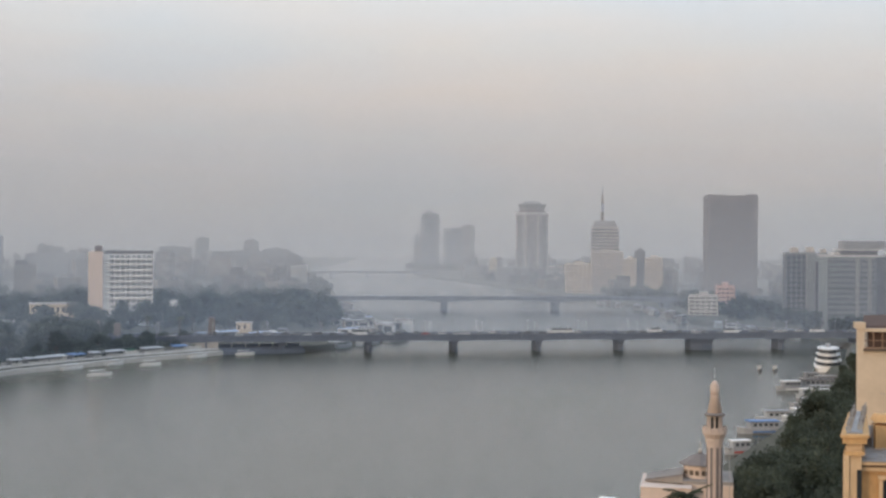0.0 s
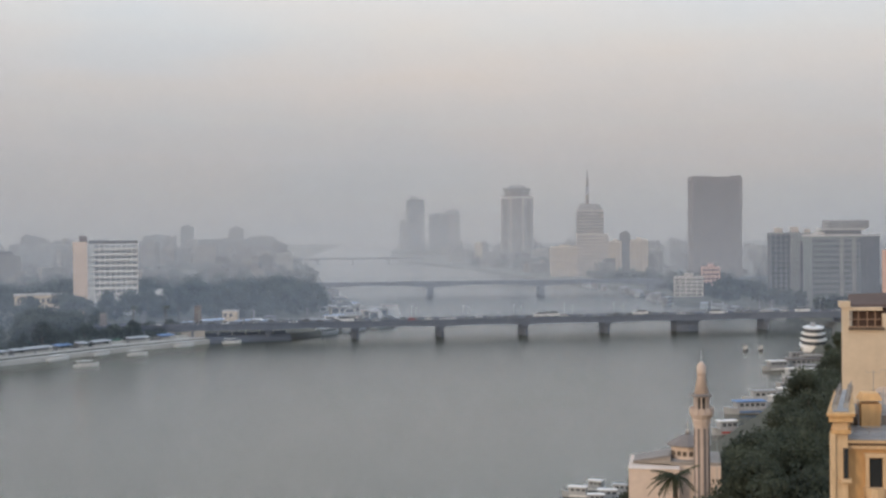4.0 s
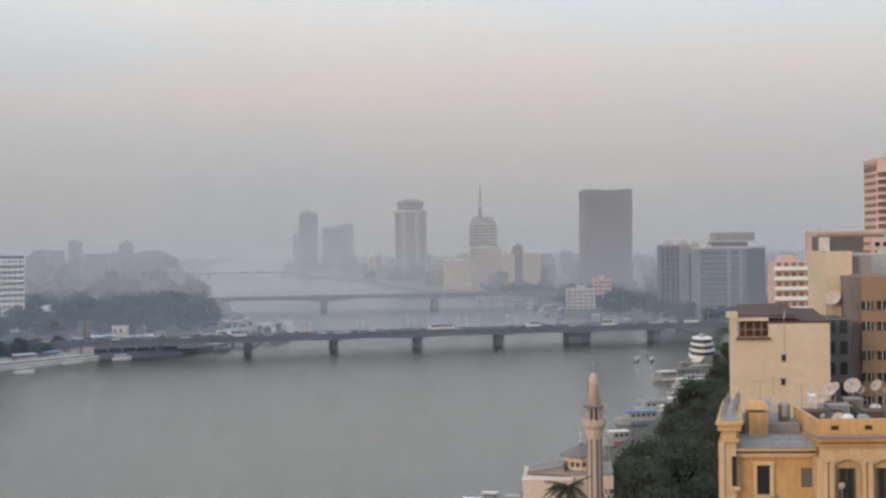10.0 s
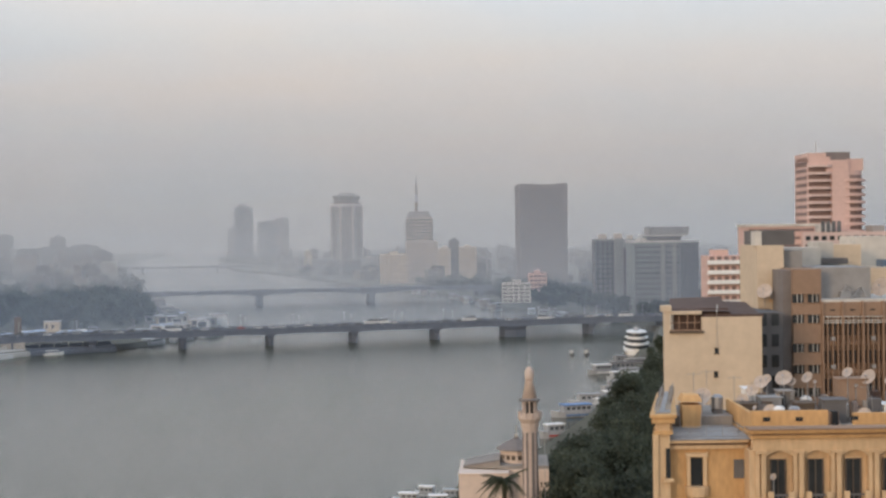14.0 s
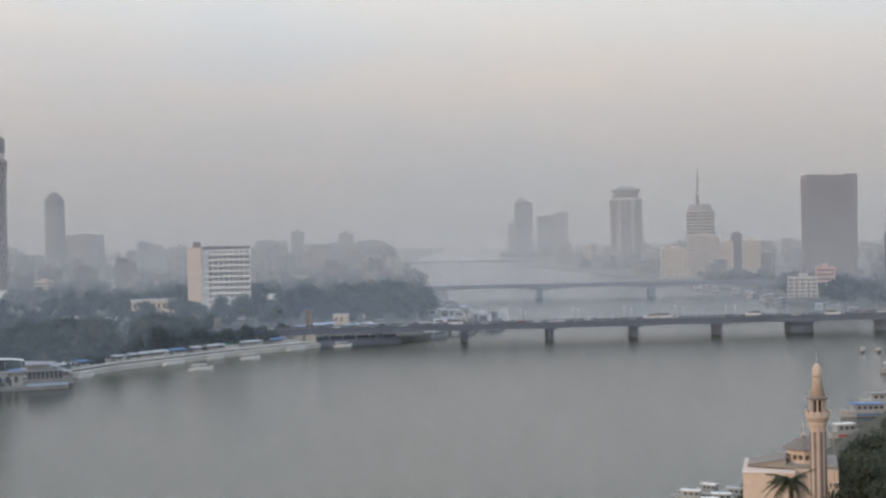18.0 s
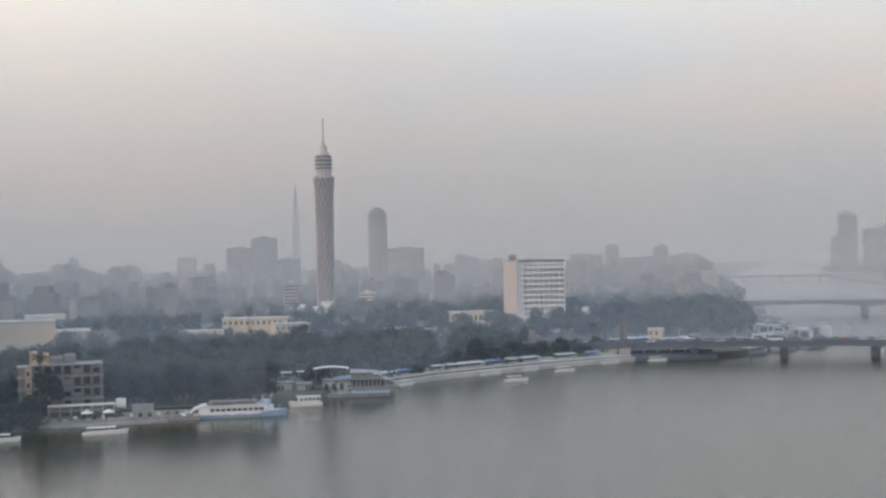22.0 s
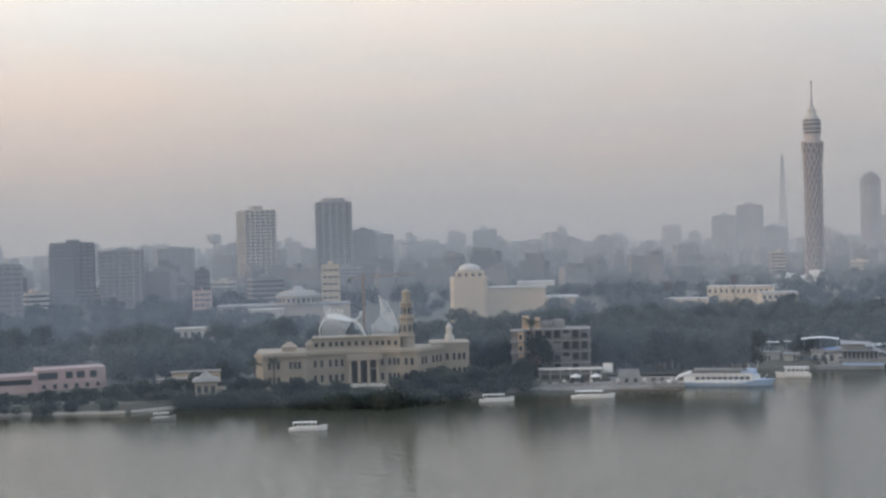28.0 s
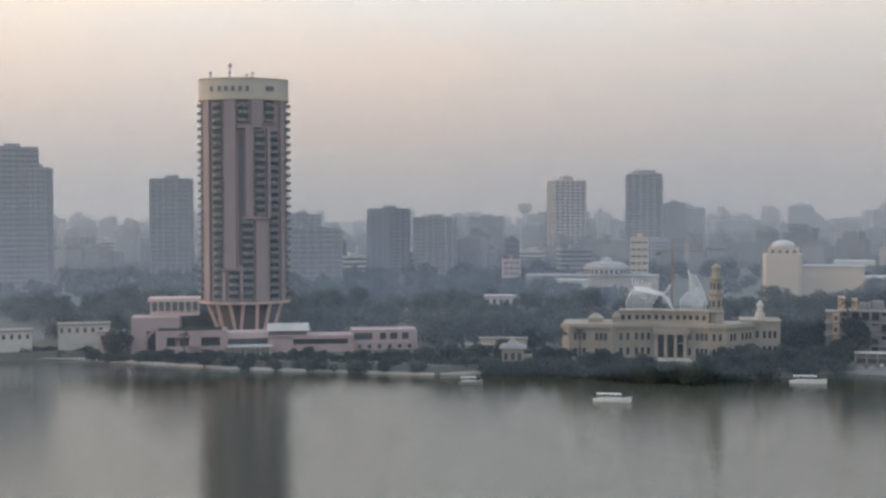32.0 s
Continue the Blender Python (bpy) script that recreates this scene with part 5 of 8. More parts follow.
# ---- unfinished riverside building and its terrace ----
t = site("river_terrace_building", -32.8, 530, "dirty grey concrete riverside building with open floors", "building", z=0)
rt = random.Random(77)
for k in range(5):
    z = 3 + k * 4.3
    part("floor_slab", Build().box(-10.4, 15.6, -1, 14, z, z + .5), M["dirty" if k < 4 else "grey"], t)
    if k < 4:
        part("back_wall", Build().box(-10, 15, 5, 13, z + .5, z + 4.3), M["dirty"], t)
        for i in range(8):
            u = -10 + i * 3.55
            part("column", Build().box(u, u + .4, -.6, -.1, z + .5, z + 4.3), M["dirty"], t)
            if i < 7:
                part("opening", Build().box(u + .7, u + 3.0, 4.85, 5, z + .9, z + 3.9), M["glass"], t)
                q = rt.random()
                if q < .35:
                    part("infill_panel", Build().box(u + .45, u + 3.5, .3, .6, z + .5, z + rt.uniform(1.4, 4.2)), M[rt.choice(("dirty", "beige", "grey"))], t)
                elif q < .6:
                    part("awning", Build().add([(u + .4, -.9, z + 3.2), (u + 3.5, -.9, z + 3.2), (u + 3.5, .5, z + 4.1), (u + .4, .5, z + 4.1)], [(0, 1, 2, 3)]), M["tin"], t)
        part("railing", Build().rod((-10.3, -.9, z + 1.5), (15.5, -.9, z + 1.5), .08, 4).rod((-10.3, -.9, z + 1.0), (15.5, -.9, z + 1.0), .06, 4), M["dark"], t)
    part("corner_slab", Build().box(-15.6, -10.4, -1.6, 8, z - .3, z + .2), M["dirty"], t)
part("corner_bay", Build().box(-12.6, -10.4, -1.4, 8, 3.2, 20), M["peach"], t)
part("bay_back", Build().box(-15.2, -12.6, 2, 8, 3.2, 20), M["dirty"], t)
for z in (7.5, 11.8, 16.1):
    part("opening", Build().box(-12.2, -11, -1.5, -1.38, z + .8, z + 2.6), M["glass"], t)
    part("balcony_rail", Build().box(-15.5, -12.6, -1.5, -1.4, z + .2, z + 1.2), M["dirty"], t)
part("roof_house", Build().box(-11, -8.4, 3, 9, 20.7, 25.4).box(-6.2, -4, 3.4, 6, 20.7, 25), M["peach"], t)
part("roof_shed", Build().box(-3.6, 1, 5, 9, 20.7, 23).box(1.4, 5.4, 6, 10, 20.7, 24), M["dirty"], t)
part("pergola", Build().box(-11, 5.6, 2.6, 3, 23.6, 23.9).box(-2, -1.7, 2.6, 3, 20.7, 23.6).box(2.4, 2.7, 2.6, 3, 20.7, 23.6).box(5.3, 5.6, 2.6, 3, 20.7, 23.6), M["dirty"], t)
t = site("river_terrace", -32.0, 508, "pale stone river terrace with steps and low walls", "terrace", z=0)
part("deck", Build().box(-16, 42, 0, 18, -1, 1.6), M["dirty"], t)
part("canopy_roof", Build().box(-12, 12, 6, 13, 6.4, 6.7), M["pale"], t)
for i in range(7):
    part("canopy_post", Build().box(-11.6 + i * 3.8, -11.3 + i * 3.8, 6.2, 6.5, 1.6, 6.6), M["pale"], t)
for i in range(14):
    part("low_wall", Build().box(-15 + i * 4, -12.6 + i * 4, .2, .7, 1.6, 2.5), M["dirty"], t)
part("upper_deck", Build().box(14, 42, 8, 18, 1.6, 3.0), M["dirty"], t)
part("stair", Build().box(-16, 30, -2.2, 0, -1, .9).box(-10, 24, -4, -2.2, -1, .3), M["dirty"], t)
for i in range(16):
    part("planter", Build().box(-13 + i * 3.3, -11.6 + i * 3.3, 3.4, 4.4, 1.6, 2.2).prism([(-13 + i * 3.3, 3.3), (-11.6 + i * 3.3, 3.3), (-11.6 + i * 3.3, 4.5), (-13 + i * 3.3, 4.5)], 2.2, 3.2, .6), M["reed" if i % 3 else "pale"], t)
for i in range(5):
    part("garden_step", Build().box(18, 26, 9 + i * 1.4, 10.6 + i * 1.4, 3.0, 3.4 + i * .5), M["dirty"], t)
for u in (1.8, 9.3):
    um = site("parasol", -32.0 + u / 8.9, 512, "white canvas parasol on a river terrace", "parasol", z=1.6, group="terrace parasols")
    part("pole", Build().rod((0, 0, 0), (0, 0, 3), .08), M["metal"], um)
    part("canopy", Build().lathe(0, 0, [(2.4, 2.2), (2.6, 2.1), (3.6, .1)], 8), M["canvas"], um)
t = site("white_sign_board", -30.45, 520, "blank white sign board on posts by the river", "sign", z=1.6)
part("board", Build().box(-1.8, 1.8, -.1, .1, 3.2, 6.6), M["canvas"], t)
part("post", Build().rod((-1.4, .2, 0), (-1.4, .2, 6), .12).rod((1.4, .2, 0), (1.4, .2, 6), .12), M["metal"], t)
t = site("jetty", -28.6, 486, "dark timber landing jetty on piles", "jetty", z=0)
part("deck", Build().box(-12, 10, 0, 4, 1.4, 1.9), M["wood"], t)
for i in range(8):
    part("pile", Build().rod((-11 + i * 2.9, .4, -1), (-11 + i * 2.9, .4, 2.4), .22), M["wood"], t)

# ---- river cafe and the long quay ----
t = site("river_cafe", -21.6, 575, "low riverside cafe with white awnings", "cafe", z=1.5)
part("wall", Build().box(-27, -19, 3, 9, 0, 4.4).box(-17, -11, 1, 9, 0, 3.8).box(-6, -1, 2, 9, 0, 5).box(0, 4.4, 2, 9, 0, 4.4), M["pale"], t)
part("flat_roof", Build().box(-27.5, -18.5, 2.4, 9.5, 4.4, 4.8).box(-17.4, -10.6, .4, 9.4, 3.8, 4.2).box(-6.4, 4.8, 1.4, 9.4, 5, 5.3), M["dirty"], t)
part("awning", Build().add([(-10 + 15 * f, 4 + 6 * q, 9.8 + .8 * math.sin(3.14 * f) + (.1 if q else 0)) for q in (0, 1) for f in (0, .25, .5, .75, 1)], [(i, i + 1, i + 6, i + 5) for i in range(4)]).box(-24, -19, 5, 8, 8.6, 8.8).box(-17, -14, 5, 8, 8.9, 9.1), M["canvas"], t)
for u in (-9, -2.4, 4.2, -23, -16):
    part("post", Build().rod((u, 6, 0), (u, 6, 9.8), .14), M["metal"], t)
part("terrace_deck", Build().box(-28, 22, -4, 2, -2.5, 0), M["dirty"], t)
part("blue_awning", Build().box(-10, -2, -1, 1.6, 2.6, 2.8), M["glass_blue"], t)
for i in range(6):
    part("window", Build().box(-26 + i * 1.3 + (9 if i > 2 else 0), -25.2 + i * 1.3 + (9 if i > 2 else 0), (2.9 if i < 3 else .9), (3.0 if i < 3 else 1.0), 1.4, 3.4), M["glass"], t)
for i in range(3):
    part("window", Build().box(-5.4 + i * 3.2, -3.8 + i * 3.2, 1.9, 2.0, 1.2, 3.8), M["glass"], t)
part("stepped_hall", Build().box(6, 20, 1, 9, 0, 5.6).box(6, 15, 2, 9, 5.6, 8.2).box(20, 24, 1, 9, 0, 3.4), M["dirty"], t)
part("hall_roof", Build().add([(5.4, .4, 8.2), (15.4, .4, 8.2), (18, 9, 8.4), (5.4, 9, 9.2)], [(0, 1, 2, 3)]).add([(5, -1.4, 5.6), (20.6, -1.4, 5.6), (20.6, 2, 6.4), (5, 2, 6.4)], [(0, 1, 2, 3)]).add([(15, .6, 8.2), (25, .6, 3.4), (25, 9, 3.4), (15, 9, 8.2)], [(0, 1, 2, 3)]), M["tin"], t)
for i in range(8):
    part("window", Build().box(6.6 + i * 1.7, 7.7 + i * 1.7, .9, 1, 2.4, 5), M["glass"], t)
part("blue_skirt", Build().box(6, 22, -2.4, -2.2, -1.2, .9), M["paleblue"], t)
QUAY = [(-214, 548), (-192, 611), (-152, 676), (-117, 720), (-75, 736)]
for (x0, y0), (x1, y1) in zip(QUAY, QUAY[1:]):
    L = math.hypot(x1 - x0, y1 - y0)
    a = math.degrees(math.atan2(y1 - y0, x1 - x0))
    q = thing("river_quay", pose(x0, y0, 0, 0, 0, a), "long pale concrete river quay with a low wall", "quay", kind="structure")
    stone = M["bridge" if x1 == -75 else "pale"]
    part("quay_wall", Build().box(0, L, -2.5, 1, -1, 2.2), stone, q)
    part("walkway", Build().box(0, L, 1, 9, -1, 3.2), stone, q)
    part("upper_wall", Build().box(0, L, 9, 9.6, 3.2, 4.6), stone, q)
    n = int(L / 7)
    for i in range(n):
        part("pier", Build().box(i * L / n, i * L / n + .5, 8.6, 9.7, 3.2, 5), M["pale"], q)
for (x0, y0), (x1, y1), ks in zip(QUAY, QUAY[1:], ((0, 1, 2, 3, 4), (0, 1, 2, 3, 4, 5), (1, 3), ())):
    a, L = math.atan2(y1 - y0, x1 - x0), math.hypot(x1 - x0, y1 - y0)
    for k in ks:
        blue = (k + len(ks)) % 4 == 1
        f = 6 + k * L / 6.2
        s = thing("market_stall", pose(x0 + math.cos(a) * f - math.sin(a) * 4.6, y0 + math.sin(a) * f + math.cos(a) * 4.6, 3.2, 0, 0, math.degrees(a)), "blue-roofed stall on the river quay" if blue else "long white-roofed stall on the river quay", "stall", "quay stalls")
        w = 3.2 + (k * 7 % 4)
        part("counter", Build().box(-w, w, 0, .5, 0, 1.1), M["pale"], s)
        part("back_wall", Build().box(-w, w, 3, 3.3, 0, 2.7), M["dirty"], s)
        part("roof", Build().add([(-w - .4, -.8, 2.5), (w + .4, -.8, 2.5), (w + .4, 3.6, 3.1), (-w - .4, 3.6, 3.1), (-w - .4, -.8, 2.3), (w + .4, -.8, 2.3), (w + .4, 3.6, 2.9), (-w - .4, 3.6, 2.9)], [(0, 1, 2, 3), (7, 6, 5, 4), (0, 4, 5, 1), (1, 5, 6, 2), (3, 2, 6, 7), (0, 3, 7, 4)]), M["blue" if blue else ("canvas" if k == 3 else "louvre")], s)
        for u in (-w, 0, w):
            part("post", Build().rod((u, 0, 0), (u, 0, 2.5), .1), M["metal"], s)
for az, dist, h in ((-13.4, 748, 13), (-9.6, 770, 14.5)):
    s = site("stone_pylon", az, dist, "tapered brown-grey stone pylon at the bridge head", "pylon")
    part("shaft", Build().prism([(-2.2, 0), (2.2, 0), (2.2, 4.4), (-2.2, 4.4)], 1, h, .8), M["pylon"], s)
    part("base", Build().box(-3, 3, -.8, 5.2, 0, 1), M["pylon"], s)
for az, dist in ((-27.9, 690), (-25.2, 760)):
    s = site("floodlight_mast", az, dist, "tall floodlight mast above the trees", "mast")
    part("pole", Build().rod((0, 0, 0), (0, 0, 27), .3, 5), M["dark"], s)
    part("lamp_rack", Build().box(-2, 2, -.4, .4, 24, 28.5), M["dark"], s)
t = site("green_fence", -14.6, 705, "long green netted fence above the quay", "fence", z=3)
for i in range(10):
    part("panel", Build().box(-24 + i * 4.8, -19.3 + i * 4.8, 0, .15, 0, 2.6), M["green"], t)

BRX, BRY = math.cos(radians(8.6)), math.sin(radians(8.6))

# ---- boats ----
def hull(b, L, W, H, z0=-.3, bow=.28):
    """A boat's hull along x, bow at +x."""
    st = [(-.5, .78), (-.45, .95), (-.1, 1.0), (.5 - bow, .92), (.5 - bow * .4, .5), (.5, .04)]
    vs = []
    for sx, w in st:
        lift = max(0, sx - .1) * 1.9
        for q, (yy, zz) in enumerate(((-1, 1), (-.82, 0), (.82, 0), (1, 1))):
            vs.append((sx * L + (.03 * L if zz else 0) * (sx > .3), yy * w * W / 2, z0 + zz * (H - z0 + lift)))
    fs = []
    for k in range(len(st) - 1):
        o, p = 4 * k, 4 * k + 4
        fs += [(o, o + 1, p + 1, p), (o + 1, o + 2, p + 2, p + 1), (o + 2, o + 3, p + 3, p + 2), (o + 3, o, p, p + 3)]
    fs += [(3, 2, 1, 0), (20, 21, 22, 23)]
    return b.add(vs, fs)


def launch(name, x, y, rz, L, label, hullm="white", roofm="canvas", group="river launches"):
    t = thing(name, pose(x, y, 0, 0, 0, rz), label, "boat", group)
    part("hull", hull(Build(), L, L * .22, .85), M[hullm], t)
    part("cabin", Build().box(-L * .34, L * .2, -L * .095, L * .095, .8, 1.25), M["white"], t)
    part("roof", Build().box(-L * .4, L * .24, -L * .1, L * .1, 2.45, 2.57), M[roofm], t)
    for i in range(6):
        for s in (-1, 1):
            part("post", Build().rod((-L * .38 + i * L * .12, s * L * .095, .8), (-L * .38 + i * L * .12, s * L * .095, 2.45), .06), M["white"], t)
    part("bow_rail", Build().rod((L * .25, -L * .08, 1.2), (L * .5, 0, 1.7), .06).rod((L * .25, L * .08, 1.2), (L * .5, 0, 1.7), .06), M["white"], t)
    return t


def cabin_boat(name, x, y, rz, L, W, decks, label, stripe="blue", group="moored boats", roofm="roofing", wallm="white"):
    t = thing(name, pose(x, y, 0, 0, 0, rz), label, "boat", group)
    part("hull", hull(Build(), L, W, 1.5), M[wallm], t)
    part("stripe", Build().box(-L * .48, L * .2, -W * .505, W * .505, .5, .95), M[stripe], t)
    for k in range(decks):
        z, q = 1.5 + 2.6 * k, 1 - .12 * k
        part("deck_house", Build().box(-L * .42 * q, L * .24 * q, -W * .4, W * .4, z, z + 2.3), M[wallm], t)
        part("deck_roof", Build().box(-L * .45 * q, L * .28 * q, -W * .47, W * .47, z + 2.3, z + 2.55), M[roofm if k == decks - 1 else wallm], t)
        n = max(3, min(6, int(L / 2.6)))
        for i in range(n):
            xx = -L * .4 * q + i * (L * .62 * q) / n
            for s in (-1, 1):
                part("window", Build().box(xx, xx + L * .4 / n, s * W * .4 - .06, s * W * .4 + .06, z + .9, z + 1.8), M["glass"], t)
    return t


t = thing("river_yacht", pose(-226, 463, 0, 0, 0, 26), "long white river cruiser with pale blue waves painted", "boat")
part("hull", hull(Build(), 40, 8, 2.2, bow=.24), M["paleblue"], t)
t.scale = (1, 1, .82)
part("white_strake", Build().box(-19.4, 11, -4.03, 4.03, 1.3, 2.25), M["white"], t)
part("deck_house", Build().prism([(-12, -3.3), (13, -3.3), (16, 0), (13, 3.3), (-12, 3.3)], 2.3, 5.0, .98), M["white"], t)
for i in range(10):
    part("window", Build().box(-7.6 + i * 2, -6.0 + i * 2, -3.38, -3.2, 3.0, 4.3), M["glass"], t)
for i in range(5):
    u = -18.6 + i * 6.4
    part("painted_wave", Build().add([(u + 5.6 * f, -4.06, 1.5 + .5 * math.sin(3.14 * f)) for f in (0, .2, .4, .6, .8, 1)] + [(u + 5.6 * f, -4.06, 1.3 + .15 * math.sin(3.14 * f)) for f in (0, .2, .4, .6, .8, 1)], [(6 + k, 7 + k, k + 1, k) for k in range(5)]), M["paleblue"], t)
part("upper_rail", Build().rod((-12, -3.5, 6), (13, -3.5, 6), .08).rod((-12, 3.5, 6), (13, 3.5, 6), .08).box(-12, 13, -3.52, -3.46, 5, 5.6), M["white"], t)
part("sun_roof", Build().box(-8, 11, -3.2, 3.2, 7.2, 7.4), M["roofing"], t)
part("stern_arch", Build().add([(-15 + 6 * f, s * 3.5, 2.9 + 3.4 * f ** .55 + o) for s in (-1, 1) for o in (0, -.7) for f in (0, .2, .4, .6, .8, 1)], [(6 + k, 7 + k, k + 1, k) for k in range(5)] + [(18 + k, 19 + k, 13 + k, 12 + k) for k in range(5)] + [(k, k + 1, 13 + k, 12 + k) for k in range(5)]), M["white"], t)
part("wheel_house", Build().prism([(9, -2.8), (13.6, -2.8), (15, 0), (13.6, 2.8), (9, 2.8)], 5, 7.4, .85), M["paleblue"], t)
part("stern_platform", Build().box(-23, -19, -3, 3, .3, .8), M["white"], t)
part("mast", Build().rod((14.5, 0, 7), (15.5, 0, 10.4), .12), M["white"], t)
part("aerial", Build().rod((11.5, 0, 7), (12, 0, 9.8), .1), M["white"], t)
part("bow_pole", Build().rod((17, -2, 3.2), (18.6, 0, 5.2), .08), M["white"], t)
for i in range(8):
    part("roof_post", Build().rod((-8 + i * 2.7, -3.1, 5), (-8 + i * 2.7, -3.1, 7.2), .08), M["metal"], t)
cabin_boat("motor_yacht", -211, 499, 206, 13, 4, 1, "small white motor yacht moored by the jetty", "white", roofm="white")
launch("river_launch", -286, 306, 38, 11.5, "small white passenger launch under way")
launch("river_launch", -273, 388, 40, 12, "white passenger launch with a flat awning")
launch("river_launch", -248, 411, 33, 15, "long white passenger launch near the terrace")
launch("river_launch", -345, 300, 48, 8, "small grey launch moored below the hotel", "metal")
launch("river_launch", -152, 605, 30, 11, "small white launch off the quay")
launch("river_launch", -140, 655, 35, 10, "small white launch moored at the quay")
for x, y, rz, L in ((-204, 560, 70, 12), (-197, 582, 70, 10), (-172, 634, 58, 13), (-158, 658, 58, 11), (-126, 702, 50, 12), (-104, 719, 25, 10)):
    launch("river_launch", x, y, rz, L, "white awning launch moored along the quay")
launch("river_launch", 150, 645, 60, 6, "small dark rowing launch in midstream", "dark", "dark")
launch("river_launch", 157, 644, 60, 6, "small dark rowing launch in midstream", "dark", "dark")
t = thing("passenger_ship", pose(184, 652, 0, 0, 0, -104), "white three-deck passenger ship with a rounded stern", "boat")
part("hull", hull(Build(), 30, 11, 2.0), M["white"], t, at=pose(0, 0, 0, 0, 0, 180))
for k in range(3):
    q = 1 - .1 * k
    deck = [(3 + 13 * q * math.cos(2 * math.pi * i / 28), 5.2 * q * math.sin(2 * math.pi * i / 28)) for i in range(28)]
    part("deck_house", Build().prism([(x * .94, y * .9) for x, y in deck], 2 + 2.6 * k, 4.4 + 2.6 * k), M["white"], t)
    part("deck_slab", Build().prism(deck, 4.4 + 2.6 * k, 4.6 + 2.6 * k), M["white"], t)
    for i in range(28):
        a = math.atan2(deck[i][1] / (5.2 * q) ** 2, (deck[i][0] - 3) / (13 * q) ** 2)
        part("window", Build().box(-.08, .16, -.8, .8, 2.7 + 2.6 * k, 4.1 + 2.6 * k), M["glass"], t, at=pose(deck[i][0] * .94, deck[i][1] * .9, 0, 0, 0, math.degrees(a)))
t.scale = (1.2, 1.2, 1.08)
part("funnel", Build().lathe(0, 0, [(9.8, 1.2), (11.4, 1.0)], 10), M["hullgrey"], t)
for i, (x, y, rz, L, W, dk, st, rf, lab) in enumerate((
        (84, 388, 195, 8, 3, 1, "red", "canvas", "red-sided launch with a pale awning"), (100, 431, 188, 14, 5, 1, "blue", "blue", "small houseboat under a blue tarpaulin"),
        (111, 457, 184, 12, 5, 1, "white", "tin", "white houseboat with a grey awning"), (113, 444, 200, 8, 3.4, 1, "white", "white", "white cabin boat in a moored row"),
        (121, 464, 195, 9, 3.6, 1, "blue", "white", "white cabin boat with blue stripe"), (124, 478, 205, 8, 3.2, 1, "white", "dirty", "small grey cabin boat at a pontoon"),
        (131, 494, 200, 10, 4, 1, "blue", "tin", "grey-roofed cabin boat in a moored row"), (138, 500, 185, 11, 4, 2, "white", "white", "small two-deck white boat"),
        (143, 511, 195, 9, 3.4, 1, "white", "louvre", "white motor boat in a moored row"), (140, 527, 200, 8, 3, 1, "white", "white", "small white motor boat"),
        (148, 537, 190, 12, 4, 1, "dark", "tin", "low grey boat with a tin awning"), (141, 556, 195, 11, 4, 1, "white", "white", "long low cabin boat at a pontoon"),
        (153, 563, 188, 20, 5, 1, "dark", "dark", "long dark pontoon boat"), (161, 578, 190, 13, 4, 1, "blue", "dirty", "grey cabin boat beside a pontoon"), (159, 592, 195, 9, 3, 1, "white", "tin", "small grey motor boat"),
        (32, 301, 160, 6, 2.2, 1, "white", "white", "white cabin cruiser moored below the mosque"), (38, 297, 172, 6, 2.2, 1, "blue", "white", "small white cabin cruiser"), (42, 303, 165, 5.5, 2.1, 1, "white", "louvre", "small white motor boat below the mosque"),
        (37, 308, 150, 5, 2, 1, "white", "white", "small white motor boat below the mosque"), (35, 292, 175, 5, 2, 1, "blue", "canvas", "small motor boat with a canvas hood"))):
    boat = cabin_boat("cabin_boat", x, y, rz, L, W, dk, lab, st, roofm=rf, wallm="louvre" if "white" in lab else "hullgrey")
    if L < 7:
        boat.scale = (1, 1, .6)
for i, (x, y, L, dk, lab) in enumerate(((-26, 900, 30, 3, "large white floating restaurant with three decks"), (-47, 850, 34, 2, "dark floating restaurant at the island bank"), (-62, 985, 36, 2, "pale floating restaurant moored at the bank"), (-70, 1060, 40, 2, "pale moored river ship"), (-84, 1180, 44, 2, "distant moored river ship"))):
    cabin_boat("restaurant_ship", x, y, 100, L, 11, dk, lab, "blue" if i < 2 else "hullgrey", group="floating restaurants", roofm="roofing", wallm="white" if i == 0 else "hullgrey")

rb = random.Random(91)
for i in range(17):
    y = 862 + i * 29 + rb.uniform(-8, 8)
    dk = rb.choice((1, 1, 2))
    cabin_boat("cabin_boat", shore(EAST_BANK, y) - rb.uniform(4, 16), y, 85 + rb.uniform(-25, 25), rb.uniform(13, 24), rb.uniform(4, 6.5), dk,
               "pale two-deck houseboat on the far bank" if dk == 2 else "pale cabin boat moored on the far bank", "hullgrey", group="far moored boats", roofm=rb.choice(("louvre", "tin", "dirty")), wallm=rb.choice(("dirty", "louvre", "hullgrey")))
for x, y, L in ((-66, 770, 20), (-52, 793, 24), (-36, 822, 26)):
    cabin_boat("pontoon_boat", x + 9, y, 62, L, 7, 1, "pale flat-roofed pontoon boat beside the bridge", "hullgrey", group="bridge pontoons", roofm="canvas", wallm="louvre")

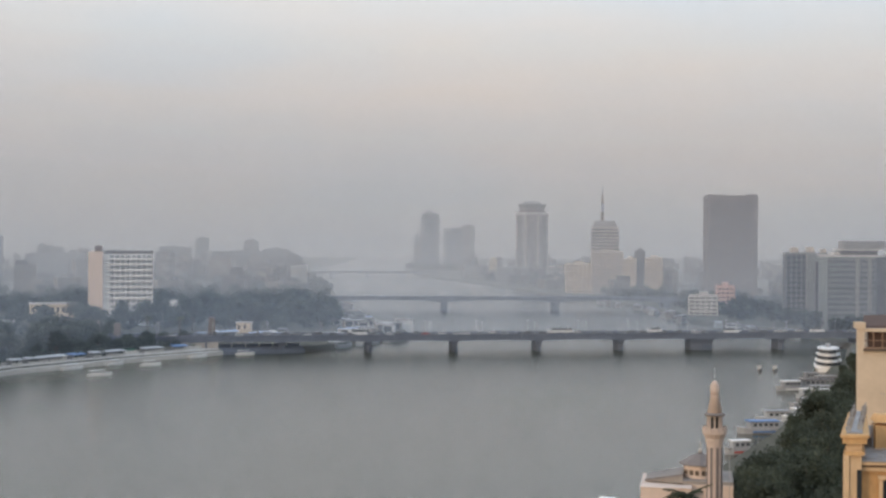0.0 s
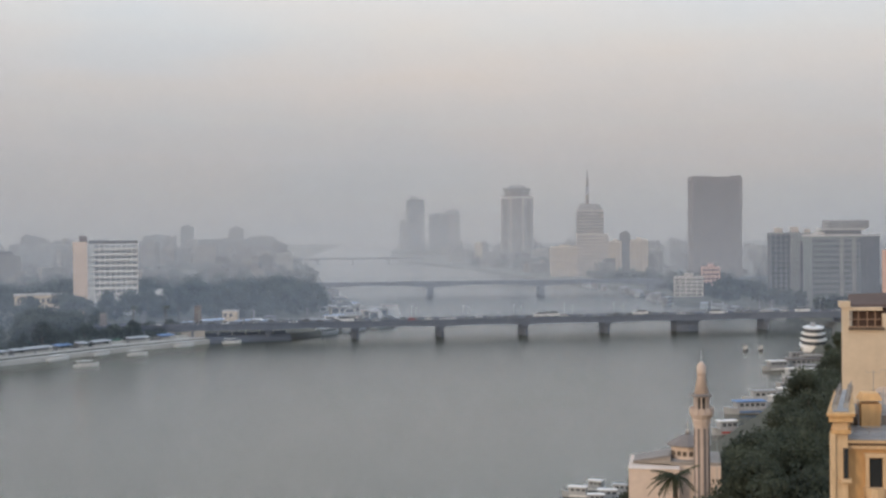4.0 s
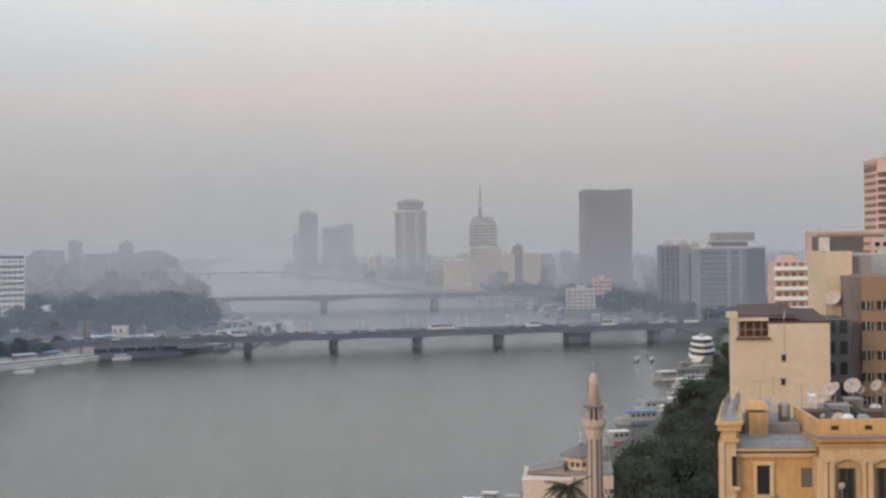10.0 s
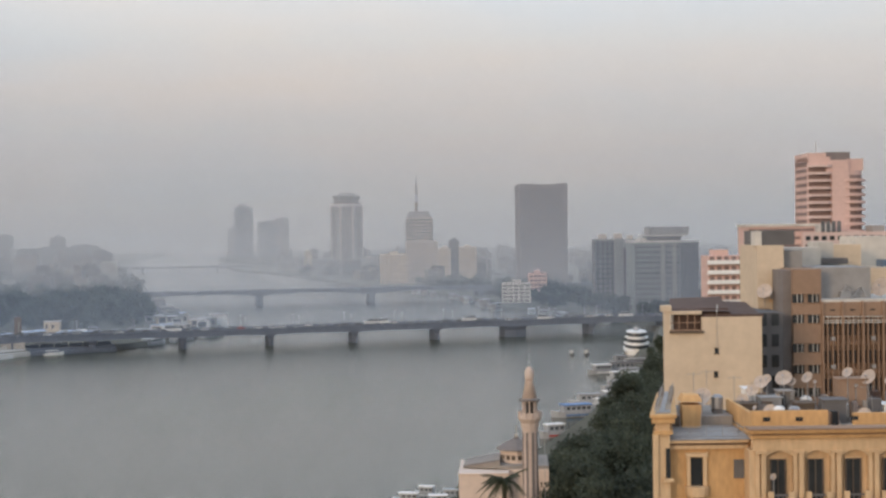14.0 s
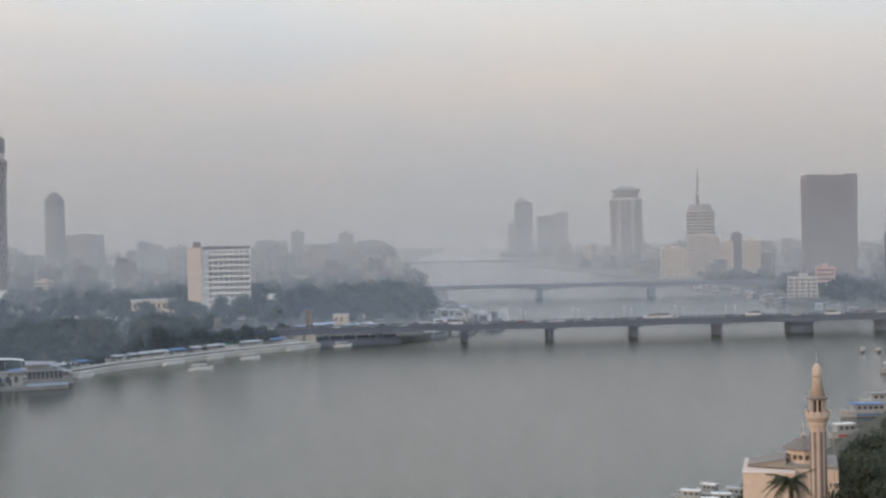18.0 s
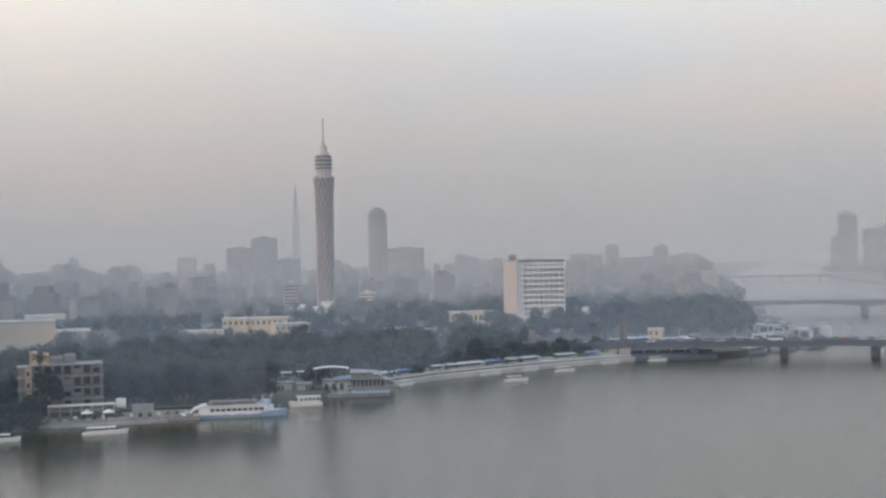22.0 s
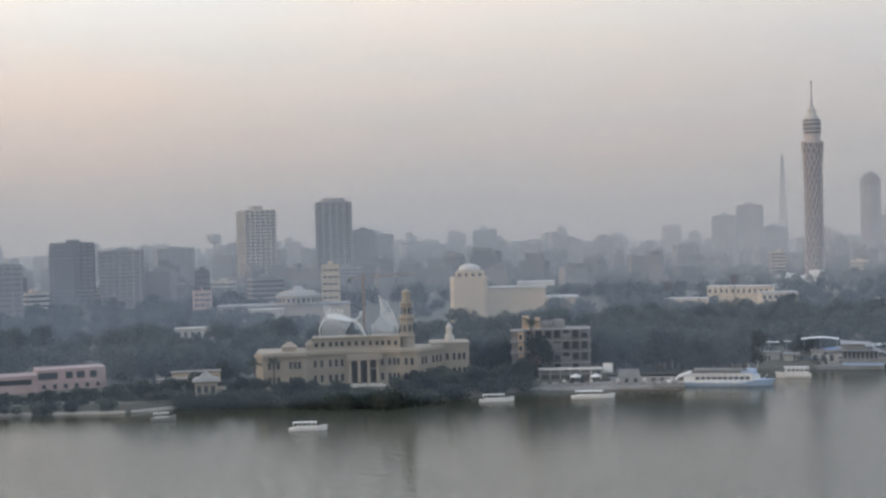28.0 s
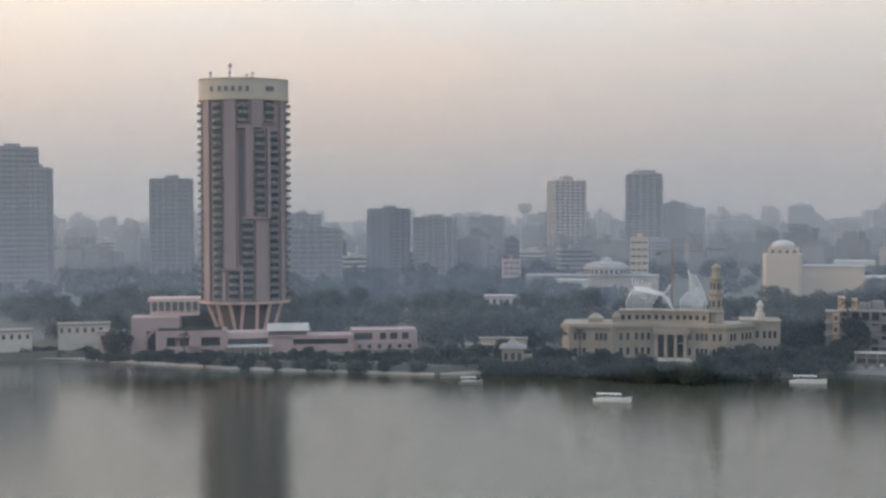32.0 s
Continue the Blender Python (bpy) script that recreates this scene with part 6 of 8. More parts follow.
# canopies of the market behind the quay
STALLS = []
for mm, lab in (("canvas", "white canvas market canopy by the bridge head"), ("paleblue", "pale blue market canopy by the bridge head"), ("tin", "grey tin market canopy by the bridge head")):
    st = thing("market_canopy", pose(0, 0, 0), lab, "canopy", "market canopies")
    part("roof", Build().prism([(-3.4, -2), (3.4, -2), (3.4, 2.4), (-3.4, 2.4)], 2.7, 3.5, .72), M[mm], st)
    part("counter", Build().box(-2.8, 2.8, -1.2, -.7, 0, 1.1), M["dirty"], st)
    for u in (-3, 3):
        for v in (-1.6, 2):
            part("post", Build().rod((u, v, 0), (u, v, 2.75), .08), M["metal"], st)
    STALLS.append(st)
used = set()
for i in range(40):
    k = rb.choice((0, 1, 2, 2))
    az = radians(-12.9 + i * .16)
    r = 712 + (math.degrees(az) + 12.9) * 8 + rb.uniform(10, 95)
    m = pose(r * math.sin(az), r * math.cos(az), GROUND, 0, 0, rb.uniform(-20, 50))
    if k in used:
        copy_thing(STALLS[k], m)
    else:
        used.add(k)
        STALLS[k].matrix_basis = m

# landing huts and small sheds along the island's shore beyond the bridge
rk = random.Random(63)
for i in range(30):
    y = 790 + i * 7.2
    edge = -22 - abs(y - 870) * .28
    x = edge - rk.uniform(3, 34)
    w, d, h = rk.uniform(4, 11), rk.uniform(3, 6), rk.uniform(2.6, 4.6)
    t = thing("landing_hut", pose(x, y, GROUND, 0, 0, rk.uniform(-15, 30)), "small flat-roofed landing hut on the river bank", "hut", "landing huts")
    part("wall", Build().box(-w / 2, w / 2, 0, d, 0, h), M[rk.choice(("pale", "dirty", "white", "beige"))], t)
    part("roof", Build().box(-w / 2 - .4, w / 2 + .4, -.6, d + .4, h, h + .3), M[rk.choice(("canvas", "tin", "dirty", "dirty", "paleblue"))], t)
    part("opening", Build().box(-w * .38, w * .3, -.08, .02, .6, h - .6), M["glass"], t)

# ---- the bridges ----
def bridge(name, x, y, rz, label, x0, x1, span, off, wide, top, thin, deep, pier_w, lamps=True):
    t = thing(name, pose(x, y, 0, 0, 0, rz), label, "bridge")
    n = int((x1 - x0) / 3.0)
    b = Build()
    vs = []
    for i in range(n + 1):
        xx = x0 + (x1 - x0) * i / n
        f = ((xx - off) / span) % 1.0
        near = abs(f - .5) * 2                      # 1 over a pier, 0 at midspan
        dz = thin + (deep - thin) * near ** 2.6
        for yy, z in ((-wide, top), (-wide, top - dz), (wide, top - dz), (wide, top)):
            vs.append((xx, yy, z))
    fs = []
    for i in range(n):
        o, p = 4 * i, 4 * i + 4
        fs += [(o, o + 1, p + 1, p), (o + 1, o + 2, p + 2, p + 1), (o + 2, o + 3, p + 3, p + 2), (o + 3, o, p, p + 3)]
    part("deck", b.add(vs, fs), M["bridge"], t)
    part("roadway", Build().box(x0, x1, -wide + 2, wide - 2, top, top + .06), M["asphalt"], t)
    for s in (-1, 1):
        part("footway", Build().box(x0, x1, *sorted((s * (wide - 2), s * (wide + .5))), top, top + .25), M["bridge"], t)
        part("handrail", Build().box(x0, x1, *sorted((s * (wide + .2), s * (wide + .35))), top + .3, top + .75), M["bridge"], t)
        for i in range(int((x1 - x0) / 24) if lamps else 0):
            part("rail_post", Build().box(x0 + i * 24, x0 + i * 24 + .4, *sorted((s * (wide + .15), s * (wide + .4))), top + .2, top + 1.3), M["metal"], t)
    return t


t = BRIDGE = bridge("river_bridge", 52, 757, 8.6, "long low concrete road bridge with haunched spans", -250, 290, 46.8, 0, 9, 9.2, 2.65, 3.2, 4.6)
for i in range(-3, 6):
    w = 6.4 if i == 2 else 1.6
    c = i * 46.8
    part("pier", Build().box(c - w, c + w, -5.2, 5.2, -1, 6.1).prism([(c - w, -5.2), (c, -6.8), (c + w, -5.2)], -1, 3.4).box(c - w - .5, c + w + .5, -5.8, 5.8, 5.2, 6.06), M["bridge"], t)
for i in range(18):
    for s in (-1, 1):
        lp = thing("street_lamp", pose(52 + BRX * (-235 + i * 29) - s * 9 * BRY, 757 + BRY * (-235 + i * 29) + s * 9 * BRX, 9.45), "tall grey street lamp on the bridge footway", "street lamp", "bridge lamps")
        part("pole", Build().rod((0, 0, 0), (0, 0, 6.5), .1, 5), M["metal"], lp)
        part("lantern", Build().box(-.7, .7, -.2, .2, 6.4, 6.65), M["metal"], lp)
part("abutment", Build().box(-250, -176, -8.6, 8.6, -1, 6.5).box(-178, -174, -9.4, 9.4, -1, 6.5), M["quay"], BRIDGE)
for i in range(9):
    part("abutment_rib", Build().box(-248 + i * 8.4, -247 + i * 8.4, -9.1, -8.6, -1, 6.3), M["bridge"], BRIDGE)
t = bridge("far_bridge", 50, 1190, 3.5, "second concrete road bridge further along, paled by haze", -230, 330, 97, -49, 9, 12, 2.2, 4.6, 5, False)
for i in range(-1, 4):
    c = i * 97 - 49
    part("pier", Build().box(c - 2.6, c + 2.6, -9, 9, -1, 7.6), M["bridge"], t)
t = bridge("third_bridge", -127, 2300, 0, "faint third bridge at the river's bend", -120, 120, 60, 0, 8, 9, 2, 3, 4, False)
for i in range(-1, 2):
    part("pier", Build().box(i * 60 - 2.5, i * 60 + 2.5, -8, 8, -1, 6.2), M["bridge"], t)


def car(kind, colour, label):
    t = thing(kind, pose(0, 0, 0), label, "car", "cars on the bridge")
    long, hi = (4.4, 1.45) if kind == "car" else (8.5, 2.8)
    part("body", Build().add([(-long / 2, -.88, .3), (long / 2, -.88, .3), (long / 2, .88, .3), (-long / 2, .88, .3), (-long / 2, -.88, hi * .6), (long / 2, -.88, hi * .55), (long / 2, .88, hi * .55), (-long / 2, .88, hi * .6)],
                             [(3, 2, 1, 0), (4, 5, 6, 7), (0, 1, 5, 4), (1, 2, 6, 5), (2, 3, 7, 6), (3, 0, 4, 7)]), M[colour], t)
    part("cabin", Build().prism([(-long * .4, -.8), (long * .22, -.8), (long * .22, .8), (-long * .4, .8)], hi * .58, hi, .8 if kind == "car" else .97), M["glass"], t)
    part("roof", Build().box(-long * .32, long * .14, -.64, .64, hi, hi + .05), M[colour], t)
    for sx in (-.3, .3):
        for sy in (-.85, .85):
            part("wheel", Build().lathe(0, 0, [(-.1, .32), (.1, .32)], 10), M["black"], t, at=pose(sx * long, sy, .32, 90, 0, 0))
    return t


FLEET = [car("car", "white", "white saloon car on the bridge"), car("car", "metal", "grey saloon car on the bridge"), car("car", "dark", "dark saloon car on the bridge"), car("car", "red", "red saloon car on the bridge"), car("minibus", "white", "white minibus on the bridge")]
seen = set()
rc = random.Random(9)
for i in range(64):
    k = 3 if i == 20 else rc.choice((0, 0, 0, 1, 1, 2, 2, 2, 1, 4))
    xx, s = -205 + i * 7.2 + rc.uniform(-1.5, 1.5), rc.choice((-5.2, -2.2, 2.2, 5.2))
    m = pose(52 + BRX * xx - s * BRY, 757 + BRY * xx + s * BRX, 9.27, 0, 0, 8.6 + (180 if s > 0 else 0))
    if k in seen:
        copy_thing(FLEET[k], m)
    else:
        seen.add(k)
        FLEET[k].matrix_basis = m
for i in range(26):
    k = rc.choice((0, 0, 0, 1, 2, 4, 4))
    az, dist = rc.uniform(-12.5, -5.0), 0
    dist = 728 + (az + 12.5) * 7 + rc.uniform(0, 100)
    copy_thing(FLEET[k], pose(dist * math.sin(radians(az)), dist * math.cos(radians(az)), GROUND, 0, 0, rc.uniform(0, 180)))

WALK = [(-560, 186), (-522, 208), (-500, 240), (-468, 251), (-437, 265), (-408, 285), (-374, 309), (-368, 326)]
w = thing("river_walk", pose(0, 0, 0), "thin pale concrete river walk at the waterline", "quay", kind="structure")
for (x0, y0), (x1, y1) in zip(WALK, WALK[1:]):
    L, a = math.hypot(x1 - x0, y1 - y0), math.degrees(math.atan2(y1 - y0, x1 - x0))
    part("coping", Build().box(0, L + .6, -4.4, -1.0, -1, .9), M["pale"], w, at=pose(x0, y0, 0, 0, 0, a))

# ---- the near east bank: houses that share one street grid ----
GRID = 8.07


def grid_pose(u, v, z=0, rz=0):
    a = radians(GRID)
    return pose(u * math.cos(a) + v * math.sin(a), -u * math.sin(a) + v * math.cos(a), z, 0, 0, -GRID + rz)


def house(name, u, v, label, category="house"):
    """A thing on the street grid at (u, v); its parts are given in grid metres by way of put()."""
    t = thing(name, grid_pose(u, v), label, category)
    t["u"], t["v"] = u, v
    return t


def put(name, b, material, t, label="", smooth=False):
    return part(name, b, M[material], t, label, smooth, at=pose(-t["u"], -t["v"], 0))


rd0 = random.Random(77)
# the ornate ochre apartment house
t = house("ochre_apartment_house", 31, 115, "ornate ochre apartment house with arched niches and stucco cornices", "apartment house")
put("wall", Build().box(25.5, 50, 115.6, 132, GROUND, 42.3), "yellow", t)
put("wing_wall", Build().prism([(18.4, 117), (25.5, 117), (25.5, 132), (20.6, 132)], GROUND, 41.6), "yellow", t)
BAY = 3.17
for i in range(8):
    u0 = 25.4 + i * BAY                      # paired pilasters stand at the left of each bay
    put("pilaster", Build().box(u0, u0 + .34, 114.75, 115.6, 28, 41.05).box(u0 + .44, u0 + .82, 114.6, 115.6, 28, 41.05), "yellow_light", t)
    put("capital", Build().box(u0 - .06, u0 + .9, 114.5, 115.6, 41.05, 41.3), "yellow_light", t)
    # niche back, its shallow arch and the window in it
    put("niche_back", Build().box(u0 + .82, u0 + BAY, 115.45, 115.6, 28, 41.2), "yellow_light", t)
    arch = Build()
    m = 10
    for k in range(m):
        x0, x1 = u0 + .82 + (BAY - .82) * k / m, u0 + .82 + (BAY - .82) * (k + 1) / m
        f0, f1 = math.sin(math.pi * k / m), math.sin(math.pi * (k + 1) / m)
        arch.add([(x0, 114.75, 40.75 + .5 * f0), (x1, 114.75, 40.75 + .5 * f1), (x1, 114.75, 41.6), (x0, 114.75, 41.6),
                  (x0, 115.45, 40.75 + .5 * f0), (x1, 115.45, 40.75 + .5 * f1)], [(0, 1, 2, 3), (0, 4, 5, 1)])
    put("niche_arch", arch, "yellow_light", t)
    for z in (36.9, 33.4):
        w = put("window", Build().box(u0 + 1.34, u0 + 2.62, 115.28, 115.44, z, z + 3.55), "glass_near", t, "dark green shuttered window")
        part("shutter", Build().box(u0 + 1.3, u0 + 1.42, 115.2, 115.3, z, z + 3.55).box(u0 + 1.94, u0 + 2.02, 115.2, 115.3, z, z + 3.55).box(u0 + 2.54, u0 + 2.66, 115.2, 115.3, z, z + 3.55), M["wood"], w)
        put("window_head", Build().box(u0 + 1.28, u0 + 2.68, 115.36, 115.44, z + 3.55, z + 3.63), "yellow_light", t)
    put("balcony", Build().box(u0 + .9, u0 + BAY - .1, 114.0, 115.4, 36.55, 36.85).box(u0 + .9, u0 + 1.35, 114.0, 114.3, 36.85, 37.9).box(u0 + BAY - .55, u0 + BAY - .1, 114.0, 114.3, 36.85, 37.9), "yellow_light", t)
    put("balustrade", Build().box(u0 + 1.4, u0 + BAY - .6, 114.1, 114.18, 37.55, 37.7).box(u0 + 1.7, u0 + 1.75, 114.1, 114.18, 36.9, 37.55).box(u0 + 2.1, u0 + 2.15, 114.1, 114.18, 36.9, 37.55), "dark", t)
put("frieze", Build().box(25.2, 50, 114.7, 115.6, 41.3, 42.35), "yellow_light", t)
put("cornice", Build().box(25.0, 50, 114.35, 115.7, 42.35, 42.6).box(24.9, 50, 114.15, 115.9, 42.75, 42.9).box(24.75, 50, 113.8, 116.2, 42.9, 43.15), "yellow", t)
put("cornice_cap", Build().box(24.6, 50, 113.6, 115.2, 43.15, 43.28), "rust", t)
put("cornice_band", Build().box(25.0, 50, 114.45, 115.7, 42.6, 42.75), "rust", t)
put("quoin", Build().box(24.9, 25.4, 114.9, 117.2, 28, 41.3), "yellow_light", t)
# the plain left wing
put("wing_cornice", Build().box(18.1, 25.2, 116.6, 117.1, 41.2, 41.5).box(18.0, 25.2, 116.3, 117.1, 41.75, 42.0), "yellow_light", t)
for i in range(30):
    put("dentil", Build().box(18.3 + i * .23, 18.42 + i * .23, 116.55, 116.95, 41.5, 41.74), "rust", t)
put("gutter", Build().box(18.0, 25.3, 116.2, 117.4, 42.0, 42.1), "tin", t)
w = put("window", Build().box(20.3, 21.3, 116.85, 116.98, 37.6, 40.4), "glass_near", t)
put("window_surround", Build().box(19.95, 20.25, 116.7, 117, 37.4, 40.5).box(21.35, 21.65, 116.7, 117, 37.4, 40.5).box(19.85, 21.75, 116.6, 117, 40.5, 40.85), "yellow_light", t)
put("balconette", Build().lathe(20.8, 116.95, [(36.9, .7), (37.2, 1.0), (38.0, 1.05)], 12), "yellow_light", t)
put("window", Build().box(24.0, 25.05, 116.88, 116.98, 38.6, 40.2), "dark", t)
# the corner bay that turns to the river
put("corner_bay", Build().prism([(17.2, 115.9), (18.4, 115.9), (20.8, 131), (20.1, 131)], GROUND, 43.6), "yellow_light", t)
put("corner_cornice", Build().prism([(16.95, 115.6), (18.6, 115.6), (20.9, 131), (19.9, 131)], 42.6, 42.9).prism([(16.8, 115.4), (18.75, 115.4), (21, 131), (19.8, 131)], 43.6, 44.1).prism([(16.6, 115.2), (18.9, 115.2), (21.2, 131), (19.6, 131)], 44.1, 44.35), "yellow", t)
put("corner_window", Build().box(18.02, 18.42, 115.8, 115.95, 38.9, 41.4), "glass_near", t)
put("corner_sill", Build().box(17.8, 18.6, 115.4, 115.95, 38.6, 38.85), "yellow_light", t)
put("side_pilaster", Build().box(17.0, 17.35, 115.6, 116.4, 28, 42.6), "yellow_light", t)
# roof decks
put("roof", Build().prism([(18.5, 117.3), (25.4, 117.3), (25.4, 124), (19.6, 124)], 41.9, 42.15), "tin", t, "grey felted lower roof")
put("roof_deck", Build().box(25.6, 50, 116.4, 132, 42.3, 42.5), "roofing", t)
put("roof_step", Build().prism([(19.7, 124), (25.4, 124), (25.4, 132), (20.9, 132)], 41.7, 43.0), "roofing", t)
put("corner_roof", Build().prism([(17.2, 116), (18.5, 116), (20.8, 131), (20, 131)], 44.35, 44.45), "tin", t)
put("roof_wall", Build().box(25.6, 32.2, 117.2, 117.5, 42.5, 44.3).box(25.6, 25.9, 117.5, 128, 42.5, 44.1).box(34.4, 40, 117.4, 117.7, 42.5, 44.0).box(40.5, 50, 118, 118.3, 42.5, 44.1), "yellow", t)
for u in (26.6, 29.4, 34.2, 37.6):
    put("vent_opening", Build().box(u, u + .6, 117.1 if u < 33 else 117.3, 117.22 if u < 33 else 117.42, 43.4, 43.75), "glass_near", t)
put("roof_hut", Build().box(20.6, 22.3, 122.5, 124.6, 42.1, 44.2).prism([(20.5, 122.4), (22.4, 122.4), (22.4, 124.7), (20.5, 124.7)], 44.5, 45.1, .7), "yellow", t)
for x0, x1, v, z, h, mm in ((26, 27.6, 124, 42.5, 1.5, "wood"), (28.3, 30.1, 125, 42.5, 1.9, "tin"), (31.0, 32.6, 123, 42.5, 1.6, "wood"), (33.2, 35.2, 122, 42.5, 2.0, "dark"), (35.6, 38.2, 126, 42.5, 3.4, "rust"),
                            (30.4, 31.8, 127, 42.5, 2.2, "roofing"), (38.8, 40.4, 123, 42.5, 1.4, "white"), (41.0, 44, 126, 42.5, 3.0, "beige"), (27.4, 28.4, 128, 42.5, 2.4, "white"), (44.6, 47, 122, 42.5, 1.8, "red")):
    put("roof_shed", Build().box(x0, x1, v, v + 1.8, z, z + h).box(x0 - .15, x1 + .15, v - .15, v + 2, z + h, z + h + .1), mm, t)
for i in range(60):
    u, v, h = rd0.uniform(26, 46), rd0.uniform(118.6, 131), rd0.uniform(.4, 2.1)
    w, dd = rd0.uniform(.25, 1.1), rd0.uniform(.3, .9)
    put("roof_junk", Build().box(u, u + w, v, v + dd, 42.5, 42.5 + h), rd0.choice(("roofing", "wood", "dark", "dark", "brown", "black", "redroof", "rust", "pylon")), t)
for i in range(16):
    u, v = rd0.uniform(20, 44), rd0.uniform(119, 131)
    put("roof_pole", Build().rod((u, v, 42.2), (u + rd0.uniform(-.3, .3), v, 42.2 + rd0.uniform(1.5, 3.6)), .04), "metal", t)
for i in range(7):
    u, v = rd0.uniform(26, 38), rd0.uniform(121, 129)
    put("roof_cable", Build().rod((u, v, 44.2 + rd0.uniform(-.4, .6)), (u + rd0.uniform(3, 6), v + 1, 44.2 + rd0.uniform(-.4, .6)), .02), "dark", t)
for u in (19, 20.4, 21.8, 23.2, 24.6):
    put("railing_post", Build().rod((u, 117.6, 42.1), (u, 117.6, 43.0), .04), "metal", t)
put("railing", Build().rod((18.6, 117.6, 42.95), (25.4, 117.6, 42.95), .035).rod((18.6, 117.6, 42.55), (25.4, 117.6, 42.55), .03), "metal", t)


def dish(u, v, z, r, aim=-35, up=38, base=42.5, group="rooftop satellite dishes"):
    t = thing("satellite_dish", grid_pose(u, v, base), "weathered off-white satellite dish on a rooftop pole", "satellite dish", group)
    h = z - base
    part("pole", Build().rod((0, 0, 0), (0, 0, h), .06), M["metal"], t)
    b = Build()
    n, rings = 16, (0, .35, .7, 1.0)
    for s, off in ((1, 0), (-1, .04)):
        vs = [(r * q * math.cos(2 * math.pi * i / n), r * q * math.sin(2 * math.pi * i / n) * 1.08, .22 * r * q * q - off) for q in rings for i in range(n)]
        b.add(vs, [tuple((k * n + i, k * n + (i + 1) % n, (k + 1) * n + (i + 1) % n, (k + 1) * n + i)[::s]) for k in range(3) for i in range(n)])
    at = pose(0, 0, h) @ pose(0, 0, 0, 0, 0, aim) @ pose(0, 0, 0, 90 - up, 0, 0)
    d = part("reflector", b, M["dish"], t, at=at)
    part("feed_arm", Build().rod((0, -r * .95, .2 * r), (0, -.1, .75 * r), .03).box(-.07, .07, -.16, 0, .7 * r, .88 * r), M["metal"], d)
    return t


rd = random.Random(5)
for x, y, r in ((1225, 716, 20), (1370, 684, 17), (1383, 690, 10), (1412, 683, 12), (1330, 690, 14), (1297, 722, 13), (1345, 742, 14), (1315, 704, 13), (1520, 684, 16), (1483, 675, 11), (1512, 750, 14), (1340, 684, 9),
                (1464, 764, 7), (1452, 760, 8), (1444, 718, 6), (1167, 728, 6), (1386, 690, 5), (1555, 690, 8), (1318, 735, 5), (1497, 697, 5), (1425, 690, 4), (1360, 716, 5), (1350, 858, 7)):
    v = 126.0 if y < 735 else 121.0
    if y > 800:
        v = 114.4
    k = v / 2416
    u, z = (x - 784) * k, 60 - (y - 417) * k
    dish(u, v, z, r * k * .88, aim=rd.uniform(-50, -20), up=rd.uniform(32, 44), base=(44.4 if x < 1170 else 42.4 if x > 1290 else 42.1) if y < 800 else 36.85)
for u, v, z, mm in ((28.9, 121, 42.5, "white"), (35.1, 123, 42.5, "white"), (30.2, 120.8, 42.5, "metal"), (40.2, 121.2, 42.5, "white"), (24.4, 126, 43.0, "metal"), (33.1, 128, 42.5, "white")):
    a = thing("water_tank", grid_pose(u, v, z), "small cylindrical rooftop water tank", "water tank", "rooftop tanks")
    part("tank", Build().lathe(0, 0, [(.4, .5), (.45, .55), (1.5, .55), (1.7, .3), (1.72, .1)], 12), M[mm], a)
    part("stand", Build().box(-.45, .45, -.45, .45, 0, .4), M["dark"], a)
for u, v, z in ((26.6, 129, 42.5), (22.6, 128, 43), (36.4, 120, 42.5), (24.2, 130, 43), (31.5, 129.5, 42.5)):
    a = thing("tv_aerial", grid_pose(u, v, z), "thin rooftop television aerial", "aerial", "rooftop aerials")
    part("mast", Build().rod((0, 0, 0), (0, 0, 3.6), .035), M["metal"], a)
    part("boom", Build().rod((-.7, 0, 3.4), (.7, 0, 3.4), .025).rod((-.5, -.3, 3.4), (-.5, .3, 3.4), .02).rod((0, -.3, 3.4), (0, .3, 3.4), .02).rod((.5, -.3, 3.4), (.5, .3, 3.4), .02), M["metal"], a)
for i in range(14):
    a = thing("roof_pipe", grid_pose(17.5 + .9 * (i % 2) + i * .19, 117 + i * 1.0, 44.45), "small rooftop vent and air-conditioner box", "vent", "rooftop vents")
    part("box", Build().box(-.2, .2, -.2, .2, 0, rd.uniform(.25, .6)), M[rd.choice(("pylon", "roofing", "dirty"))], a)
    part("cap", Build().rod((0, 0, .2), (.1, 0, .95), .05).box(-.16, .16, -.14, .14, .6, .66), M["metal"], a)

# the house with the blank gable
t = house("blank_gable_house", 28, 148, "house with a blank tan gable wall and patched roof")
put("gable_wall", Build().box(23.0, 33.6, 148, 148.6, GROUND, 49.0).box(27.1, 33.6, 148, 148.6, 49.0, 50.45).box(23.0, 23.7, 148, 148.6, 49.0, 51.5).box(23.7, 27.1, 148, 148.6, 50.75, 51.1), "tan", t)
put("body", Build().prism([(23.1, 148.6), (33.6, 148.6), (33.6, 164), (25.7, 164)], GROUND, 49.0), "beige", t)
put("corner_post", Build().box(22.75, 23.8, 147.8, 149.2, 51.1, 51.75), "tan", t)
put("loggia_back", Build().box(23.7, 27.1, 150.4, 150.6, 49.0, 50.8), "white", t)
put("loggia_frame", Build().box(23.7, 27.1, 147.95, 148.1, 49.0, 49.12).box(24.6, 24.68, 147.95, 148.1, 49, 50.8).box(25.5, 25.58, 147.95, 148.1, 49, 50.8).box(26.3, 26.38, 147.95, 148.1, 49, 50.8).box(23.7, 27.1, 147.95, 148.1, 49.8, 49.88), "rust", t)
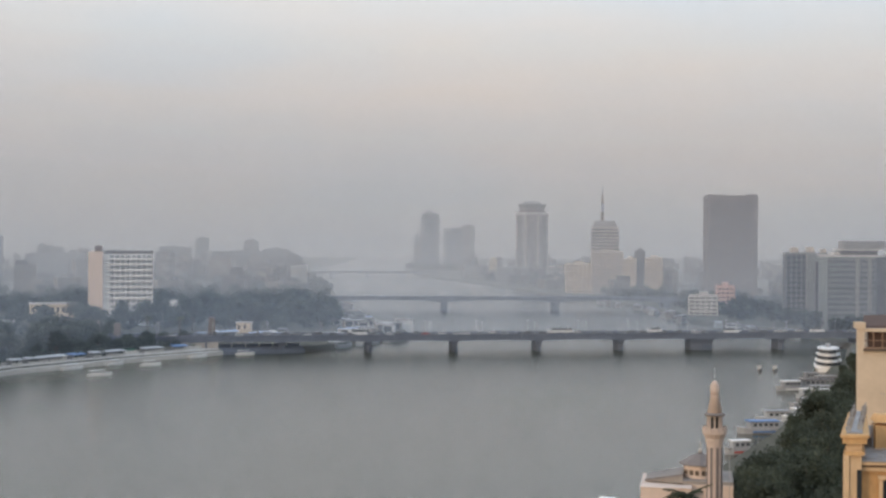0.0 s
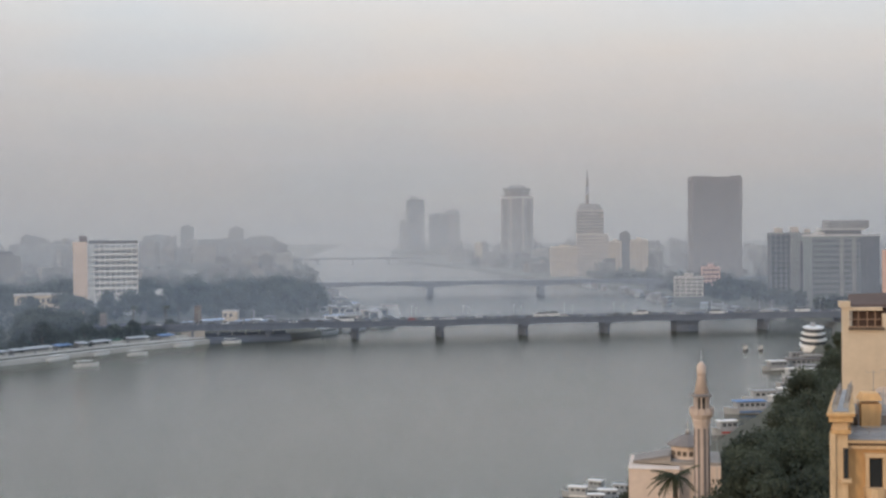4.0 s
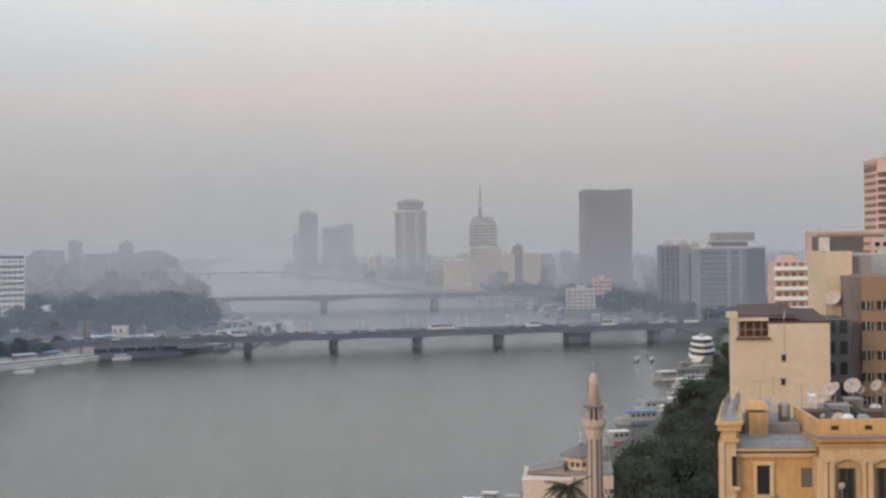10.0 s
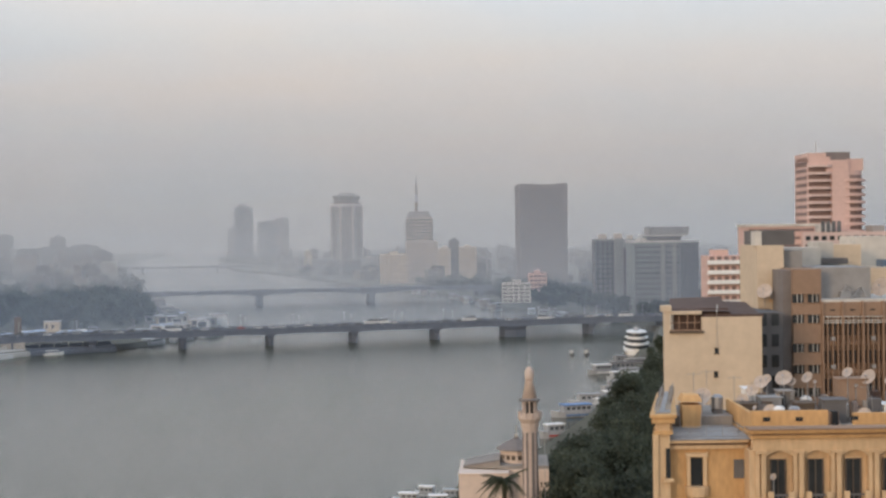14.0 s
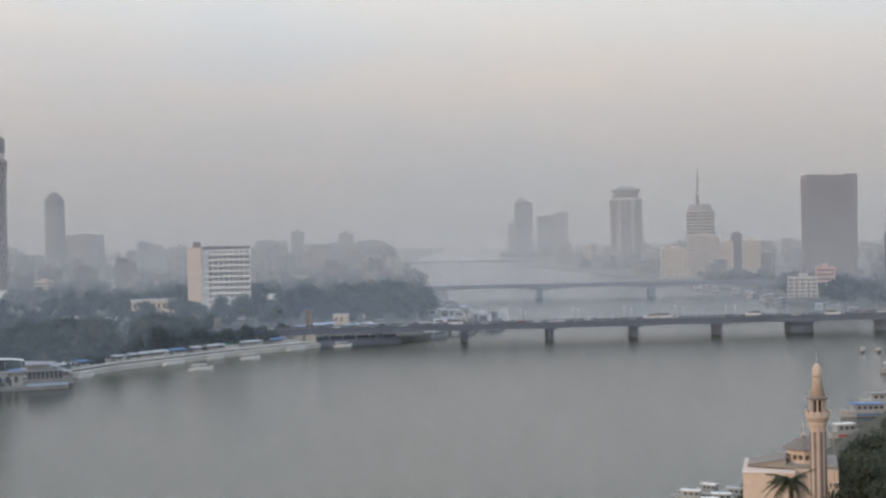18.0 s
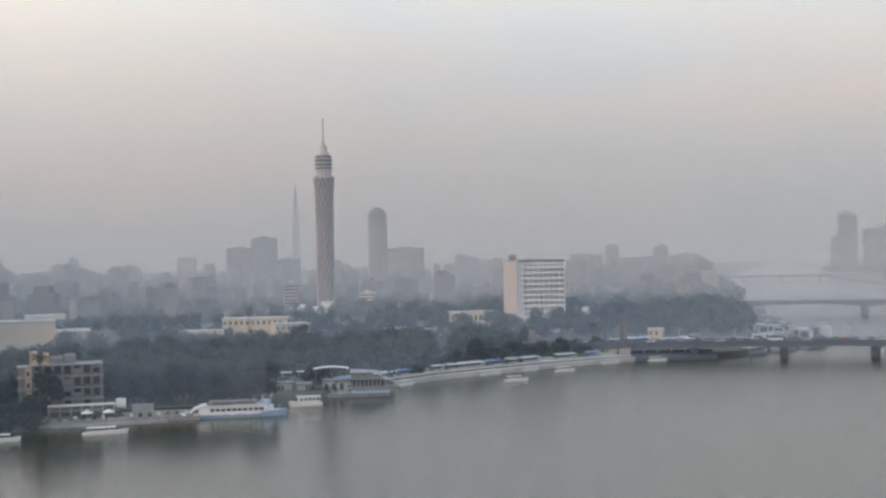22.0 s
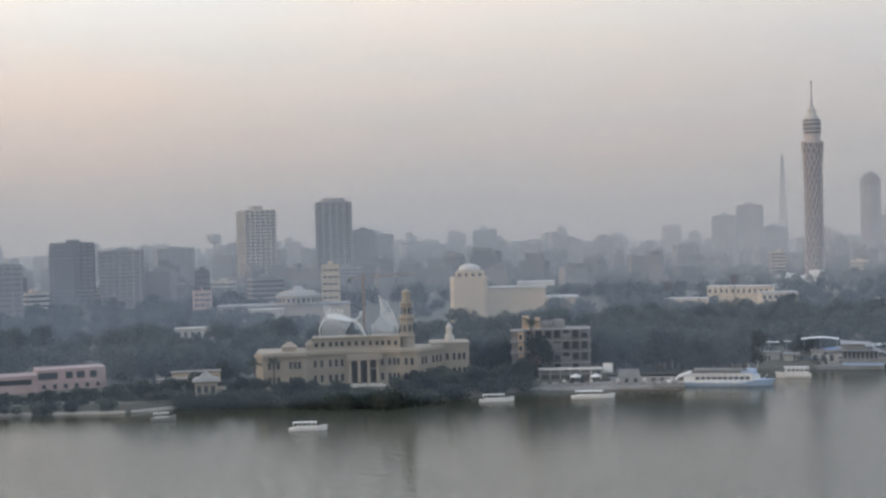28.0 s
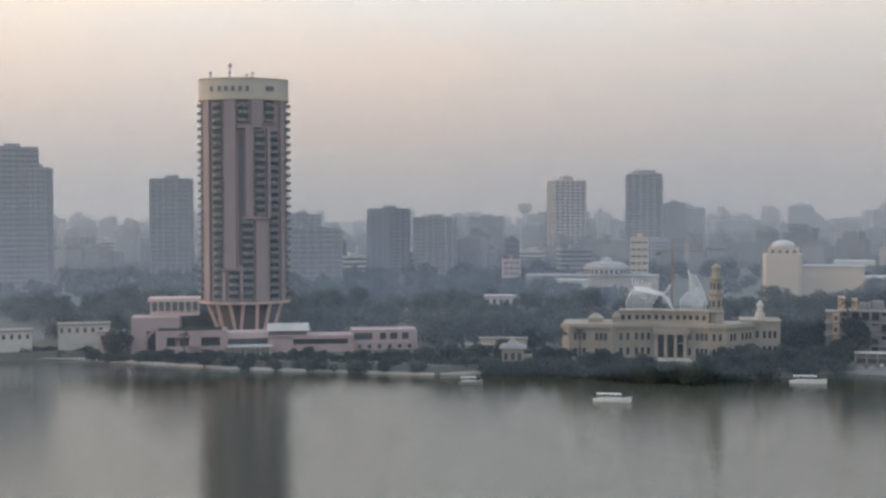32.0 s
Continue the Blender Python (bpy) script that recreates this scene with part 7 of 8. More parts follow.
put("loggia_ledge", Build().box(23.6, 27.3, 147.7, 148.1, 48.75, 48.98), "wood", t)
for u, z in ((28.45, 46.5), (28.35, 43.95)):
    w = put("window", Build().box(u, u + .42, 147.9, 148.03, z, z + .55), "glass_near", t)
    part("sill", Build().box(u - .06, u + .48, 147.86, 148.0, z - .08, z), M["wood"], w)
    part("lintel", Build().box(u - .06, u + .48, 147.86, 148.0, z + .55, z + .62), M["wood"], w)
put("roof_shed", Build().add([(23.6, 148.3, 51.1), (30.5, 148.3, 51.0), (31.0, 158, 52.2), (25.2, 158, 52.0)], [(0, 1, 2, 3)]).prism([(24.2, 149), (30.4, 149), (30.4, 158), (25.6, 158)], 49, 50.9), "redroof", t)
put("roof", Build().add([(30.0, 148.2, 50.5), (33.9, 148.2, 50.3), (34.4, 160, 51.4), (30.4, 160, 51.6)], [(0, 1, 2, 3)]), "redroof", t)
put("roof_fascia", Build().box(27.3, 33.8, 148.0, 148.4, 50.45, 50.7).box(23.7, 30.2, 149.4, 149.6, 50.9, 51.3), "redroof", t)
put("drain_pipe", Build().rod((28.7, 147.9, 50.6), (28.7, 147.9, 47.2), .04).rod((28.7, 147.9, 50.9), (29.2, 150, 51.6), .06), "pale", t)
# shadow between the two houses is put into this block's dark colour
put("side_block", Build().box(33.6, 38.3, 158, 170, GROUND, 50.2), "dark", t)
for k in range(4):
    for i in range(3):
        put("window", Build().box(34.2 + i * 1.4, 35.0 + i * 1.4, 157.9, 158.02, 41.5 + k * 2.4, 42.9 + k * 2.4), "glass_near", t)

# the stair tower and the orange-brown office block
t = house("stair_block", 37.4, 166, "tan stair tower with a dark tank house on top", "building")
put("shaft", Build().box(37.2, 40.4, 166, 176, GROUND, 57.9), "tan", t)
put("tank_house", Build().box(37.8, 41.9, 166.5, 176, 57.9, 59.7), "dark", t)
put("corner_fin", Build().box(36.9, 37.8, 166.2, 168, 57.9, 59.6), "pale", t)
# grey carries the shadow on this set-back wall beside the shaft
put("lower_block", Build().box(40.4, 43.2, 168, 176, GROUND, 57.2), "grey", t)
put("niche", Build().box(38.6, 40.0, 165.9, 166.05, 51.0, 53.0), "yellow_light", t)
put("air_conditioner", Build().box(38.7, 39.8, 165.6, 166, 51.4, 52.5), "metal", t)
dish(37.9, 165.2, 52.3, .95, aim=-28, up=36, base=50.4)
t = house("orange_office_block", 47, 160, "orange-brown office block with deep window grids", "office block")
put("corner_tower", Build().box(40.0, 43.3, 160, 172, GROUND, 55.1), "rust", t)
# brown-grey puts the shade of this side face into its colour
put("shaded_return", Build().box(39.0, 40.0, 160.8, 172, GROUND, 55.0), "pylon", t)
put("tower_return", Build().box(43.3, 50, 163, 172, 51.4, 55.2), "grey", t)
for z in (51.2, 48.8, 45.4, 42.9, 40.2):
    for u in (39.9, 41.7):
        put("window", Build().box(u, u + 1.3, 159.85, 160.02, z, z + 1.0), "glass_near", t)
        put("window_hood", Build().box(u - .15, u + 1.45, 159.7, 160, z + 1.0, z + 1.1), "rust", t)
        put("mullion", Build().box(u + .5, u + .58, 159.8, 159.9, z, z + 1.1).box(u + 1.0, u + 1.08, 159.8, 159.9, z, z + 1.1), "pale", t)
put("wall", Build().box(43.4, 62, 160.6, 172, GROUND, 51.2), "rust", t)
put("roof", Build().box(43.4, 62, 160.2, 172, 51.2, 51.5), "pale", t)
put("attic_band", Build().box(43.4, 62, 160.1, 160.7, 49.6, 51.2), "rust", t)
OB = 2.36
for i in range(8):
    u0 = 43.4 + i * OB
    put("bay_pier", Build().box(u0 - .1, u0 + .12, 159.7, 160.7, 30, 51.3), "rust", t)
    put("attic_slot", Build().box(u0 + .9, u0 + 1.5, 160.0, 160.12, 50.2, 50.36), "glass_near", t)
    for f in (.62, 1.24, 1.86):
        put("fin", Build().box(u0 + f - .07, u0 + f + .07, 159.95, 160.7, 30, 49.4), "rust", t)
    for z in (47.3, 44.0, 40.7, 37.4):
        for f in (.18, .74, 1.36, 1.98):
            put("window", Build().box(u0 + f, u0 + f + .36, 160.45, 160.62, z, z + 1.5), "glass_near", t)
        put("spandrel", Build().box(u0 + .12, u0 + OB - .1, 160.3, 160.6, z - 1.2, z - .7), "rust", t)
        if rd.random() < .6:
            put("air_conditioner", Build().box(u0 + 1.0, u0 + 1.5, 159.9, 160.3, z - .6, z - .15), "grey", t)
for z in (49.45, 49.0, 48.75):
    put("sun_louvre", Build().box(43.4, 62, 159.75, 160.0, z, z + .1), "pale", t)
put("roof_clutter", Build().rod((46, 162, 51.5), (46.8, 162, 53.2), .12).rod((46.8, 162, 53.2), (48.2, 162, 51.6), .12).rod((47.2, 161.8, 51.5), (48.6, 162.2, 52.8), .12).rod((48.6, 162, 52.8), (49.4, 162, 51.5), .12).box(46.2, 47.4, 162, 163, 51.5, 52.3), "metal", t)
dish(51.3, 163, 52.7, 1.15, aim=-40, up=30, base=51.5)

# roofs and huts behind
t = house("back_roof_house", 56, 186, "cluttered tan house with roof huts and green netting", "house")
put("wall", Build().box(48, 80, 186, 205, GROUND, 54.4), "tan", t)
put("roof_hut", Build().box(44.5, 49.8, 184, 190, GROUND, 57.3).box(50.6, 52.6, 188, 194, 54.4, 58.0), "pale", t)
put("tan_hut", Build().box(52.6, 56.4, 188, 194, 54.4, 57.6), "tan", t)
put("white_hut", Build().box(58, 64, 196, 204, 54.4, 58.6).box(64.4, 76, 196, 204, 54.4, 58.4), "pale", t)
put("dark_canopy", Build().box(48.4, 53.6, 184.5, 190, 55.0, 55.8), "dark", t)
put("green_net", Build().box(62.5, 80, 185.4, 185.7, 50, 53.4), "green", t)
put("blue_tank", Build().box(60, 63, 190, 193, 54.4, 55.4).box(66, 72, 190, 194, 54.4, 55.2), "glass_blue", t)

# red and white balcony block, pink hotel and its lower wing
t = house("balcony_block", 90, 450, "pink and white apartment block with long balconies", "apartment block")
put("wall", Build().box(84.9, 97, 451, 464, GROUND, 51), "pink", t)
for k in range(14):
    z = 6 + k * 3.25
    put("balcony", Build().box(84.4, 97.4, 449.4, 451.2, z, z + .35).box(84.4, 97.4, 449.4, 449.6, z + .35, z + 1.35), "white", t)
    for i in range(5):
        # flat panes whose brown carries the shade under the balconies
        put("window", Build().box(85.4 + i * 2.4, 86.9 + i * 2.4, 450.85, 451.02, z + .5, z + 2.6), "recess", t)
put("roof_hut", Build().box(87, 92, 453, 460, 51, 53), "pink", t)
t = house("pink_hotel", 164, 580, "tall pink hotel tower with rounded balcony stacks", "hotel")
put("left_shaft", Build().box(152.4, 162, 582, 604, GROUND, 90), "pink", t)
put("centre_shaft", Build().box(162, 169.5, 580, 604, GROUND, 84), "pink", t)
put("right_shaft", Build().lathe(170, 587, [(GROUND, 6.4), (84, 6.4)], 20), "pink", t)
put("crown", Build().box(152.4, 160, 581.5, 604, 86, 91.6).box(160, 169.5, 581, 604, 82, 88.5).box(169.5, 176.2, 583, 604, 84, 89), "pink", t)
put("roof_house", Build().box(160, 171, 584, 600, 88.5, 92), "brown", t)
put("mast", Build().rod((158, 590, 90), (158, 590, 97), .25), "mast", t)
for k in range(26):
    z = 8 + k * 3.1
    put("balcony", Build().prism([(152.0, 581.6), (153.5, 579.6), (160, 579.2), (162.2, 580.4), (162.2, 582.2), (152.0, 582.2)], z, z + .95), "palepink", t)
    # flat bands; shade behind the balconies is in their brown
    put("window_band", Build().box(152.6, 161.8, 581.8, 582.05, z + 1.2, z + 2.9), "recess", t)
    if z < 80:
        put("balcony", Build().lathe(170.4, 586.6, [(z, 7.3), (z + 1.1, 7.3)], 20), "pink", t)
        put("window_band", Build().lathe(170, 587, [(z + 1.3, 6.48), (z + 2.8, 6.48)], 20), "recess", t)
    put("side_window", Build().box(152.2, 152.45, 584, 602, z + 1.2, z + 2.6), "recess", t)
t = house("pink_hotel_wing", 138, 570, "lower pink hotel wing with red window bands", "hotel")
put("wall", Build().box(124, 152, 570, 590, GROUND, 60.5), "pink", t)
for k in range(4):
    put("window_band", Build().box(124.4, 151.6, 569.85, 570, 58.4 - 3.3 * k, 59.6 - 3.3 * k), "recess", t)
put("roof_terrace", Build().box(123.5, 152.5, 569.4, 590, 60.5, 61.6).box(150, 160, 572, 590, 56, 61.4), "pale", t)
put("base_wing", Build().box(146, 185, 566, 590, GROUND, 58), "palepink", t)
for k in range(3):
    for i in range(11):
        put("window", Build().box(147 + i * 3.3, 149 + i * 3.3, 565.85, 566, 54.6 - 3.4 * k, 56.4 - 3.4 * k), "glass_near", t)
for i in range(4):
    put("blue_screen", Build().box(153.4 + i * 2.2, 155 + i * 2.2, 565.7, 566, 58, 62.5), "glass_grey", t)
put("roof_plant", Build().box(176, 181, 570, 580, 58, 60.5).box(183, 188, 570, 580, GROUND, 57), "grey", t)

# ---- the mosque ----
t = site("mosque", 10.6, 232, "small riverside mosque with a slate drum roof", "mosque")
part("hall", Build().box(-9.4, -1, 0, 14, 0, 15.7), M["shell"], t)
part("hall_roof", Build().box(-9.5, -.9, -.1, 14.1, 15.7, 15.9), M["shell"], t)
part("back_hall", Build().box(-1, 6, 3, 16, 0, 16), M["shell"], t)
part("roof_slope", Build().add([(-8.8, 5, 16.1), (-2.4, 3.4, 17.4), (-2.4, 13, 17.4), (-8.8, 13, 16.1), (-2.4, 3.4, 16.1), (-2.4, 13, 16.1)], [(0, 1, 2, 3), (0, 4, 1), (3, 2, 5), (1, 4, 5, 2)]).box(-2.4, 6, 3.4, 15, 16.0, 16.6), M["roofing"], t)
part("roof_curb", Build().rod((-8.8, 5, 16.3), (-2.4, 3.4, 17.6), .18), M["pylon"], t)
part("drum", Build().lathe(.5, 8, [(16.4, 2.85), (18.6, 2.85), (18.8, 3.1)], 8, True), M["shell"], t)
part("drum_roof", Build().lathe(.5, 8, [(18.8, 3.6), (19.1, 3.5), (20.4, 1.2), (20.6, .45), (20.9, .4), (21.2, .1)], 8), M["pylon"], t, "grey-brown slate drum roof")
part("finial", Build().rod((.5, 8, 21.0), (.5, 8, 23.0), .09).lathe(.5, 8, [(21.0, .3), (21.3, .34), (21.6, .1)], 8), M["pale"], t)
for a in range(8):
    x, y = .5 + 2.66 * math.sin(radians(45 * a + 22.5)), 8 - 2.66 * math.cos(radians(45 * a + 22.5))
    for o in (-.5, .5):
        part("window", Build().box(o - .36, o + .36, -.04, .15, 0, .8), M["wood"], t, at=pose(x, y, 17.2, 0, 0, 45 * a + 22.5))
t = site("minaret", 11.29, 225, "slender tan minaret with balcony and bulbous tip", "minaret")
part("shaft", Build().lathe(0, 0, [(0, 1.35), (25, 1.3), (25.6, 1.35)], 8), M["minaret"], t)
# flat brown strips put the shade of blind niches on the shaft
for a in range(8):
    part("blind_niche", Build().box(-.22, .22, -.06, .1, 8, 24), M["brown"], t, at=pose(1.24 * math.sin(radians(45 * a + 22.5)), -1.24 * math.cos(radians(45 * a + 22.5)), 0, 0, 0, 45 * a + 22.5))
part("corbel", Build().lathe(0, 0, [(24.6, 1.36), (25.2, 1.5), (25.4, 1.45), (26.2, 1.9)], 12), M["minaret"], t)
part("balcony", Build().lathe(0, 0, [(26.2, 1.95), (26.45, 1.95)], 12), M["minaret"], t)
for a in range(12):
    part("balustrade", Build().box(-.42, .42, -.06, .06, 0, .85), M["minaret"], t, at=pose(1.88 * math.sin(radians(30 * a)), -1.88 * math.cos(radians(30 * a)), 26.45, 0, 0, 30 * a))
part("lantern", Build().lathe(0, 0, [(26.4, .85), (29.1, .85)], 8), M["minaret"], t)
for a in range(8):
    part("lantern_post", Build().rod((1.1 * math.sin(radians(45 * a)), 1.1 * math.cos(radians(45 * a)), 26.4), (1.1 * math.sin(radians(45 * a)), 1.1 * math.cos(radians(45 * a)), 29.1), .14, 6), M["minaret"], t)
    part("opening", Build().box(-.24, .24, -.05, .1, 0, 1.9), M["glass_near"], t, at=pose(.84 * math.sin(radians(45 * a + 22.5)), -.84 * math.cos(radians(45 * a + 22.5)), 27, 0, 0, 45 * a + 22.5))
part("brim", Build().lathe(0, 0, [(29.1, 1.7), (29.35, 1.75), (29.55, 1.3)], 12), M["pylon"], t)
part("cone", Build().lathe(0, 0, [(29.55, 1.2), (32.2, .66), (32.4, .78)], 12), M["minaret"], t, smooth=True)
part("bulb", Build().lathe(0, 0, [(32.4, .62), (33.1, .76), (34.0, .72), (34.5, .45), (34.75, .2)], 12), M["minaret"], t, smooth=True)
part("finial", Build().rod((0, 0, 34.7), (0, 0, 36.8), .07, 5, .03).lathe(0, 0, [(35.3, .05), (35.45, .17), (35.6, .05)], 8), M["metal"], t)
t = site("loudspeaker_post", 11.9, 222, "small loudspeaker post beside the minaret", "post", z=0)
part("pole", Build().rod((0, 0, GROUND), (0, 0, 27), .06), M["metal"], t)
part("horn", Build().lathe(0, 0, [(27, .1), (27.4, .3)], 8), M["metal"], t)

# ---- trees ----
def leaf_mesh(name, cen, rad, n, size, material, seed, flat=.85, inner=.5):
    which = np.random.RandomState(seed)
    cen, rad = np.array(cen), np.array(rad)
    idx = which.choice(len(cen), n, p=rad ** 2 / (rad ** 2).sum())
    d = which.normal(size=(n, 3))
    d /= np.linalg.norm(d, axis=1)[:, None]
    p = cen[idx] + d * (rad[idx] * which.uniform(inner, 1.1, n))[:, None] * np.array([1, 1, flat])
    u = which.normal(size=(n, 3))
    u /= np.linalg.norm(u, axis=1)[:, None]
    w = np.cross(u, d + which.normal(size=(n, 3)) * .6)
    w /= np.linalg.norm(w, axis=1)[:, None] + 1e-6
    s = (size * which.uniform(.55, 1.35, n))[:, None]
    quad = np.stack([p - u * s, p - w * s * .8, p + u * s, p + w * s * .8], 1).reshape(-1, 3)
    me = bpy.data.meshes.new(name)
    me.from_pydata(quad.tolist(), [], np.arange(4 * n).reshape(-1, 4).tolist())
    me.materials.append(M[material])
    return me


def crown_lobes(rng, h, r, n=9):
    lobes = [((0, 0, h * .72), r * .52)]
    for i in range(n):
        a, q = 6.283 * (i + rng.random()) / n, rng.uniform(.3, .75) * r
        lobes.append(((q * math.cos(a), q * math.sin(a), h * rng.uniform(.22, .82)), r * rng.uniform(.34, .55)))
    return lobes


def tree(name, h, r, leaves, size, material, label, seed, group, lobes=9):
    rng = random.Random(seed)
    t = thing(name, pose(0, 0, 0), label, "tree", group)
    b = Build()
    b.rod((0, 0, -.3), (0, 0, h * .35), r * .075, 6, r * .05)
    lo = crown_lobes(rng, h, r, lobes)
    for c, q in lo:
        b.rod((0, 0, h * rng.uniform(.2, .35)), c, r * .035, 4, r * .01)
    part("trunk", b, M["bark"], t)
    part("crown", leaf_mesh("crown", [c for c, q in lo], [q for c, q in lo], leaves, size, material, seed), None, t)
    return t


def inside(x, y, poly):
    c = False
    for i in range(len(poly)):
        (x0, y0), (x1, y1) = poly[i], poly[i - 1]
        if (y0 > y) != (y1 > y) and x < (x1 - x0) * (y - y0) / (y1 - y0) + x0:
            c = not c
    return c


class Stock:
    """Trees of a few kinds, set down one by one; the first of each kind is the model itself."""

    def __init__(self, kinds, seed):
        self.kinds, self.used, self.rng = kinds, set(), random.Random(seed)

    def plant(self, x, y, s=None, z=GROUND, k=None):
        k = self.rng.randrange(len(self.kinds)) if k is None else k
        m = pose(x, y, z, 0, 0, self.rng.uniform(0, 360))
        s = s or self.rng.uniform(.78, 1.2)
        ob = self.kinds[k]
        if k in self.used:
            ob = copy_thing(ob, m)
        self.used.add(k)
        ob.matrix_basis = m
        ob.scale = (s, s, s * self.rng.uniform(.9, 1.12))
        return ob


PARK = Stock([tree("park_tree", h, r, 1900, .48, "leaf", lab, 10 + i, "park trees") for i, (h, r, lab) in enumerate((
    (14, 7, "broad dark green park tree"), (16, 7.5, "tall rounded dark park tree"), (12, 7, "low spreading park tree"), (18, 7.5, "tall full-crowned park tree"), (15, 6, "upright dark green park tree"), (9, 5.5, "small bushy riverside tree")))], 4)

CLEAR = [(-477, 293, 34), (-456, 280, 30), (-500, 262, 26), (-410, 318, 30), (-345, 372, 20), (-322, 392, 24), (-352, 355, 16), (-287, 446, 20), (-262, 470, 12), (-211, 536, 16), (-228, 560, 14), (-205, 575, 12), (-222, 915, 26), (-471, 646, 22), (-440, 665, 26), (-583, 619, 34), (-497, 1215, 22),
         (-144, 777, 44), (-108, 800, 34), (-168, 738, 24), (-86, 806, 28), (-252, 905, 20), (-390, 740, 16), (-366, 790, 18), (-337, 780, 12), (-350, 335, 16), (-185, 930, 16)]
GROVES = [([(-352, 392), (-318, 420), (-288, 455), (-262, 485), (-240, 520), (-245, 580), (-222, 630), (-180, 700), (-200, 770), (-330, 760), (-430, 660), (-410, 480)], 62),
          ([(-480, 330), (-420, 330), (-372, 372), (-420, 480), (-600, 640), (-720, 560), (-640, 330)], 48),
          ([(-560, 250), (-520, 240), (-500, 330), (-640, 380), (-700, 280)], 16),
          ([(-180, 745), (-110, 780), (-75, 900), (-100, 1040), (-200, 1100), (-330, 1000), (-330, 770)], 32)]
gr = random.Random(14)
for poly, n in GROVES:
    xs, ys = [p[0] for p in poly], [p[1] for p in poly]
    made = 0
    while made < n:
        x, y = gr.uniform(min(xs), max(xs)), gr.uniform(min(ys), max(ys))
        if inside(x, y, poly) and all((x - a) ** 2 + (y - b) ** 2 > c * c for a, b, c in CLEAR):
            PARK.plant(x, y)
            made += 1
# a leafy fringe along the water in front of the palace, and hotel garden shrubs
FRINGE = ((-392, 318), (-384, 324), (-377, 331), (-371, 338), (-364, 342), (-357, 345), (-350, 349), (-343, 352), (-336, 354), (-329, 357), (-322, 360), (-302, 372), (-298, 380), (-300, 390), (-304, 398),
          (-296, 394), (-293, 404), (-297, 412), (-303, 408), (-310, 402), (-316, 396), (-378, 342), (-386, 336), (-293, 420), (-288, 428))
for x, y in FRINGE:
    PARK.plant(x + gr.uniform(-2, 2), y + gr.uniform(-2, 2), gr.uniform(.65, 1.0), z=1.2, k=5)
for i in range(28):
    az = -64.5 + i * .58
    dist = 514 + gr.uniform(-2, 5) - (i * .54)
    PARK.plant(dist * math.sin(radians(az)), dist * math.cos(radians(az)), gr.uniform(.32, .58), z=2.4, k=5)


# trees crowding down to the terrace, the cafe and the quay
for i in range(24):
    az = -30.7 + i * .26 + gr.uniform(-.1, .1)
    dist = 540 + gr.uniform(0, 16)
    PARK.plant(dist * math.sin(radians(az)), dist * math.cos(radians(az)), gr.uniform(.85, 1.15), k=gr.choice((0, 1, 2, 4, 3)))
for (x0, y0), (x1, y1) in zip(QUAY, QUAY[1:-1]):
    n = 9
    for i in range(n):
        f = (i + gr.random()) / n
        d = gr.uniform(19, 30)
        L = math.hypot(x1 - x0, y1 - y0)
        PARK.plant(x0 + (x1 - x0) * f - (y1 - y0) / L * d, y0 + (y1 - y0) * f + (x1 - x0) / L * d, gr.uniform(.7, 1.0), k=gr.choice((0, 2, 5, 5)))
for az, dist, s, k in ((-35.0, 540, 1.1, 0), (-35.6, 541, 1.0, 2), (-34.3, 517, .6, 5), (-33.4, 522, 1.1, 4), (-36.2, 542, 1.2, 1), (-50.2, 542, 1.1, 0), (-49.3, 545, 1.1, 1), (-48.0, 541, 1.0, 3), (-46.6, 538, 1.05, 2), (-45.9, 540, .95, 0), (-62.4, 545, .9, 0), (-63.6, 535, .9, 2)):
    PARK.plant(dist * math.sin(radians(az)), dist * math.cos(radians(az)), s, k=k)


def shrubs(name, poly, n, h, material, label, seed, z):
    rng = random.Random(seed)
    cen, rad = [], []
    xs, ys = [p[0] for p in poly], [p[1] for p in poly]
    while len(cen) < n:
        x, y = rng.uniform(min(xs), max(xs)), rng.uniform(min(ys), max(ys))
        if inside(x, y, poly):
            cen.append((x, y, z + h * rng.uniform(.2, .6)))
            rad.append(h * rng.uniform(.4, .75))
    return tagged(new(name, leaf_mesh(name, cen, rad, n * 260, .45, material, seed)), label, "shrubs", kind="stuff")


shrubs("reed_bed", [(-386, 308), (-372, 318), (-340, 336), (-296, 352), (-286, 398), (-281, 424), (-292, 428), (-300, 392), (-306, 368), (-345, 352), (-390, 322)], 230, 6.0, "reed", "tall reeds and shrubs along the river bank", 31, -.5)
shrubs("river_shrubs", [(-521, 211), (-496, 238), (-466, 249), (-432, 263), (-403, 282), (-372, 305), (-384, 320), (-414, 300), (-476, 266), (-528, 222)], 210, 3.8, "leaf", "clipped shrubs along the hotel's river walk", 32, .5)
shrubs("quay_shrubs", [(-214, 565), (-196, 618), (-158, 684), (-124, 728), (-132, 740), (-168, 694), (-208, 624), (-226, 570)], 90, 5.0, "leaf", "dense shrubs behind the river quay", 33, 3.0)


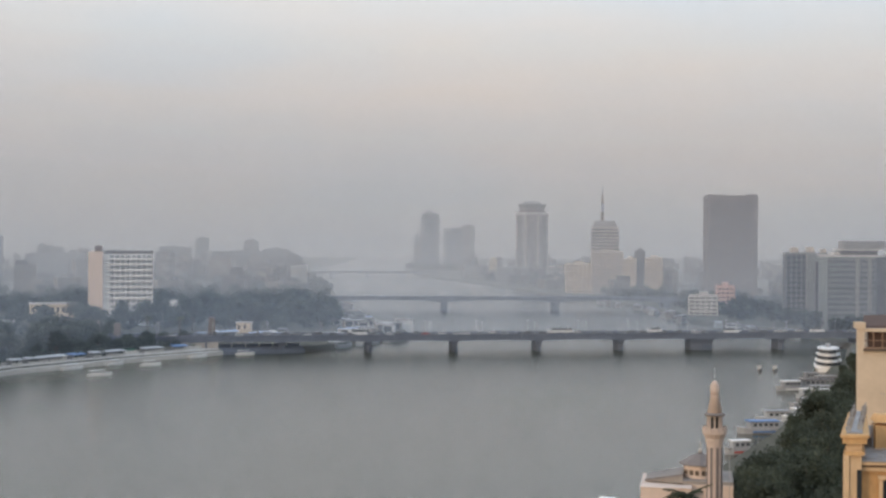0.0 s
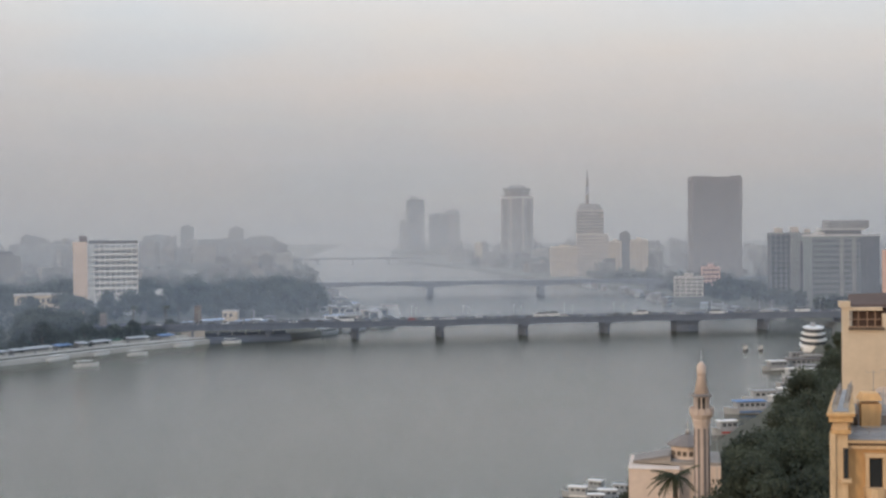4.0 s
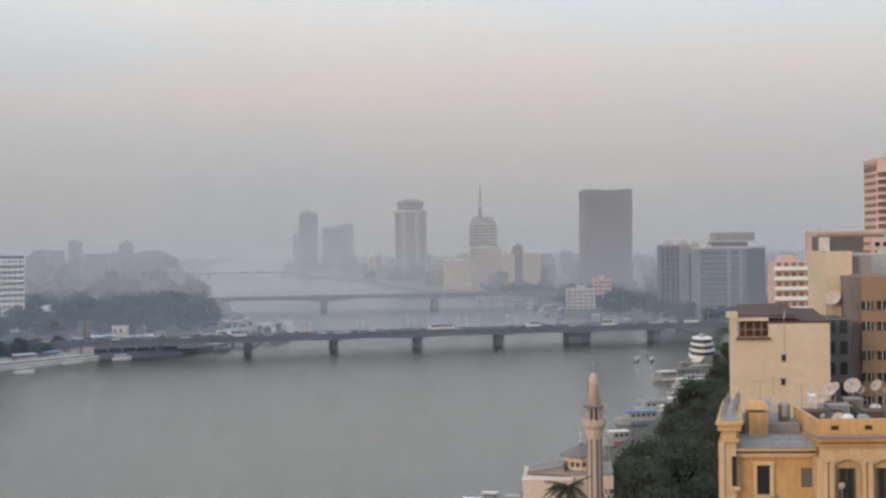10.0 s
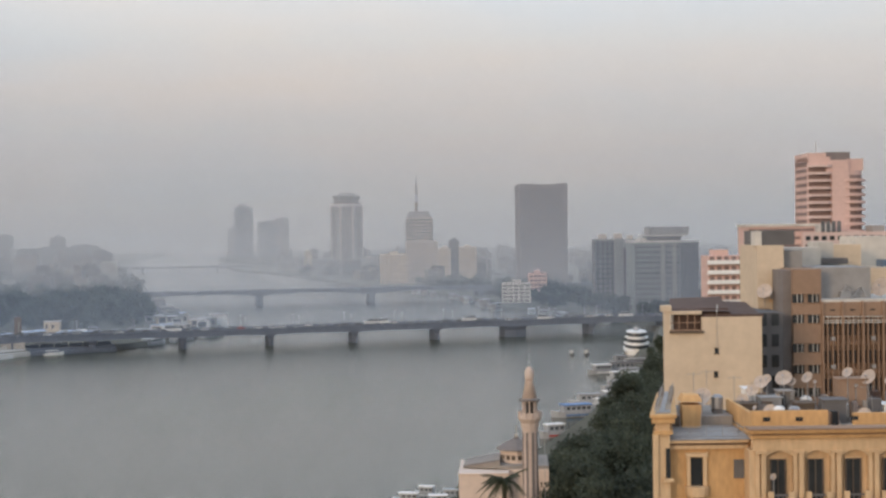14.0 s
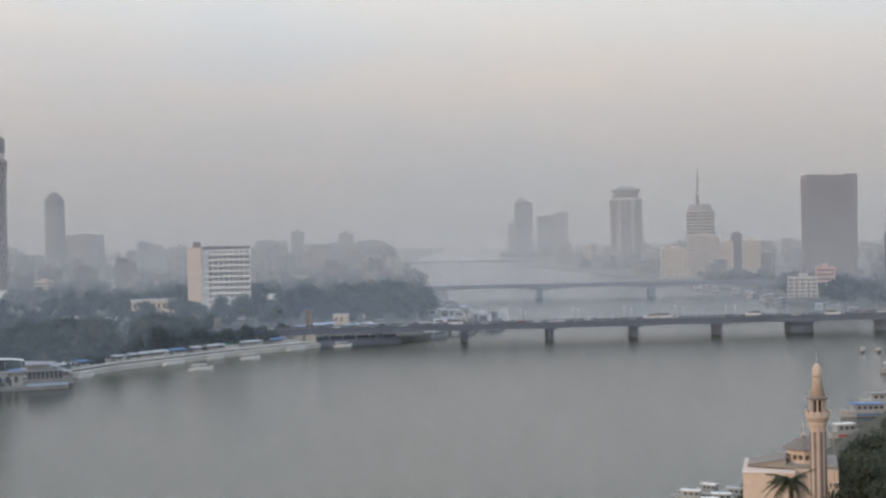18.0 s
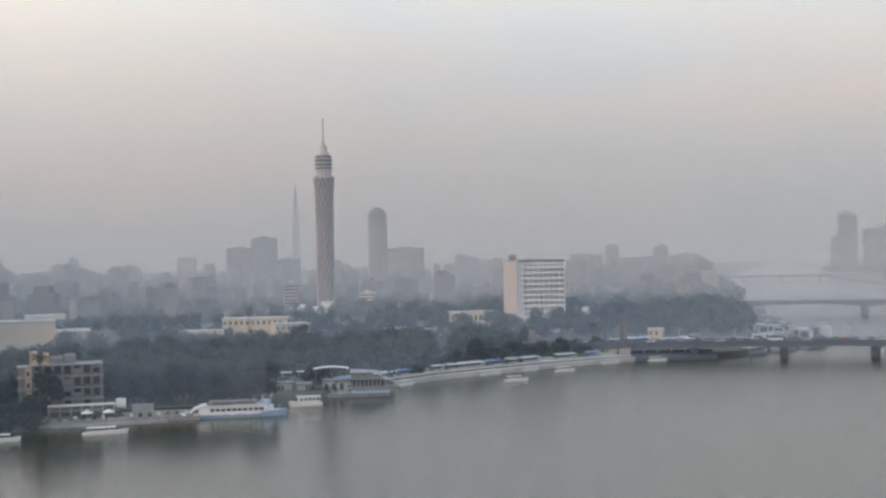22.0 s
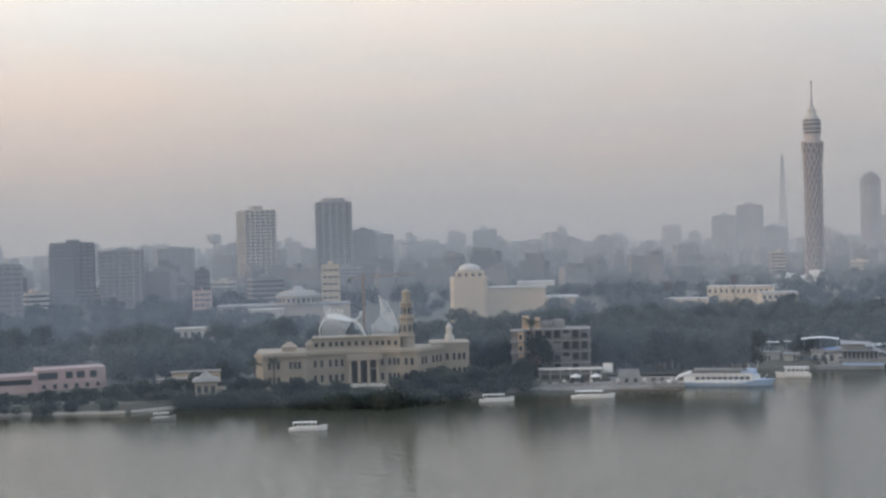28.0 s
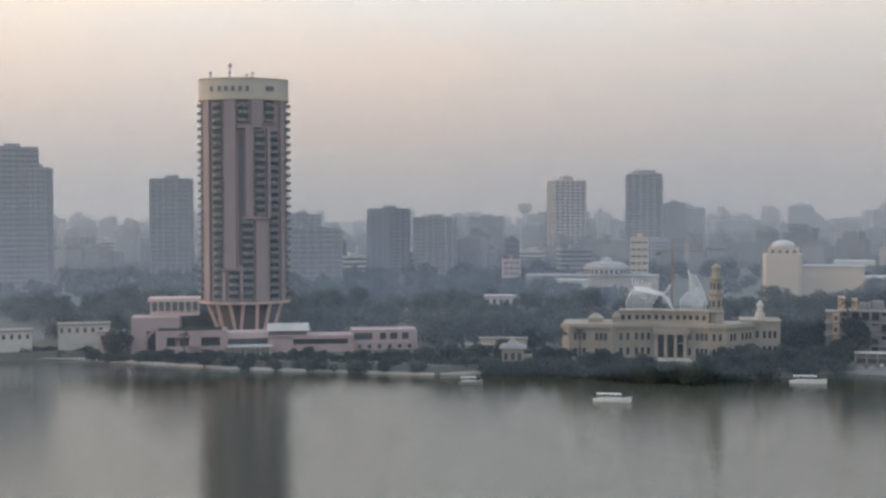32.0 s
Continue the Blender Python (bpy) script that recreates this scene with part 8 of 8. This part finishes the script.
# far woods: too many to count
def woods(name, poly, n, label, seed, size=1.15, each=260, tall=(10, 17), wide=(5, 8)):
    rng = random.Random(seed)
    cen, rad = [], []
    xs, ys = [p[0] for p in poly], [p[1] for p in poly]
    made = 0
    while made < n:
        x, y = rng.uniform(min(xs), max(xs)), rng.uniform(min(ys), max(ys))
        if not inside(x, y, poly) or any((x - a) ** 2 + (y - b) ** 2 < c * c for a, b, c in CLEAR):
            continue
        made += 1
        h, r = rng.uniform(*tall), rng.uniform(*wide)
        for c, q in crown_lobes(rng, h, r, 4):
            cen.append((x + c[0], y + c[1], GROUND + c[2] * .85))
            rad.append(q * 1.15)
    return tagged(new(name, leaf_mesh(name, cen, rad, n * each, size, "leaf", seed)), label, "woods", kind="stuff")


woods("far_woods", [(-620, 640), (-345, 770), (-340, 1000), (-200, 1110), (-110, 1060), (-110, 1280), (-380, 1500), (-900, 1300), (-1000, 900)], 520, "dark parkland trees fading into the haze", 41)
woods("west_woods", [(-720, 560), (-600, 640), (-1000, 900), (-1100, 500), (-760, 280), (-650, 330)], 330, "dark trees between city houses in the haze", 42)
woods("island_grove", GROVES[0][0], 210, "dense dark island trees behind the river quay", 46, .6, 620)
woods("garden_grove", GROVES[1][0], 170, "dense dark garden trees behind the hotel", 47, .6, 620)
woods("bridge_head_grove", GROVES[3][0], 90, "dense dark trees by the bridge head", 48, .65, 520)
woods("tall_grove", [(-330, 880), (-160, 840), (-90, 850), (-62, 915), (-85, 1000), (-110, 1070), (-330, 1040)], 95, "tall dark trees crowding the island's east shore", 50, .8, 620, (18, 28), (6, 9.5))
woods("tip_grove", GROVES[2][0], 45, "dark trees behind riverside houses", 49, .6, 520)
woods("east_woods", [(242, 800), (340, 800), (360, 1000), (300, 1150), (205, 1120), (200, 1080), (232, 960)], 130, "dark trees on the east bank beyond the bridge", 43)
woods("shore_woods", [(-82, 1050), (-100, 1300), (-148, 1700), (-225, 2250), (-420, 2200), (-360, 1050)], 230, "pale trees along the island's far shore", 51, 1.5, 130)
woods("quay_woods", [(205, 1120), (198, 1240), (150, 1480), (230, 1500), (330, 1250), (300, 1120)], 90, "dark trees behind moored boats on the east bank", 52, 1.3, 170, (8, 14))
woods("north_woods", [(95, 1850), (200, 1850), (180, 1960), (60, 1990)], 60, "far trees on the north bank", 44)
woods("bend_woods", [(-60, 2750), (60, 2700), (60, 2850), (-80, 2900)], 60, "faint trees at the river's bend", 45)

NEARK = Stock([tree("ficus_tree", h, r, 7000, .34, "leaf_near", lab, 60 + i, "corniche trees", 14) for i, (h, r, lab) in enumerate((
    (21, 8, "large dense ficus tree beside the river road"), (18, 7.5, "broad dark ficus tree beside the river road"), (22, 7.5, "tall dense ficus tree beside the river road")))], 8)
for az, dist, s in ((9.5, 240, .5), (8.7, 262, .5), (9.0, 226, .55), (11.6, 214, .93), (10.3, 203, .86), (13.6, 282, 1.05), (15.4, 288, 1.0), (12.4, 262, .9), (14.2, 255, 1.0), (15.7, 250, 1.02), (16.7, 236, .95), (13.1, 225, .92), (14.6, 214, .93), (15.9, 205, .9), (17.4, 212, .9), (12.2, 200, .82), (10.9, 203, .93),
                    (13.4, 196, .86), (16.6, 188, .85), (15.2, 185, .84), (18.2, 240, .9), (15.0, 330, .95), (16.4, 320, .95), (15.6, 375, .95), (16.6, 400, .9), (17.2, 360, .95), (16.9, 450, .9), (17.4, 500, .9), (18, 420, 1), (8.1, 238, .6), (14.6, 412, .5), (15.6, 452, .5), (15.2, 425, .5), (16.2, 500, .45), (16.5, 560, .42), (16.8, 615, .42), (16.4, 590, .36), (16.7, 650, .4)):
    NEARK.plant(dist * math.sin(radians(az)), dist * math.cos(radians(az)), s, z=GROUND)


def palm(h, seed, label):
    rng = random.Random(seed)
    t = thing("palm_tree", pose(0, 0, 0), label, "tree", "palms")
    part("trunk", Build().lathe(0, 0, [(0, .4), (h * .5, .27), (h, .3)], 8), M["bark"], t)
    for i in range(24):
        a, droop = rng.uniform(0, 6.283), rng.uniform(-.4, 1.0)
        L = rng.uniform(2.6, 3.6)
        b = Build()
        side = Vector((-math.sin(a), math.cos(a), 0))

        def spine(q):
            return Vector((math.cos(a) * L * q, math.sin(a) * L * q, h + L * (.55 * (1 - droop) * q - (.35 + .5 * droop) * q * q)))

        for k in range(4):
            b.rod(spine(k / 4), spine(k / 4 + .25), .05, 3)
        for k in range(18):
            q = .1 + .05 * k
            c, ahead = spine(q), (spine(q + .05) - spine(q)).normalized()
            n = .85 * math.sin(math.pi * (.16 + .8 * q))
            for sg in (-1, 1):
                tip = c + side * sg * n * .8 + ahead * n * .55 + Vector((0, 0, -n * rng.uniform(.25, .6)))
                b.add([tuple(c - ahead * .07), tuple(c + ahead * .07), tuple(tip)], [(0, 1, 2)])
        part("frond", b, M["frond"], t)
    return t


PALMS = Stock([palm(16, 3, "tall date palm with drooping fronds"), palm(12, 5, "date palm with drooping fronds")], 2)
for az, dist, s, k in ((10.2, 196, 1.2, 0), (-45.2, 497, 1, 1), (-44.4, 500, .9, 1), (-28.0, 560, 1.1, 0), (-60.9, 512, .8, 1), (-12.2, 765, 1, 0), (-10.9, 772, .9, 0), (-33.6, 520, 1.2, 0)):
    PALMS.plant(dist * math.sin(radians(az)), dist * math.cos(radians(az)), s, GROUND, k)


# ---- haze over the city, made of tinted see-through sheets ----
def veil(pts, cover, tone, scale, n=10):
    line = []
    for (a0, r0), (a1, r1) in zip(pts, pts[1:]):
        for i in range(n):
            a, r = radians(a0 + (a1 - a0) * i / n), r0 + (r1 - r0) * i / n
            line.append((r * math.sin(a), r * math.cos(a)))
    a, r = radians(pts[-1][0]), pts[-1][1]
    return haze(line + [(r * math.sin(a), r * math.cos(a))], cover, tone, scale)


# haze colours put into the sheets, bluer in the near ones
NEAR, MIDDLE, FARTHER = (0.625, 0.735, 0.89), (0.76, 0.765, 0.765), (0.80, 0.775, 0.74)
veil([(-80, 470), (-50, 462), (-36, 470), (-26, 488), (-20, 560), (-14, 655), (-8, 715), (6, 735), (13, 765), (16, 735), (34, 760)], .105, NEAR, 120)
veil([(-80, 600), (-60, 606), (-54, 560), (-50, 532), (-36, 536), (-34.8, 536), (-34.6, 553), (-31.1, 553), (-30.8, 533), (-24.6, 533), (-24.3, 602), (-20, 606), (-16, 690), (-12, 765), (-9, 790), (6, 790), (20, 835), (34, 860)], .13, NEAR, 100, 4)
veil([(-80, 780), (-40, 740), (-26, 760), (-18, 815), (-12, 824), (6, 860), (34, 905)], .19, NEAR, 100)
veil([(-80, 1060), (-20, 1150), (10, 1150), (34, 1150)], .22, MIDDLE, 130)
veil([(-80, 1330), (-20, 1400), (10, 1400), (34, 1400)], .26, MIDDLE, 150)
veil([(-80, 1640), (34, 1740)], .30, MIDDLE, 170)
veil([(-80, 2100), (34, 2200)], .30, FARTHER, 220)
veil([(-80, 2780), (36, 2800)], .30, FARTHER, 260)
